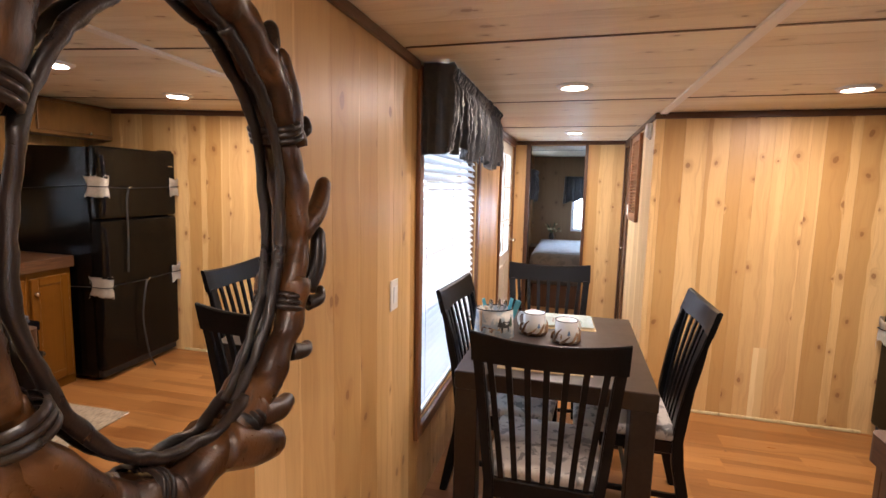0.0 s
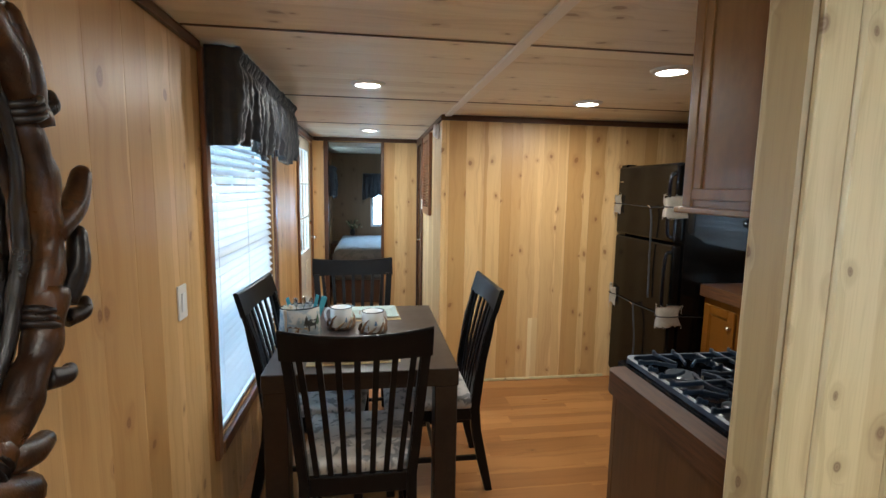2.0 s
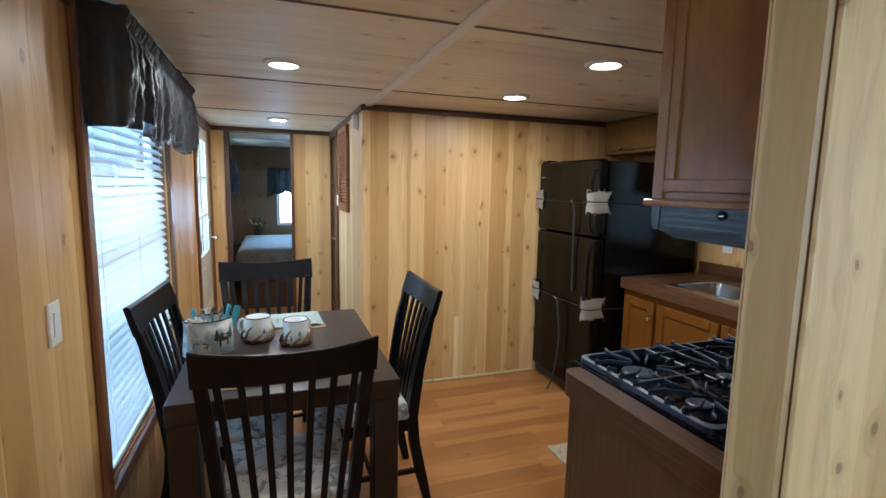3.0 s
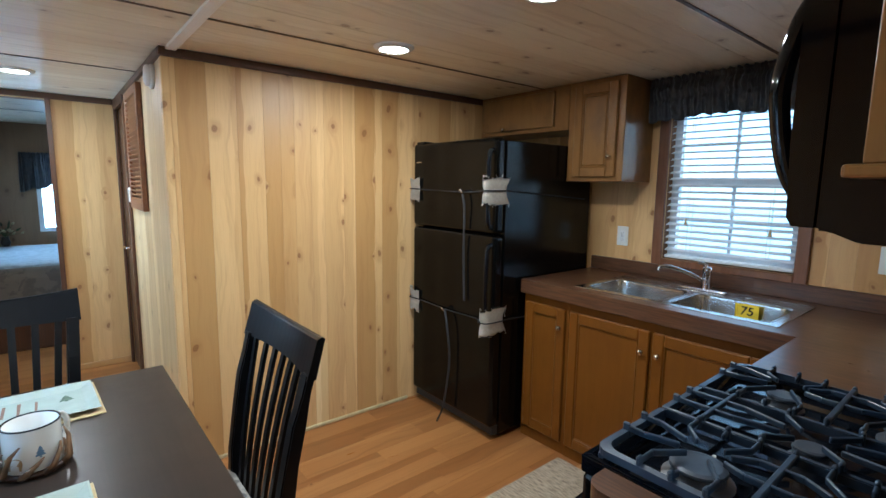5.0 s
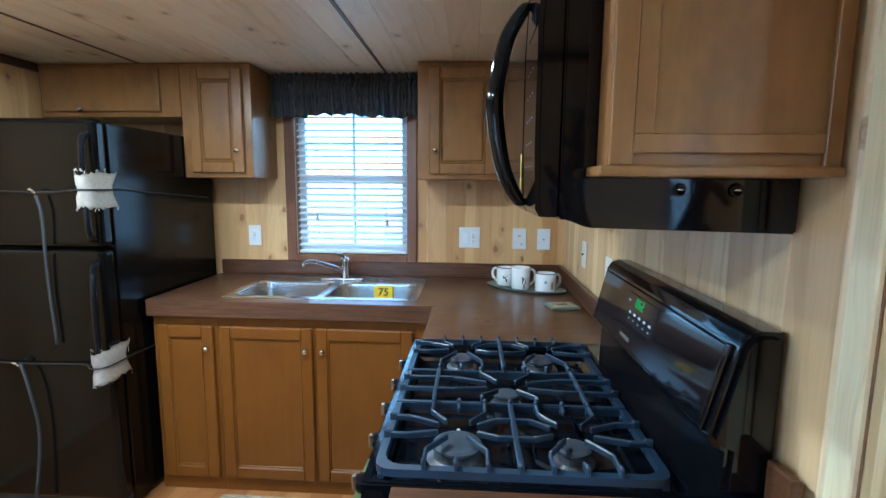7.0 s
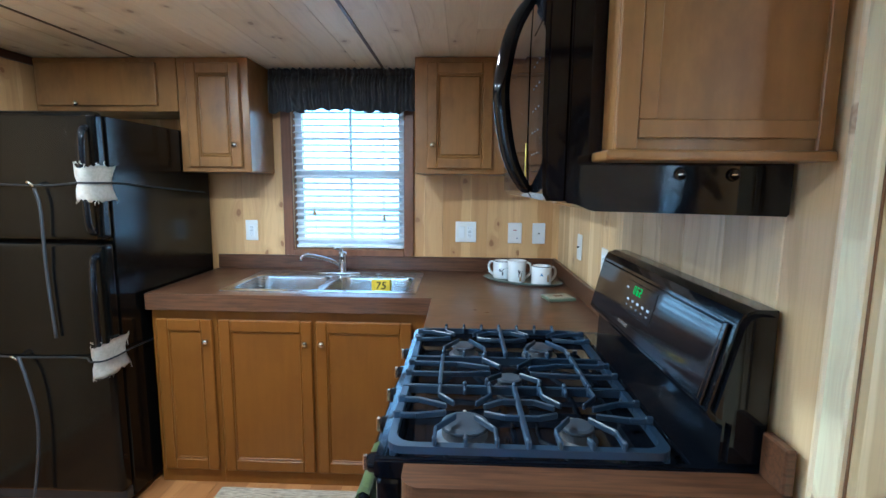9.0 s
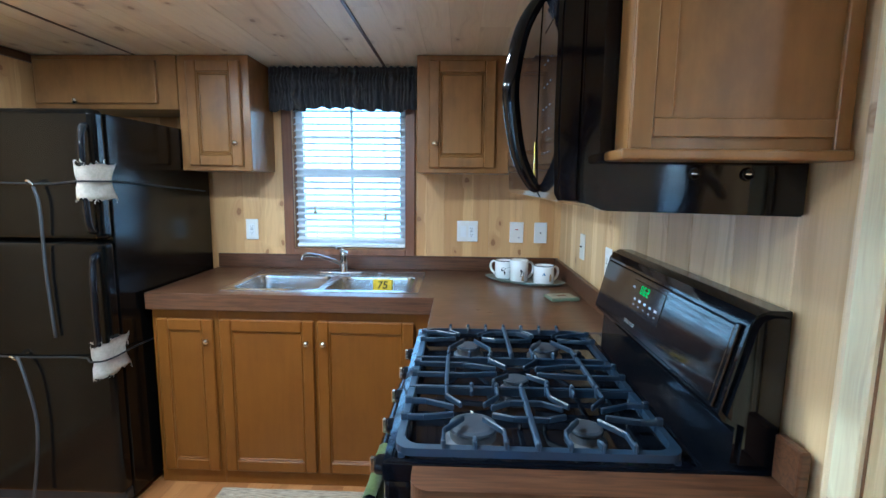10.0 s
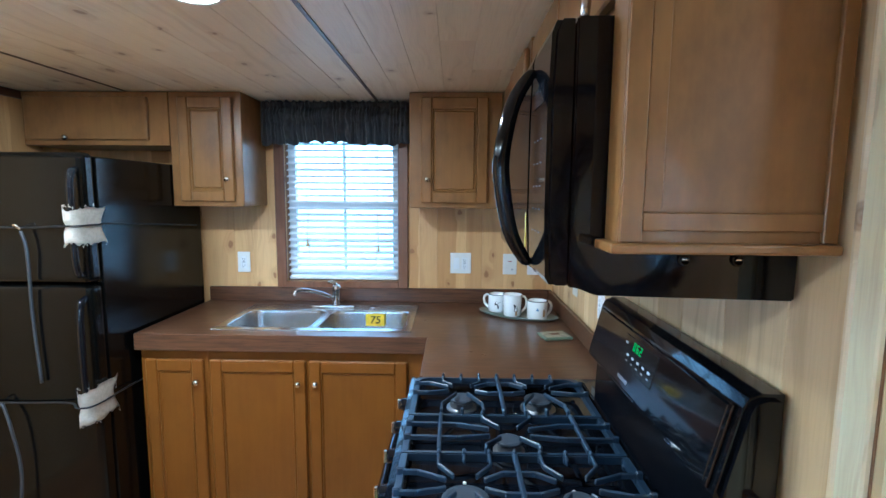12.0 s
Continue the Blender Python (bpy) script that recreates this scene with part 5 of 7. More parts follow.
SM = (SY0 + SY1) / 2
bowls = []
for a, b in ((SY0 + 0.04, SM - 0.018), (SM + 0.018, SY1 - 0.04)):
    bowls.append((2.975 + 0.03, (a + b) / 2, 0.165, (b - a) / 2))
rim = boxes((SX0, SX0 + 0.042, SY0, SY1, 0.918, 0.9255), (3.168, SX1, SY0, SY1, 0.918, 0.9255), (SX0 + 0.042, 3.168, SY0, SY0 + 0.042, 0.918, 0.9254), (SX0 + 0.042, 3.168, SY1 - 0.042, SY1, 0.918, 0.9254), (SX0 + 0.042, 3.168, SM - 0.02, SM + 0.02, 0.918, 0.9254))
bmesh.ops.bevel(rim, geom=[e for e in rim.edges if e.calc_length() > 0.3 and all(v.co.z > 0.92 for v in e.verts)], offset=0.003, segments=2, affect="EDGES")
part("rim", rim, STEEL, s)
for cx, cy, hx, hy in bowls:
    bm = bmesh.new()
    layers = [rounded(cx, cy, hx + grow, hy + grow, 0.055, z) for grow, z in ((0.012, 0.9258), (0.003, 0.9250), (0.0, 0.9225), (-0.001, 0.918), (-0.002, 0.908), (-0.006, 0.87), (-0.014, 0.795), (-0.017, 0.783), (-0.024, 0.773), (-0.036, 0.767), (-0.055, 0.765))]
    layers.append(rounded(cx, cy, 0.045, 0.045, 0.04, 0.758))
    vs = [[bm.verts.new(p) for p in l] for l in layers]
    for a, b in zip(vs, vs[1:]):
        for i in range(len(a)):
            j = (i + 1) % len(a)
            bm.faces.new((a[i], a[j], b[j], b[i]))
    bm.faces.new(vs[-1])
    bmesh.ops.recalc_face_normals(bm, faces=bm.faces)
    for fc in bm.faces:
        fc.normal_flip()
    bw = part("bowl", bm, STEEL, s, smooth=True)
    part("drain", lathe(bmesh.new(), [(0, 0.004), (0.03, 0.004), (0.042, 0.002), (0.044, 0.0)], pose(cx, cy, 0.758), 20), NICKEL, bw, "round strainer drain", True)
part("sink_hole_cap", lathe(bmesh.new(), [(0, 0.006), (0.017, 0.005), (0.02, 0.0), (0, 0)], pose(3.23, 2.50, 0.9252), 16), STEEL, s, smooth=True)
st = boxes((-0.048, 0.048, -0.0008, 0.0, -0.032, 0.032))
STY, STX = 2.475, 3.140
bmesh.ops.transform(st, matrix=pose(STX, STY, 0.884, 5, 0, -90), verts=st.verts)
tag = single("sink_sticker", st, plain("yellow_paper", (0.85, 0.62, 0.02), 0.6), "yellow paper sticker with a handwritten 75 inside the sink", "sticker")
tc = bpy.data.curves.new("sticker_number", "FONT")
tc.body, tc.size, tc.align_x, tc.align_y, tc.extrude, tc.shear, tc.offset = "75", 0.056, "CENTER", "CENTER", 0.0003, 0.12, 0.0008
to = new("sticker_number", tc)
to.data.materials.append(plain("black_marker", (0.01, 0.01, 0.01), 0.6))
bpy.context.view_layer.update()
txt = bpy.data.meshes.new_from_object(to.evaluated_get(bpy.context.evaluated_depsgraph_get()))
bpy.data.objects.remove(to)
num = new("sticker_number", txt)
num.matrix_world = Matrix.Translation((STX - 0.0024, STY, 0.884)) @ Matrix(((0, 0, -1, 0), (-1, 0, 0, 0), (0, 1, 0, 0), (0, 0, 0, 1)))
num.parent = tag
num.matrix_parent_inverse = Matrix.Translation(-tag.location)
fa = thing("kitchen_faucet", "chrome single-lever kitchen faucet on the sink", "faucet", (3.245, 2.715, 0.9255))
CHROME = plain("chrome", (0.75, 0.75, 0.76), 0.08, metal=1.0, vary=0.03)
part("deck_plate", box(bmesh.new(), 3.218, 3.272, 2.60, 2.83, 0.9256, 0.936, bevel=0.004, seg=2), CHROME, fa, smooth=True)
part("valve_body", lathe(bmesh.new(), [(0.027, 0.936), (0.024, 0.96), (0.021, 1.02), (0.023, 1.03), (0.018, 1.045), (0, 1.048)], pose(3.245, 2.70, 0), 20), CHROME, fa, smooth=True)
part("spout", tube(bmesh.new(), curve_points([(3.245, 2.705, 0.965), (3.21, 2.75, 1.0), (3.15, 2.83, 1.035), (3.12, 2.875, 1.038), (3.113, 2.886, 1.015)], 6), [0.0098] * 25, 12), CHROME, fa, smooth=True)
part("lever", tube(bmesh.new(), curve_points([(3.245, 2.70, 1.045), (3.24, 2.715, 1.06), (3.225, 2.74, 1.066)], 4), [0.008] * 9, 10), CHROME, fa, smooth=True)

# ---- mirror in an antler frame ----
MC = Vector((0.10, 1.305, 1.445))
mt = pose(*MC, 0, 0.78, 2.2)
mi = thing("wall_mirror", "oval wall mirror in a dark brown carved antler frame", "mirror", (0.0, 1.318, 1.0))
bm = bmesh.new()
ring = [(0.273 * math.cos(2 * math.pi * i / 64), 0.36 * math.sin(2 * math.pi * i / 64)) for i in range(64)]
fr = [bm.verts.new(mt @ Vector((0.0, y, z))) for y, z in ring]
bk_ = [bm.verts.new(mt @ Vector((-0.006, y, z))) for y, z in ring]
bm.faces.new(fr)
bm.faces.new(bk_[::-1])
for i in range(64):
    bm.faces.new((fr[i], bk_[i], bk_[(i + 1) % 64], fr[(i + 1) % 64]))
bmesh.ops.recalc_face_normals(bm, faces=bm.faces)
part("mirror_glass", bm, MIRROR, mi, "silvered oval glass")
bm = bmesh.new()
fr = [bm.verts.new(mt @ Vector((-0.007, 1.06 * y, 1.05 * z))) for y, z in ring]
bk_ = [bm.verts.new((0.003, MC.y + 1.06 * y, MC.z + 1.05 * z)) for y, z in ring]
bm.faces.new(fr)
bm.faces.new(bk_[::-1])
for i in range(64):
    bm.faces.new((fr[i], bk_[i], bk_[(i + 1) % 64], fr[(i + 1) % 64]))
bmesh.ops.recalc_face_normals(bm, faces=bm.faces)
part("backing", bm, BACKING, mi)


def resin(name, a, b, c):
    n = Nodes(name)
    o = n.node("ShaderNodeTexCoord").outputs["Object"]
    g = n.noise(o, 26.0, 4.0, 0.65, 1.2)
    w = n.noise(o, 7.0, 2.0)
    f = n.noise(o, 150.0, 3.0)
    col = n.mix(n.span(w, 0.38, 0.62), a, b)
    col = n.mix(n.math("MULTIPLY", n.span(g, 0.5, 0.7), 0.75), col, c)
    return n.done(col, n.math("MULTIPLY_ADD", g, 0.2, 0.2), n.math("ADD", g, n.math("MULTIPLY", f, 0.3)), 0.4, 0.004, spec=0.4)


ANTLER = resin("antler_resin", (0.080, 0.033, 0.010), (0.030, 0.013, 0.006), (0.008, 0.005, 0.0035))
ANTLER_DARK = resin("antler_dark", (0.016, 0.010, 0.008), (0.010, 0.007, 0.006), (0.005, 0.004, 0.004))


def ring_at(a, off=0.0, out=0.0):
    """A point of the frame at angle a (degrees, 0 towards +y), off metres outwards and out metres off the wall."""
    t = radians(a)
    return mt @ Vector((0.008 + out, (0.281 + off) * math.cos(t), (0.372 + off) * math.sin(t)))


def beam(a0, a1, r0, r1, o0, o1, lift, mat, label=""):
    k = max(12, int(abs(a1 - a0) / 1.8))
    pts, rad = [], []
    for i in range(k + 1):
        f = i / k
        wob = 0.006 * math.sin(5.3 * f + a0) + 0.003 * math.sin(17 * f + a1)
        pts.append(ring_at(a0 + (a1 - a0) * f, o0 + (o1 - o0) * f + wob, lift + 0.005 * math.sin(4 * f + a0)))
        rad.append((0.74 if a0 < 100 else 0.60) * (r0 + (r1 - r0) * f) * (1 + 0.09 * math.sin(11 * f + a0) + 0.05 * math.sin(29 * f)))
    bm = tube(bmesh.new(), pts, rad, 16)
    for v in bm.verts:
        p = v.co * 38
        v.co += (noise.noise_vector(p) * 0.0028 + noise.noise_vector(p * 0.35) * 0.006)
    return part("antler", bm, mat, mi, label, True)


for a0, a1, r0, r1, o0, o1, lift in ((78, 22, 0.050, 0.034, 0.0, 0.012, 0.012), (24, -28, 0.040, 0.036, 0.008, 0.006, 0.006), (-18, -72, 0.038, 0.046, 0.006, 0.0, 0.012), (-60, -128, 0.044, 0.046, 0.002, 0.008, 0.010),
                                     (258, 202, 0.050, 0.036, 0.0, 0.012, 0.012), (204, 152, 0.040, 0.036, 0.008, 0.006, 0.006), (162, 108, 0.038, 0.048, 0.006, 0.0, 0.012), (120, 66, 0.046, 0.046, 0.002, 0.008, 0.010)):
    beam(a0, a1, r0, r1, o0, o1, lift, ANTLER)
for a0, a1 in ((70, -66), (250, 114), (118, 62), (-62, -118)):
    beam(a0, a1, 0.015, 0.013, -0.043, -0.041, 0.006, ANTLER_DARK)
TINES = [((1.473, 1.735), (1.515, 1.794), 0.021), ((1.575, 1.60), (1.544, 1.753), 0.024), ((1.60, 1.62), (1.626, 1.649), 0.013), ((1.60, 1.42), (1.698, 1.521), 0.024), ((1.62, 1.30), (1.671, 1.414), 0.022),
         ((1.63, 1.265), (1.677, 1.286), 0.015), ((1.56, 1.18), (1.617, 1.177), 0.017), ((1.44, 1.10), (1.539, 1.086), 0.024), ((1.35, 1.09), (1.481, 1.030), 0.036)]
for (y0, z0), (y1, z1), rad in TINES:
    for flip in (1, -1):
        b0, b1 = [Vector((0.108, MC.y + flip * (y - MC.y), MC.z + flip * (z - MC.z))) for y, z in ((y0, z0), (y1, z1))]
        mid = (b0 + b1) / 2 + Vector((0.012, flip * 0.006, -flip * 0.006))
        pts = curve_points([b0, mid, b1 + Vector((0.006, 0, 0))], 5)
        k = len(pts) - 1
        blunt = rad > 0.03
        rr = [rad * (1.15 - (0.25 if blunt else 0.45) * i / k) for i in range(k + 1)]
        if not blunt:
            d = (pts[-1] - pts[-2]).normalized()
            pts += [pts[-1] + d * rad * 0.45, pts[-1] + d * rad * 0.62]
            rr += [rad * 0.45, rad * 0.12]
        part("tine", tube(bmesh.new(), pts, rr, 12), ANTLER if blunt else ANTLER_DARK if rad < 0.0225 else ANTLER, mi, smooth=True)
for a in (28, -25, -66, 155, 208, 114, 250, 294):
    for k in range(3):
        c0, c1 = ring_at(a - 2.4 + k * 1.9), ring_at(a - 1.8 + k * 1.9)
        d = (c1 - c0).normalized()
        q = d.to_track_quat("Z", "Y").to_matrix().to_4x4()
        prof = [(0.031, -0.007), (0.0365, -0.003), (0.0365, 0.003), (0.031, 0.007)]
        part("binding", lathe(bmesh.new(), prof, Matrix.Translation(c0 + Vector((0.008, 0, 0))) @ q, 22), ANTLER_DARK, mi, "dark leather-like binding", True)

# ---- wall plates ----


def plate(name, label, m, w=0.072, gang=("outlet",)):
    """A white wall plate in the local xz plane that faces -y."""
    p = new(name)
    p.empty_display_size = 0.05
    tagged(p, label, "wall plate")
    part("cover", boxes((-w / 2, w / 2, -0.007, 0.0, -0.059, 0.059), bevel=0.003, seg=2), WHITE, p)
    for i, g in enumerate(gang):
        cx = (i - (len(gang) - 1) / 2) * 0.046
        if g == "outlet":
            part("receptacle", boxes((cx - 0.017, cx + 0.017, -0.0095, -0.007, -0.034, 0.034), bevel=0.001), VINYL, p)
            for z in (-0.019, 0.017):
                part("slot", boxes((cx - 0.007, cx - 0.005, -0.0098, -0.009, z - 0.004, z + 0.005)), DARK_SLOT, p)
                part("slot", boxes((cx + 0.005, cx + 0.007, -0.0098, -0.009, z - 0.004, z + 0.005)), DARK_SLOT, p)
                part("slot", boxes((cx - 0.002, cx + 0.002, -0.0098, -0.009, z - 0.011, z - 0.007)), DARK_SLOT, p)
            part("test_button", boxes((cx - 0.009, cx + 0.009, -0.0105, -0.0095, -0.003, 0.003)), PALE_INK, p)
        elif g == "rocker":
            part("rocker", box(bmesh.new(), cx - 0.016, cx + 0.016, -0.011, -0.006, -0.033, 0.033, bevel=0.001, m=pose(0, 0, 0, 3, 0, 0)), VINYL, p)
        elif g == "jack":
            part("jack", lathe(bmesh.new(), [(0, 0.008), (0.0035, 0.008), (0.0045, 0.0), (0, 0)], pose(cx, -0.0068, 0.0, 90, 0, 0), 12), DARK_SLOT, p)
        else:
            part("indicator", boxes((cx - 0.010, cx + 0.010, -0.0082, -0.0065, 0.014, 0.0185)), plain("red_indicator", (0.35, 0.05, 0.06), 0.4), p)
            part("mark", boxes((cx + 0.008, cx + 0.018, -0.0078, -0.0065, -0.034, -0.026)), PALE_INK, p)
    p.matrix_basis = m
    return p


E_ = XR - 0.0005
plate("outlet_plate", "white duplex outlet plate on the pine wall", pose(E_, 3.275, 1.14, 0, 0, -90))
plate("outlet_plate", "wide white plate with a rocker and a tested outlet", pose(E_, 2.032, 1.145, 0, 0, -90), 0.118, ("rocker", "outlet"))
plate("switch_plate", "white plate with a small red indicator", pose(E_, 1.753, 1.142, 0, 0, -90), 0.078, ("led",))
plate("socket_plate", "white cable jack plate on the pine wall", pose(E_, 1.618, 1.141, 0, 0, -90), 0.072, ("jack",))
plate("socket_plate", "white cable jack plate on the range wall", pose(2.918, YS1 + 0.0005, 1.131, 0, 0, 180), 0.072, ("jack",))
plate("outlet_plate", "white outlet plate behind the range", pose(2.525, YS1 + 0.0005, 1.118, 0, 0, 180))
plate("switch_plate", "white rocker switch plate beside the dinette window", pose(0.0005, 2.424, 1.105, 0, 0, 90), 0.072, ("rocker",))

# ---- corridor fittings ----
lv = thing("louver_vent", "brown louvered wooden closet vent on the corridor wall", "vent", (XC - 0.01, 5.17, 1.26))
y0, y1, z0, z1 = 4.90, 5.42, 1.26, 1.975
LOUV = stained("louver_wood", (0.22, 0.085, 0.03), (0.14, 0.05, 0.02), 0.4, along="y")
for q in ((y0, y0 + 0.05, z0, z1), (y1 - 0.05, y1, z0, z1), (y0 + 0.05, y1 - 0.05, z0, z0 + 0.07), (y0 + 0.05, y1 - 0.05, z1 - 0.05, z1)):
    part("vent_rail", boxes((XC - 0.029, XC - 0.001, *q), bevel=0.003), LOUV, lv)
for k in range(22):
    z = z0 + 0.082 + k * 0.0265
    part("louver", box(bmesh.new(), -0.0145, 0.0145, y0 + 0.05, y1 - 0.05, -0.0035, 0.0035, bevel=0.001, m=pose(XC - 0.016, 0, z, 0, 38, 0)), LOUV, lv)
sm = thing("smoke_alarm", "round white smoke alarm on the corridor wall", "smoke alarm", (XC, 4.51, 1.93))
part("base", lathe(bmesh.new(), [(0, 0), (0.062, 0), (0.063, 0.012), (0.058, 0.016), (0, 0.016)], pose(XC - 0.0005, 4.51, 1.945, 0, -90, 0), 28), WHITE, sm, smooth=True)
part("cover", lathe(bmesh.new(), [(0.05, 0.0165), (0.05, 0.03), (0.042, 0.037), (0.015, 0.04), (0, 0.04)], pose(XC - 0.0005, 4.51, 1.945, 0, -90, 0), 28), WHITE, sm, smooth=True)
th = thing("thermostat", "small white thermostat on the corridor wall", "thermostat", (XC, 5.49, 1.33))
part("case", boxes((XC - 0.028, XC - 0.0005, 5.45, 5.53, 1.29, 1.39), bevel=0.008, seg=2), WHITE, th)
part("dial", boxes((XC - 0.031, XC - 0.028, 5.465, 5.515, 1.345, 1.375), bevel=0.001), PALE_INK, th)

# ---- pads and cords round the refrigerator ----
PAD = cloth("cream_terry_cloth", (0.66, 0.60, 0.50), (0.58, 0.52, 0.42), 60.0, 420.0)
# loose cord ends: the elastic's black lifted to grey for light falling on them
CORD_LIT = plain("grey_black_cord", (0.03, 0.032, 0.036), 0.45)
STRAP = plain("black_elastic", (0.008, 0.008, 0.009), 0.6)
for z, drop in ((1.408, 0.0), (0.705, 0.02)):
    for far in (False, True):
        bm = bmesh.new()
        corner = FY1 if far else FY0
        s = -1 if far else 1
        path = [(FX - 0.050, corner + 0.036), (FX - 0.062, corner + 0.028), (FX - 0.066, corner + 0.012), (FX - 0.056, corner - 0.004), (FX - 0.022, corner - 0.014), (FX + 0.035, corner - 0.015), (FX + 0.095, corner - 0.014)]
        if far:
            path = [(FX - 0.006, corner - 0.085), (FX - 0.014, corner - 0.05), (FX - 0.014, corner - 0.02), (FX - 0.008, corner + 0.006), (FX + 0.02, corner + 0.009)]
        path = curve_points([(x, y, 0) for x, y in path], 4)
        rng = random.Random(int(z * 100) + far)
        mid_p = path[len(path) // 2]
        rows = []
        for j in range(13):
            v = -1 + j / 6
            row = []
            for i, p in enumerate(path):
                u = -1 + 2 * i / (len(path) - 1)
                pinch = 0.009 * (1 - math.exp(-(v / 0.22) ** 2))
                h = 0.060 if v > 0 else 0.068
                h *= 1 + 0.05 * math.sin(5 * u + 9 * z)
                wide = 0.80 + 0.20 * abs(v) ** 1.4
                n = Vector((-1, -s * 0.4 * (u + 0.2), 0)).normalized() * pinch
                p = mid_p + (p - mid_p) * wide if u > 0 else p
                fray = rng.uniform(-0.006, 0.006) if abs(v) > 0.98 else 0.0
                row.append(bm.verts.new((p.x + n.x, p.y + n.y, z + v * h + fray + drop * u * 0.6 + 0.008 * u * u * v)))
            rows.append(row)
        for a, b in zip(rows, rows[1:]):
            for i in range(len(path) - 1):
                bm.faces.new((a[i], a[i + 1], b[i + 1], b[i]))
        bmesh.ops.solidify(bm, geom=bm.faces[:], thickness=0.004)
        bmesh.ops.recalc_face_normals(bm, faces=bm.faces)
        pd = thing("cloth_pad", "folded cream cloth pad under a cord on the refrigerator edge", "cloth", (FX, corner, z - 0.07), group="cord pads")
        part("cloth", bm, PAD, pd, smooth=True)
        for k in range(14 if not far else 5):
            p = path[rng.randrange(len(path))]
            v = rng.choice((-1, 1))
            b0 = Vector((p.x - 0.005, p.y, z + v * 0.07))
            tip = b0 + Vector((rng.uniform(-0.012, 0.002), rng.uniform(-0.008, 0.008), v * rng.uniform(0.006, 0.016) if k else -0.055))
            part("thread", tube(bmesh.new(), [b0, (b0 + tip) / 2 + Vector((-0.003, 0.003, 0)), tip], 0.0009, 4), PAD, pd)
for z, hook_y, tail in ((1.408, 3.725, [(FX - 0.03, 3.715, 1.385), (FX - 0.028, 3.70, 1.30), (FX - 0.018, 3.71, 1.05), (FX - 0.016, 3.70, 0.78)]),
                        (0.705, 3.87, [(FX - 0.03, 3.855, 0.70), (FX - 0.04, 3.82, 0.60), (FX - 0.035, 3.80, 0.40), (FX - 0.05, 3.83, 0.12), (FX - 0.075, 3.86, 0.006)])):
    c = thing("bungee_cord", "black elastic cord with a metal hook round the refrigerator", "cord", (FX - 0.02, hook_y, tail[-1][2] - 0.005), group="bungee cords")
    loop = [(XR - 0.12, FY0 - 0.006, z - 0.05), (FX + 0.3, FY0 - 0.007, z - 0.015), (FX + 0.10, FY0 - 0.020, z), (FX + 0.03, FY0 - 0.023, z), (FX - 0.022, FY0 - 0.022, z), (FX - 0.062, FY0 - 0.012, z), (FX - 0.074, FY0 + 0.012, z), (FX - 0.064, FY0 + 0.045, z - 0.002), (FX - 0.014, FY0 + 0.12, z - 0.006), (FX - 0.010, hook_y, z - 0.012), (FX - 0.010, FY1 - 0.1, z - 0.003), (FX - 0.024, FY1 - 0.03, z), (FX - 0.012, FY1 + 0.012, z), (FX + 0.06, FY1 + 0.014, z)]
    part("cord", tube(bmesh.new(), curve_points(loop, 5), 0.0036, 8), STRAP, c, smooth=True)
    part("loose_end", tube(bmesh.new(), curve_points(tail, 8), 0.0058, 8), CORD_LIT, c, smooth=True)
    part("hook", tube(bmesh.new(), curve_points([(FX - 0.014, hook_y + 0.012, z - 0.012), (FX - 0.032, hook_y + 0.014, z - 0.004), (FX - 0.04, hook_y, z + 0.0), (FX - 0.032, hook_y - 0.012, z - 0.016)], 5), 0.005, 8), NICKEL, c, "bright metal hook", True)

# ---- crockery and table setting ----
ENAMEL = plain("white_enamel", (0.80, 0.80, 0.78), 0.14, vary=0.02, coat=0.3)
RIM = plain("dark_enamel_rim", (0.02, 0.025, 0.035), 0.25)
BROWN = plain("brown_print", (0.16, 0.07, 0.03), 0.5, vary=0.25, scale=60)
BLACK_PRINT = plain("dark_print", (0.03, 0.028, 0.025), 0.5)
GREEN_PRINT = plain("green_print", (0.05, 0.11, 0.06), 0.5, vary=0.3, scale=80)
BLUE_PRINT = plain("blue_print", (0.14, 0.25, 0.42), 0.5)
TAN_PRINT = plain("tan_print", (0.42, 0.27, 0.12), 0.5, vary=0.25, scale=60)


def wrap(bm, r, a0, shape, z, lift=0.0006):
    """A flat outline (angle in radians, height) wrapped on a cup of radius r."""
    vs = [bm.verts.new(((r + lift) * math.cos(a0 + u / r), (r + lift) * math.sin(a0 + u / r), z + v)) for u, v in shape]
    ws = [bm.verts.new(((r - 0.0006) * math.cos(a0 + u / r), (r - 0.0006) * math.sin(a0 + u / r), z + v)) for u, v in shape]
    bm.faces.new(vs)
    bm.faces.new(ws[::-1])
    for i in range(len(vs)):
        j = (i + 1) % len(vs)
        bm.faces.new((vs[i], ws[i], ws[j], vs[j]))
    return bm


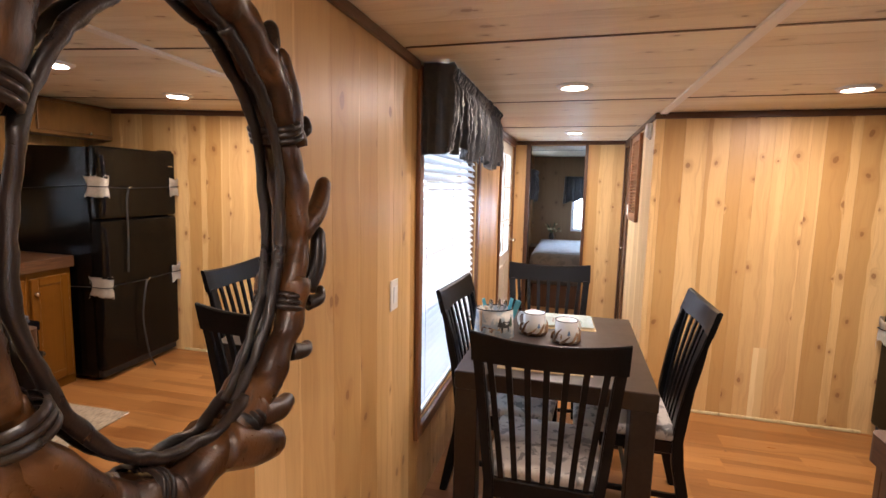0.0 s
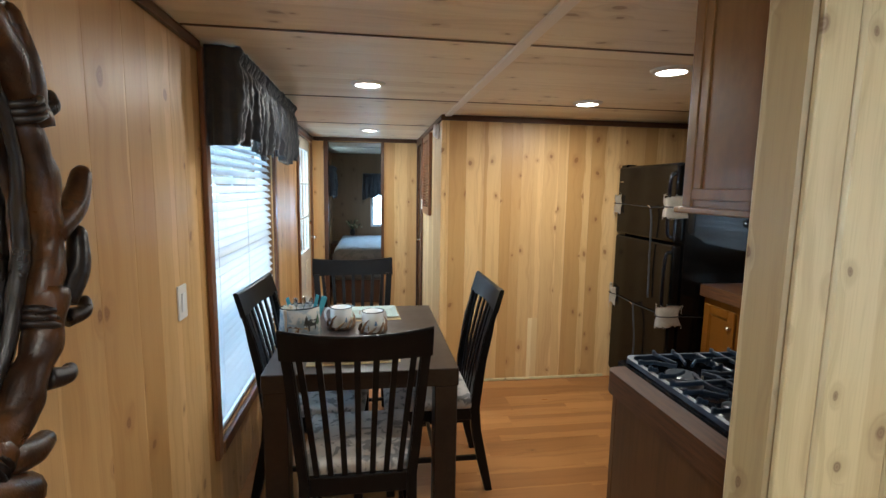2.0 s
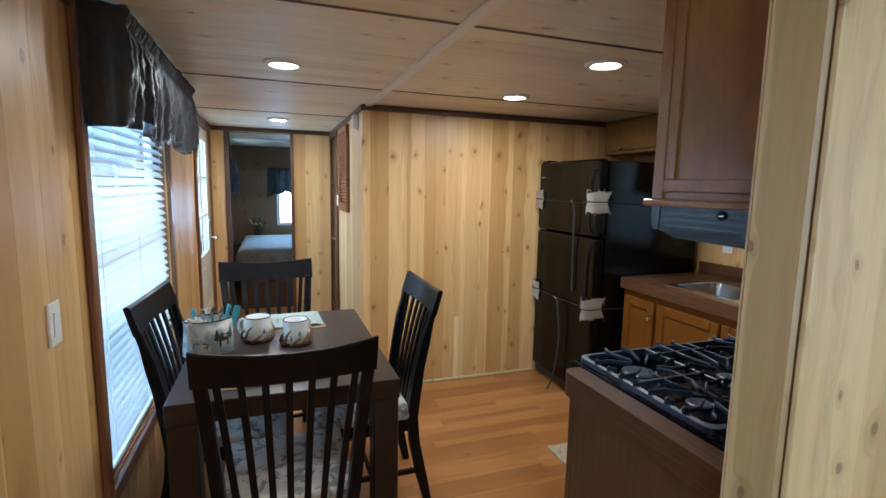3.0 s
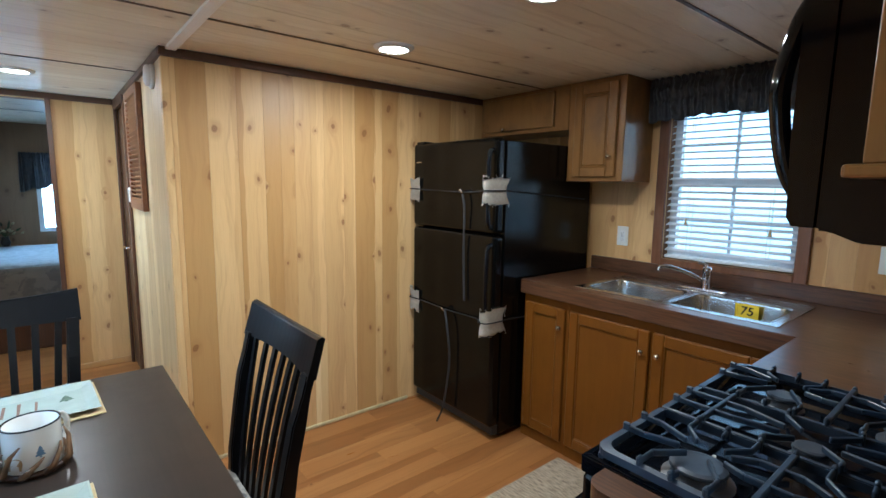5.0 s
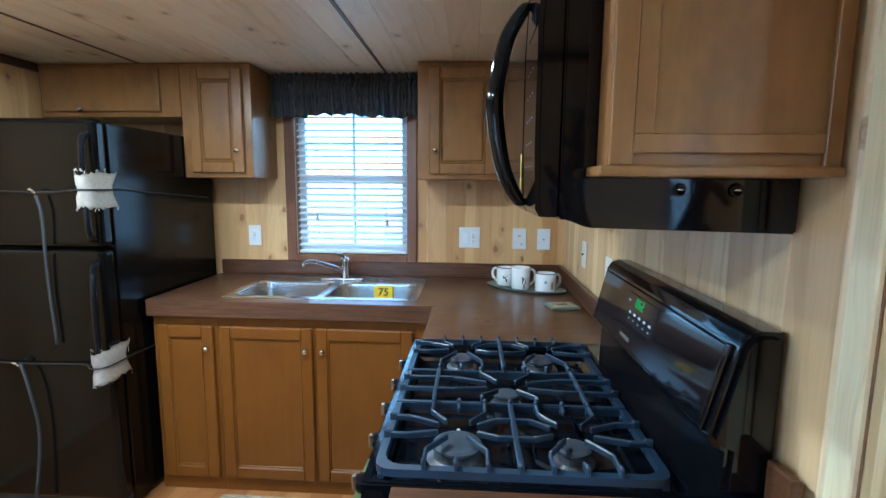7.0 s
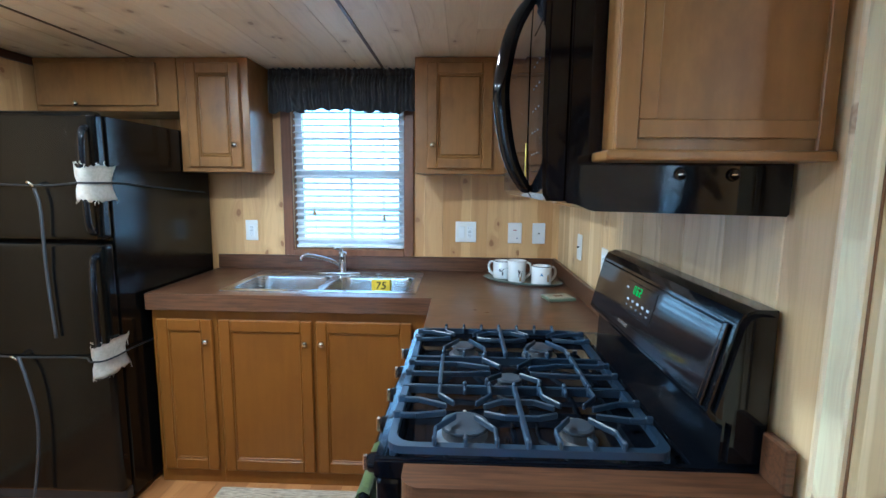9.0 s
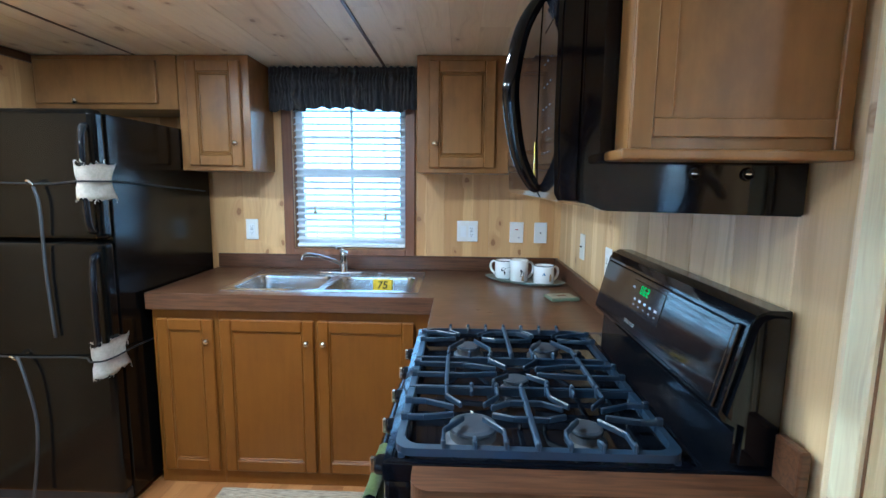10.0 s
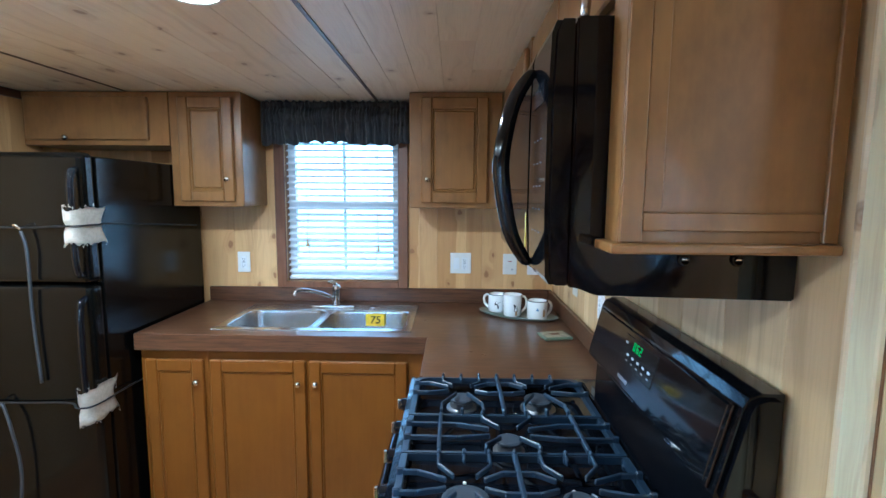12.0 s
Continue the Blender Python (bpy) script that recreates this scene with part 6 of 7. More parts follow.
BEAST = [(-0.02, -0.004), (-0.017, -0.02), (-0.013, -0.02), (-0.012, -0.008), (0.006, -0.008), (0.007, -0.02), (0.011, -0.02), (0.013, -0.005), (0.021, -0.006), (0.023, 0.003), (0.015, 0.009), (0.004, 0.006), (-0.008, 0.010), (-0.018, 0.006)]
STAG = [(-0.007, -0.022), (0.007, -0.022), (0.006, -0.006), (0.012, 0.004), (0.018, 0.018), (0.014, 0.018), (0.008, 0.008), (0.004, 0.004), (-0.004, 0.004), (-0.008, 0.009), (-0.014, 0.020), (-0.018, 0.019), (-0.012, 0.004), (-0.006, -0.006)]
FIR = [(-0.002, -0.012), (0.002, -0.012), (0.002, -0.008), (0.010, -0.008), (0.005, 0.0), (0.008, 0.0), (0.003, 0.007), (0.005, 0.007), (0.0, 0.016), (-0.005, 0.007), (-0.003, 0.007), (-0.008, 0.0), (-0.005, 0.0), (-0.010, -0.008), (-0.002, -0.008)]


def mug(name, label, at, r, h, handle, prints, flare=0.0, holder=False, group="mugs"):
    m = thing(name, label, "mug", at, group=group)
    M = Matrix.Translation(at)
    f = r * (1 + flare)
    part("cup", lathe(bmesh.new(), [(0, 0.0), (r * 0.9, 0.0), (r, 0.006), (r, h * 0.5), (f, h - 0.002), (f - 0.001, h), (f - 0.004, h - 0.002), (r - 0.004, h * 0.5), (r - 0.004, 0.008), (0, 0.006)], M, 32), ENAMEL, m, smooth=True)
    part("rim", lathe(bmesh.new(), [(f - 0.0025, h - 0.003), (f + 0.001, h - 0.002), (f + 0.001, h + 0.001), (f - 0.0025, h + 0.001), (f - 0.0035, h - 0.001)], M, 32), RIM if not flare else ENAMEL, m, smooth=True)
    c, s = math.cos(radians(handle)), math.sin(radians(handle))
    hp = curve_points([(c * (r - 0.001), s * (r - 0.001), h * 0.86), (c * (r + 0.016), s * (r + 0.016), h * 0.88), (c * (r + 0.030), s * (r + 0.030), h * 0.68), (c * (r + 0.026), s * (r + 0.026), h * 0.38), (c * (r + 0.008), s * (r + 0.008), h * 0.2), (c * (r - 0.001), s * (r - 0.001), h * 0.16)], 5)
    part("handle", tube(bmesh.new(), [M @ p for p in hp], 0.0045, 8, 1.5), ENAMEL, m, smooth=True)
    for shape, ang, z, mat in prints:
        bm = wrap(bmesh.new(), r, radians(ang), [(-u, v) for u, v in shape], z)
        bmesh.ops.recalc_face_normals(bm, faces=bm.faces)
        bmesh.ops.translate(bm, verts=bm.verts, vec=at)
        part("printed_motif", bm, mat, m)
    if holder:
        bm = lathe(bmesh.new(), [(r + 0.001, -0.0), (r + 0.010, 0.0), (r + 0.011, 0.010), (r + 0.001, 0.012)], M, 24)
        part("holder_ring", bm, ANTLER, m, "brown antler-look cup holder", True)
        for k in range(9):
            a = radians(k * 40 + 7)
            p = [(r + 0.006, 0.004), (r + 0.014, 0.018), (r + 0.012, 0.032 + 0.014 * (k % 3)), (r + 0.004, 0.042 + 0.018 * (k % 3))]
            part("holder_tine", tube(bmesh.new(), [M @ Vector((q * math.cos(a + 0.25 * i), q * math.sin(a + 0.25 * i), z)) for i, (q, z) in enumerate(p)], [0.0075, 0.007, 0.005, 0.002], 8), plain("antler_brown", (0.20, 0.11, 0.05), 0.4, vary=0.3, scale=40) if k == 0 else bpy.data.materials["antler_brown"], m, smooth=True)
    return m


mug("enamel_mug", "white enamel mug with a dark rim in an antler holder", (0.483, 3.225, TZ + 0.0005), 0.057, 0.112, 165, [(FIR, -60, 0.05, BLUE_PRINT)], holder=True)
mug("enamel_mug", "white enamel mug with a printed tree in an antler holder", (0.648, 3.128, TZ + 0.0005), 0.055, 0.112, 40, [(FIR, -75, 0.055, BLUE_PRINT), (BEAST, -130, 0.04, TAN_PRINT)], holder=True)
# tray with three mugs on the counter
CZ = 0.9205
tr = thing("serving_tray", "small oval grey-green tray on the counter", "tray", (3.125, 1.745, CZ))
bm = bmesh.new()
lay = []
for sc, z in ((0.86, 0.0), (0.88, 0.002), (1.0, 0.012), (1.01, 0.0145), (0.985, 0.0145), (0.86, 0.004)):
    lay.append([bm.verts.new(pose(3.125, 1.745, CZ, 0, 0, 62) @ Vector((0.21 * sc * math.cos(2 * math.pi * i / 40), 0.095 * sc * math.sin(2 * math.pi * i / 40), z))) for i in range(40)])
for a, b in zip(lay, lay[1:]):
    for i in range(40):
        bm.faces.new((a[i], a[(i + 1) % 40], b[(i + 1) % 40], b[i]))
bm.faces.new(lay[0][::-1])
bm.faces.new(lay[-1])
bmesh.ops.recalc_face_normals(bm, faces=bm.faces)
part("dish", bm, plain("grey_green_enamel", (0.20, 0.23, 0.20), 0.3, vary=0.1), tr, smooth=True)
TOP = CZ + 0.0046
mug("enamel_mug", "white enamel mug with a dark bull print on the tray", (3.205, 1.838, TOP), 0.049, 0.093, 60, [([(u * 1.35, v * 1.35) for u, v in BEAST], 192, 0.048, BLACK_PRINT)])
mug("ceramic_mug", "tall white mug with a stag print on the tray", (3.115, 1.772, TOP), 0.045, 0.108, -78, [([(u * 1.4, v * 1.4) for u, v in STAG], 196, 0.06, BLACK_PRINT), ([(-0.006, -0.012), (0.006, -0.012), (0.005, 0.012), (-0.005, 0.012)], 198, 0.02, TAN_PRINT)], flare=0.07)
mug("enamel_mug", "white enamel mug with deer and tent prints on the tray", (3.052, 1.657, TOP), 0.050, 0.094, -68, [([(-0.006, -0.02), (0.006, -0.02), (0.007, 0.0), (0.004, 0.016), (-0.004, 0.016), (-0.007, 0.0)], 210, 0.04, TAN_PRINT), ([(-0.009, -0.006), (0.009, -0.006), (0, 0.01)], 172, 0.055, BLUE_PRINT)])
cb = thing("coaster_set", "small green picture coaster on the counter", "coaster", (2.76, 1.63, CZ))
cm = pose(2.76, 1.63, CZ, 0, 0, 12)
part("coaster", box(bmesh.new(), -0.05, 0.05, -0.062, 0.062, 0, 0.013, bevel=0.003, m=cm), plain("green_glaze", (0.16, 0.20, 0.13), 0.3), cb)
part("picture", box(bmesh.new(), -0.04, 0.04, -0.052, 0.052, 0.0128, 0.0142, m=cm), plain("pale_picture", (0.45, 0.42, 0.30), 0.3, vary=0.3, scale=50), cb)
part("motif", box(bmesh.new(), -0.012, 0.014, -0.02, 0.02, 0.014, 0.0148, bevel=0.0003, m=cm), BROWN, cb)


def place_setting(m, name_label, prints):
    """A woven mat with a long glazed picture plate on it."""
    pm = thing("placemat", "woven tan placemat on the dining table", "placemat", m.translation, group="placemats")
    part("mat", box(bmesh.new(), -0.195, 0.195, -0.14, 0.14, 0, 0.003, bevel=0.001, m=m), cloth("straw_weave", (0.56, 0.42, 0.20), (0.48, 0.35, 0.16), 40.0, 260.0) if "straw_weave" not in bpy.data.materials else bpy.data.materials["straw_weave"], pm)
    pl = thing("picture_plate", name_label, "plate", m @ Vector((0, 0, 0.003)), group="picture plates")
    bm = bmesh.new()
    lay = []
    for sx, sy, z in ((0.155, 0.088, 0.0034), (0.185, 0.125, 0.016), (0.187, 0.127, 0.0175), (0.183, 0.123, 0.018), (0.155, 0.09, 0.0062)):
        lay.append([bm.verts.new(m @ Vector((x, y, z))) for x, y in ((-sx, -sy), (sx, -sy), (sx, sy), (-sx, sy))])
    for a, b in zip(lay, lay[1:]):
        for i in range(4):
            bm.faces.new((a[i], a[(i + 1) % 4], b[(i + 1) % 4], b[i]))
    bm.faces.new(lay[0][::-1])
    bm.faces.new(lay[-1])
    bmesh.ops.recalc_face_normals(bm, faces=bm.faces)
    part("dish", bm, plain("mint_glaze", (0.42, 0.48, 0.43), 0.06, vary=0.06) if "mint_glaze" not in bpy.data.materials else bpy.data.materials["mint_glaze"], pl)
    for pts, mat in prints:
        bm = bmesh.new()
        lo = [bm.verts.new(m @ Vector((x, y, 0.0060))) for x, y in pts]
        hi = [bm.verts.new(m @ Vector((x, y, 0.0068))) for x, y in pts]
        bm.faces.new(hi)
        bm.faces.new(lo[::-1])
        for i in range(len(pts)):
            j = (i + 1) % len(pts)
            bm.faces.new((lo[i], lo[j], hi[j], hi[i]))
        bmesh.ops.recalc_face_normals(bm, faces=bm.faces)
        part("painted_motif", bm, mat, pl)


def fir(x, y, s):
    return [(x + u * s, y + v * s) for u, v in FIR]


def blob(x, y, a, b, seed, n=18):
    g = random.Random(seed)
    return [(x + a * (1 + g.uniform(-0.15, 0.15)) * math.cos(2 * math.pi * i / n), y + b * (1 + g.uniform(-0.15, 0.15)) * math.sin(2 * math.pi * i / n)) for i in range(n)]


place_setting(pose(0.562, 2.815, TZ + 0.0006, 0, 0, 3), "long pale glazed plate painted with an elk and firs",
              [(fir(-0.075, 0.035, 3.0), GREEN_PRINT), (fir(-0.115, -0.02, 2.6), GREEN_PRINT), (fir(-0.028, 0.055, 1.5), GREEN_PRINT), (fir(-0.005, 0.06, 1.1), GREEN_PRINT), ([(-0.005 + u * 2.6, -0.038 + v * 2.3) for u, v in BEAST], TAN_PRINT), (blob(0.047, -0.014, 0.019, 0.023, 5), BLACK_PRINT), (blob(-0.098, -0.058, 0.03, 0.006, 4), GREEN_PRINT), (blob(0.066, 0.045, 0.016, 0.004, 6), BROWN),
               ([(0.093, -0.088), (0.099, -0.088), (0.101, 0.088), (0.096, 0.088)], BROWN), ([(0.105, -0.088), (0.112, -0.088), (0.107, 0.088), (0.103, 0.088)], BROWN), ([(0.090, 0.035), (0.118, 0.030), (0.118, 0.034), (0.090, 0.040)], TAN_PRINT), (blob(0.135, 0.02, 0.012, 0.03, 8), TAN_PRINT)])
place_setting(pose(0.602, 3.475, TZ + 0.0006, 0, 0, 3), "long pale glazed plate painted with reeds and a branch",
              [([(-0.035, -0.02), (-0.028, -0.02), (-0.022, 0.07), (-0.03, 0.07)], BROWN), ([(0.0, -0.02), (0.006, -0.02), (0.012, 0.07), (0.003, 0.07)], BROWN), ([(0.04, -0.01), (0.046, -0.01), (0.05, 0.06), (0.043, 0.06)], BROWN), (fir(0.115, 0.03, 1.8), GREEN_PRINT)])
# caddy with napkins and cutlery
ca = thing("cutlery_caddy", "oval enamel caddy with printed bears holding napkins and cutlery", "caddy", (0.30, 3.10, TZ))
cm = pose(0.292, 3.10, TZ + 0.0006, 0, 0, 20) @ Matrix.Diagonal((0.94, 1.15, 1.40, 1))


def oval(a, b, z, n=36):
    return [cm @ Vector((a * math.cos(2 * math.pi * i / n), b * math.sin(2 * math.pi * i / n), z)) for i in range(n)]


bm = bmesh.new()
lay = [[bm.verts.new(p) for p in oval(a, b, z)] for a, b, z in ((0.105, 0.062, 0.0), (0.112, 0.068, 0.004), (0.104, 0.062, 0.06), (0.100, 0.059, 0.105), (0.097, 0.056, 0.105), (0.100, 0.058, 0.06), (0.104, 0.06, 0.006))]
for a, b in zip(lay, lay[1:]):
    for i in range(36):
        bm.faces.new((a[i], a[(i + 1) % 36], b[(i + 1) % 36], b[i]))
bm.faces.new(lay[0][::-1])
bm.faces.new(lay[-1])
bmesh.ops.recalc_face_normals(bm, faces=bm.faces)
n = Nodes("caddy_enamel")
o = n.node("ShaderNodeTexCoord").outputs["Object"]
col = n.mix(n.span(n.noise(o, 22.0, 3.0), 0.45, 0.6), (0.50, 0.49, 0.45), (0.27, 0.33, 0.36))
part("bucket", bm, n.done(col, 0.2, coat=0.3), ca, smooth=True)
part("rim", tube(bmesh.new(), oval(0.0985, 0.0575, 0.106) + [oval(0.0985, 0.0575, 0.106)[0]], 0.0032, 8), RIM, ca, smooth=True)
for k, (u, shape, mat, z) in enumerate(((-0.55, BEAST, BROWN, 0.035), (0.15, FIR, BLACK_PRINT, 0.06), (0.5, BEAST, BLACK_PRINT, 0.055), (-0.1, BEAST, TAN_PRINT, 0.03), (0.85, FIR, GREEN_PRINT, 0.06))):
    a = -math.pi / 2 + u
    bm = bmesh.new()
    vs = []
    for d in (0.0012, -0.001):
        ring_ = []
        for x, y in shape:
            t_ = a + x * 1.5 / 0.1
            f_ = 0.1075 - 0.055 * (z + y * 1.4 - 0.0) * 0.9
            ring_.append(bm.verts.new(cm @ Vector(((f_ + d) * math.cos(t_), (f_ * 0.605 + d) * math.sin(t_), z + y * 1.4))))
        vs.append(ring_)
    bm.faces.new(vs[0])
    bm.faces.new(vs[1][::-1])
    for i in range(len(shape)):
        j = (i + 1) % len(shape)
        bm.faces.new((vs[0][i], vs[1][i], vs[1][j], vs[0][j]))
    bmesh.ops.recalc_face_normals(bm, faces=bm.faces)
    part("printed_motif", bm, mat, ca)
nb = thing("napkin_stack", "stack of tan paper napkins in the caddy", "napkins", cm @ Vector((-0.06, 0, 0.008)))
NAP = plain("tan_paper", (0.55, 0.44, 0.32), 0.8, vary=0.15, scale=30)
for k in range(3):
    part("napkin", box(bmesh.new(), -0.088 + k * 0.017, -0.073 + k * 0.017, -0.034, 0.034, 0.012, 0.112 + 0.005 * k, bevel=0.004, m=cm @ pose(0, 0, 0, 0, -4, 6)), NAP, nb)
AQUA = plain("aqua_plastic", (0.10, 0.42, 0.52), 0.25, vary=0.08)
for k, (x, y, tx, ty, kind) in enumerate(((-0.02, -0.02, -18, 8, "h"), (0.0, -0.025, -26, 14, "h"), (0.045, 0.0, 22, 6, "h"), (0.06, -0.012, 26, 2, "h"), (0.07, 0.012, 28, -6, "h"), (0.015, 0.02, 4, -6, "s"), (0.0, 0.015, -10, -4, "s"), (0.03, 0.02, 14, -8, "s"), (0.02, -0.005, 2, 6, "s"))):
    it = thing("cutlery_piece", "aqua-handled cutlery piece in the caddy" if kind == "h" else "stainless spoon standing in the caddy", "cutlery", cm @ Vector((x, y, 0.008)), group="cutlery in the caddy")
    mm = cm @ pose(x, y, 0.008, -ty, tx, 0)
    if kind == "h":
        part("handle", box(bmesh.new(), -0.0085, 0.0085, -0.005, 0.005, 0.05, 0.142, bevel=0.003, seg=2, m=mm), AQUA, it)
        part("blade", box(bmesh.new(), -0.005, 0.005, -0.0012, 0.0012, 0.0, 0.056, m=mm), STEEL, it)
    else:
        part("stem", box(bmesh.new(), -0.003, 0.003, -0.0015, 0.0015, 0.0, 0.098, bevel=0.0008, m=mm), STEEL, it)
        part("bowl", lathe(bmesh.new(), [(0, -0.022), (0.008, -0.014), (0.011, 0.0), (0.009, 0.013), (0, 0.019)], mm @ Matrix.Translation((0, 0, 0.115)) @ Matrix.Diagonal((1, 0.28, 1, 1)), 14), STEEL, it, smooth=True)

# ---- rug by the sink ----
n = Nodes("grey_rag_weave")
x, y, z = n.coords()
w = n.noise(n.vec(n.math("MULTIPLY", x, 160.0), n.math("MULTIPLY", y, 22.0)), 1.0, 3.0)
col = n.mix(n.span(w, 0.35, 0.7), (0.44, 0.36, 0.26), (0.20, 0.155, 0.105))
RUG = n.done(col, 0.9, w, 0.6, 0.004)
bm = boxes((2.02, 2.715, 2.42, 3.155, 0.0005, 0.011), bevel=0.004)
bmesh.ops.subdivide_edges(bm, edges=[e for e in bm.edges if e.calc_length() > 0.4], cuts=12, use_grid_fill=True)
for v in bm.verts:
    v.co.z += 0.0015 * noise.noise(v.co * 18) if v.co.z > 0.006 else 0
    v.co.x += 0.004 * noise.noise(Vector((v.co.y * 6, 1, 0)))
single("kitchen_rug", bm, RUG, "small woven grey-brown rug in front of the sink", "rug")

# ---- bedroom seen through the opening ----
QUILT = cloth("blue_grey_quilt", (0.36, 0.43, 0.50), (0.27, 0.33, 0.40), 14.0, 260.0)
SKIRT = cloth("taupe_spread", (0.14, 0.12, 0.10), (0.09, 0.08, 0.07), 12.0, 260.0)
bd = thing("bed", "made bed with a blue-grey quilt and taupe spread", "bed", (0.95, 7.75, 0))
bm = boxes((0.14, 1.66, 6.86, 8.66, 0.30, 0.70), bevel=0.09, seg=5)
part("mattress", bm, SKIRT, bd, smooth=True)
part("bed_base", boxes((0.18, 1.62, 6.93, 8.64, 0.0, 0.31), bevel=0.01), TRIM_DARK, bd)
bm = boxes((0.155, 1.645, 6.95, 8.655, 0.60, 0.715), bevel=0.05, seg=4)
bmesh.ops.subdivide_edges(bm, edges=[e for e in bm.edges if e.calc_length() > 0.5], cuts=14, use_grid_fill=True)
for v in bm.verts:
    if v.co.z > 0.69:
        v.co.z += 0.008 * noise.noise(v.co * 9)
part("quilt", bm, QUILT, bd, "blue-grey quilt", True)
ns = thing("nightstand", "dark wooden nightstand beside the bed end", "nightstand", (0.05, 8.45, 0))
valance(0.022, 1, 7.42, 8.08, 1.36, 1.78, 0.09, "dark gathered valance above the bedroom window", 9)
valance(YEND - 0.004, -1, 0.5, 1.44, 1.33, 1.72, 0.08, "dark gathered valance above the bedroom end window", 12, True)
part("body", boxes((0.012, 0.135, 8.2, 8.69, 0.0, 0.60), bevel=0.004), TRIM_DARK, ns)
part("top", boxes((0.01, 0.138, 8.19, 8.695, 0.60, 0.625), bevel=0.004), TRIM_DARK, ns)
FLW = (0.33, 8.55, 0.722)
fv = thing("flower_vase", "small vase of pale flowers at the head of the bed", "plant", FLW)
part("vase", lathe(bmesh.new(), [(0, 0), (0.035, 0), (0.045, 0.04), (0.03, 0.09), (0.034, 0.10), (0.028, 0.10), (0, 0.02)], Matrix.Translation(FLW), 20), plain("dark_vase", (0.03, 0.025, 0.02), 0.3), fv, smooth=True)
rng = random.Random(3)
LEAFM, PETAL = plain("leaf_green", (0.05, 0.09, 0.03), 0.6, vary=0.25), plain("cream_petals", (0.45, 0.40, 0.22), 0.6, vary=0.25)
for k in range(22):
    a, e, l = rng.uniform(0, 6.28), rng.uniform(0.2, 1.2), rng.uniform(0.08, 0.17)
    b0 = Vector(FLW) + Vector((0, 0, 0.09))
    tip = b0 + Vector((math.cos(a) * math.cos(e), math.sin(a) * math.cos(e), math.sin(e))) * l
    part("stem", tube(bmesh.new(), [b0, (b0 + tip) / 2 + Vector((0, 0, 0.012)), tip], [0.002, 0.002, 0.001], 5), LEAFM, fv)
    if k % 2:
        part("blossom", lathe(bmesh.new(), [(0, -0.008), (0.016, 0.0), (0.021, 0.008), (0.010, 0.013), (0, 0.009)], Matrix.Translation(tip) @ pose(0, 0, 0, rng.uniform(-50, 50), rng.uniform(-50, 50), 0), 9), PETAL, fv)
    else:
        bm = bmesh.new()
        d = (tip - b0).normalized()
        sd = d.orthogonal().normalized() * 0.014
        vs = [bm.verts.new(p) for p in (tip - d * 0.03, tip + sd, tip + d * 0.045, tip - sd)]
        bm.faces.new(vs)
        bmesh.ops.solidify(bm, geom=bm.faces[:], thickness=0.0012)
        part("leaf", bm, LEAFM, fv)
# window of the far bedroom wall
w4 = thing("window_6", "small bright bedroom end window", "window", (0.97, YEND, 0.85), kind="structure")
part("window_frame", boxes((0.62, 0.665, YEND - 0.015, YEND + 0.06, 0.85, 1.7), (1.275, 1.32, YEND - 0.015, YEND + 0.06, 0.85, 1.7), (0.665, 1.275, YEND - 0.015, YEND + 0.06, 0.85, 0.89), (0.665, 1.275, YEND - 0.015, YEND + 0.06, 1.66, 1.7)), VINYL, w4)
g = part("pane", boxes((0.665, 1.275, YEND + 0.02, YEND + 0.025, 0.89, 1.66)), GLASS, w4)
g.visible_shadow = False

# ---- boards of walls and floor ----
board_meshes = {}


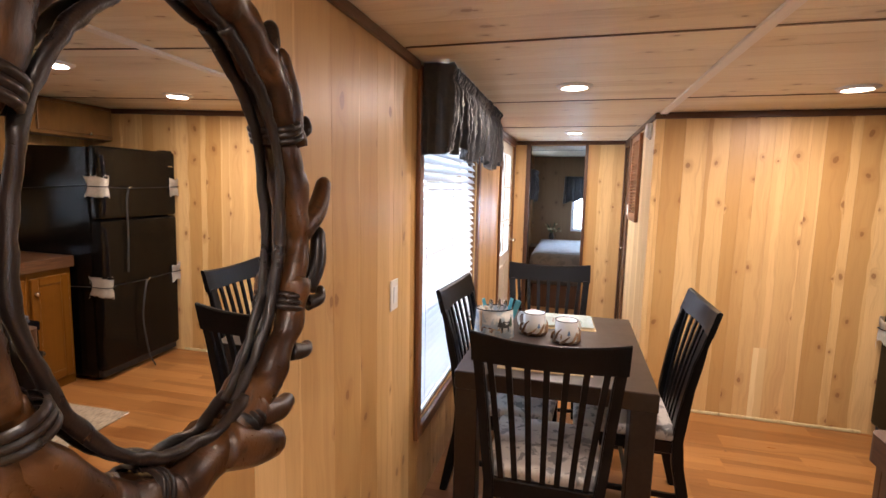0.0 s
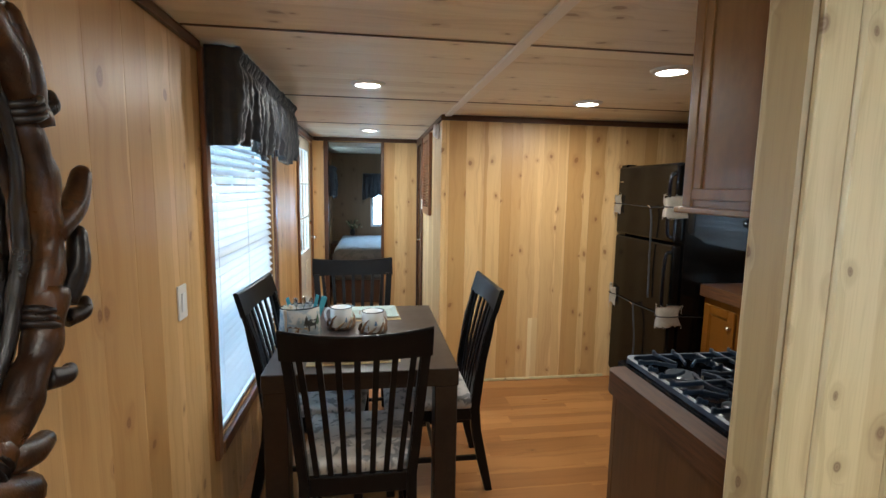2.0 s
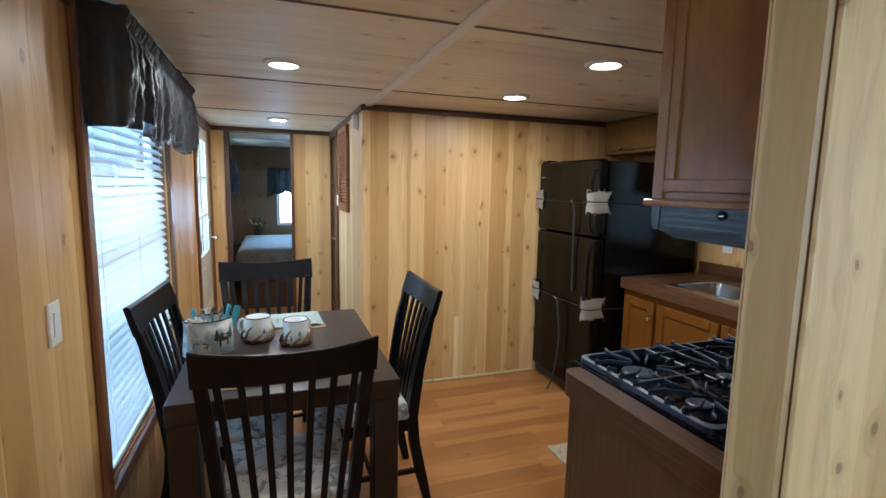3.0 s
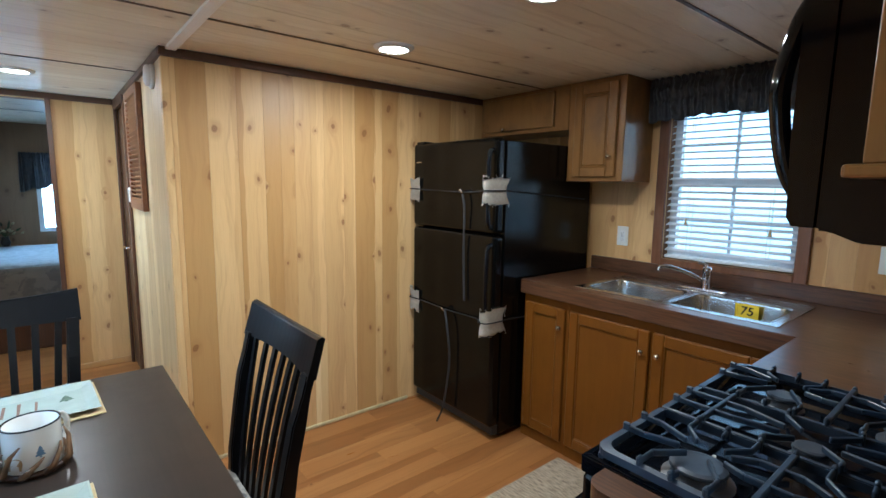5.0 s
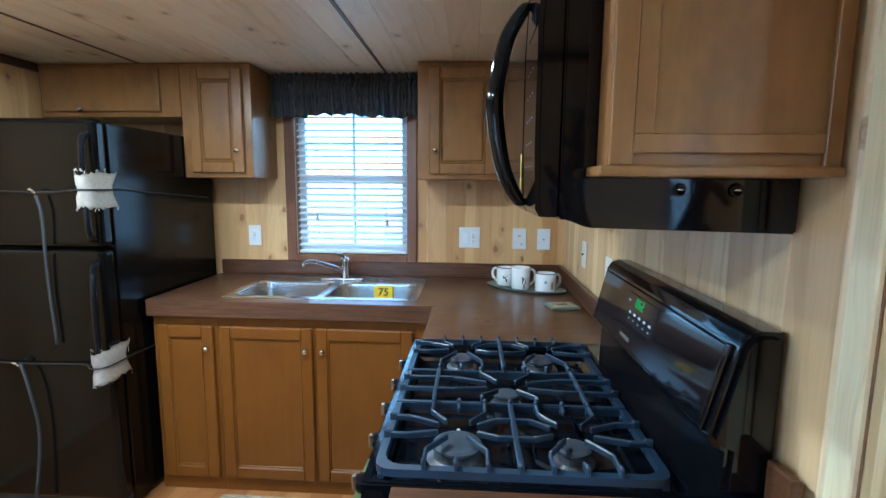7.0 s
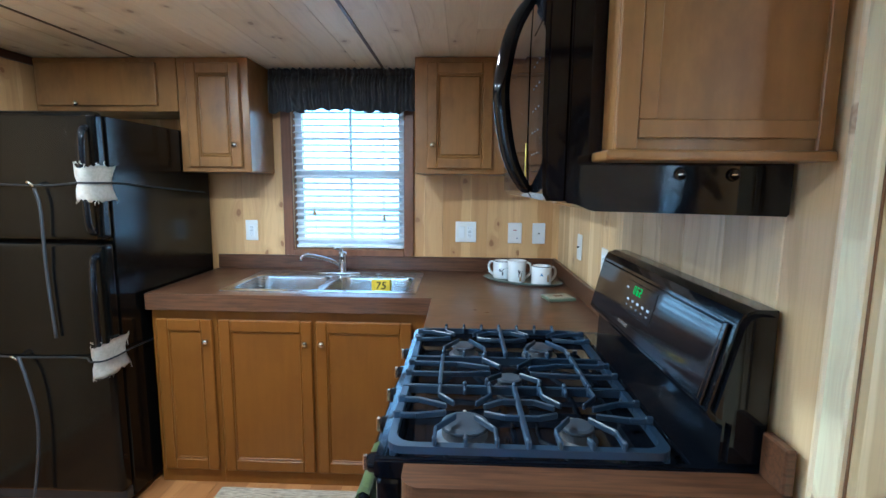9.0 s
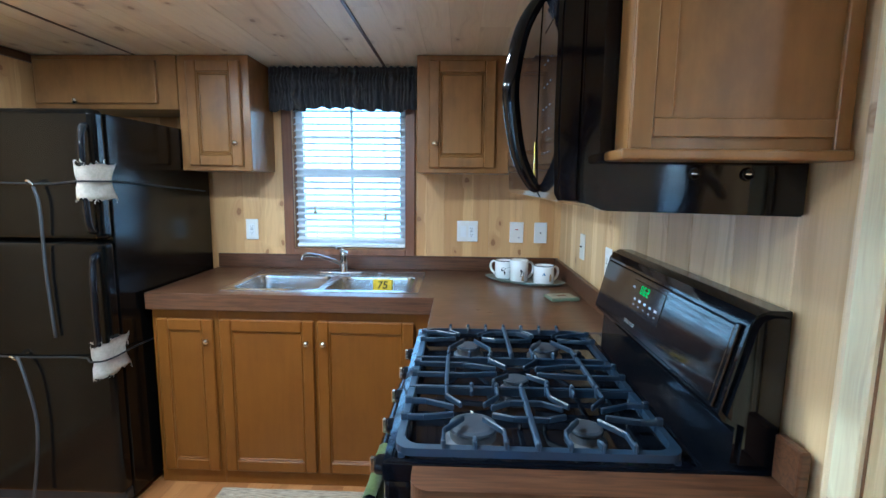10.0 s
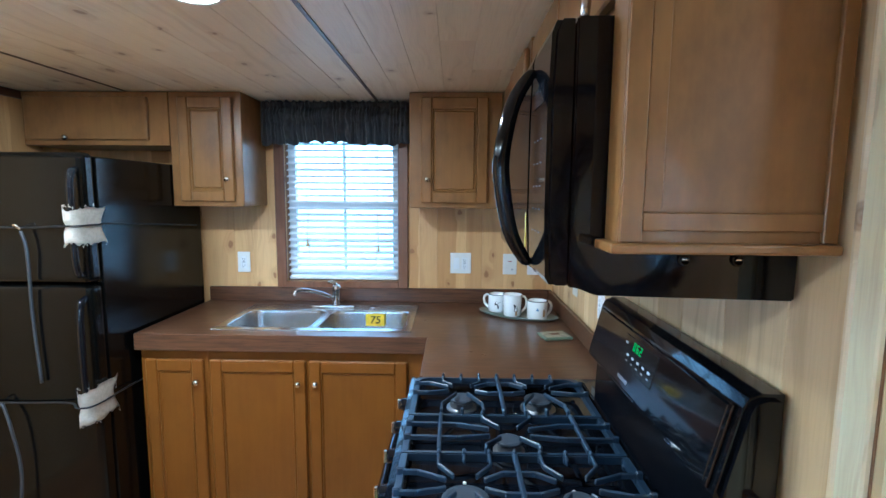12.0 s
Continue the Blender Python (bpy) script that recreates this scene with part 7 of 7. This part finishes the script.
def board_mesh(mat, w, h, name="plank", groove=0.0016):
    groove = groove if groove < 0.001 else 0.0058 if mat is PINE_PALE else 0.0022 if mat is PINE_WASH else 0.0007
    key = (mat.name, w, h)
    if key not in board_meshes:
        bm = bmesh.new()
        a, g = w / 2 - (0.0024 if mat is PINE_PALE else 0.0002), groove
        prof = [(-a, 0.008), (-a, g), (-a + g, 0.0), (a - g, 0.0), (a, g), (a, 0.008)]
        lo = [bm.verts.new((x, y, 0)) for x, y in prof]
        hi = [bm.verts.new((x, y, h)) for x, y in prof]
        for i in range(5):
            bm.faces.new((lo[i], lo[i + 1], hi[i + 1], hi[i]))
        bm.faces.new(lo[::-1])
        bm.faces.new(hi)
        bmesh.ops.recalc_face_normals(bm, faces=bm.faces)
        board_meshes[key] = mesh_of(bm, name, mat)
    return board_meshes[key]


def lay_board(owner, mat, m, w, h):
    ob = new("plank", board_mesh(mat, w, h))
    ob.parent = owner
    ob.matrix_basis = m


for owner, mat, m, w, h in PLANKS:
    if owner is wall_n and abs(m.translation.x - 1.891) < 0.01:
        # this board is pieced: a short pale length below a butt joint
        lay_board(owner, PINE_SAP, m, w, 0.499)
        lay_board(owner, mat, m @ Matrix.Translation((0, 0, 0.5)), w, h - 0.5)
        continue
    lay_board(owner, mat, m, w, h)

# floor planks run across the room, in staggered rows
rng = random.Random(21)
PW, PL = 0.15, 0.72
rest = bmesh.new()
row = 0
y = YBACK
while y < YEND:
    off = rng.uniform(0, PL)
    x = -off
    while x < XR:
        a, b = max(x, 0.0), min(x + PL, XR)
        if b - a > 0.03 and not (a > XC and y > YW + 0.05):
            if y < -0.2 or y > 6.1:
                box(rest, a, b, y, y + PW, -0.008, -0.0005)
                x += PL
                continue
            ob = new("plank", board_mesh(FLOOR, PW, round(b - a, 2), groove=0.0006))
            ob.parent = floor
            ob.matrix_basis = Matrix.Translation((a, y + PW / 2, -0.0005)) @ Matrix(((0, 0, 1, 0), (-1, 0, 0, 0), (0, -1, 0, 0), (0, 0, 0, 1)))
        x += PL
    y += PW
ob = new("far_planks", mesh_of(rest, "far_planks", pine("far_floor_planks", (0.45, 0.23, 0.078), (0.345, 0.16, 0.048), (0.20, 0.078, 0.022), island=True, flat=True, knots=0.06, rough=0.34)))
ob.parent = floor
tagged(ob, kind="stuff")
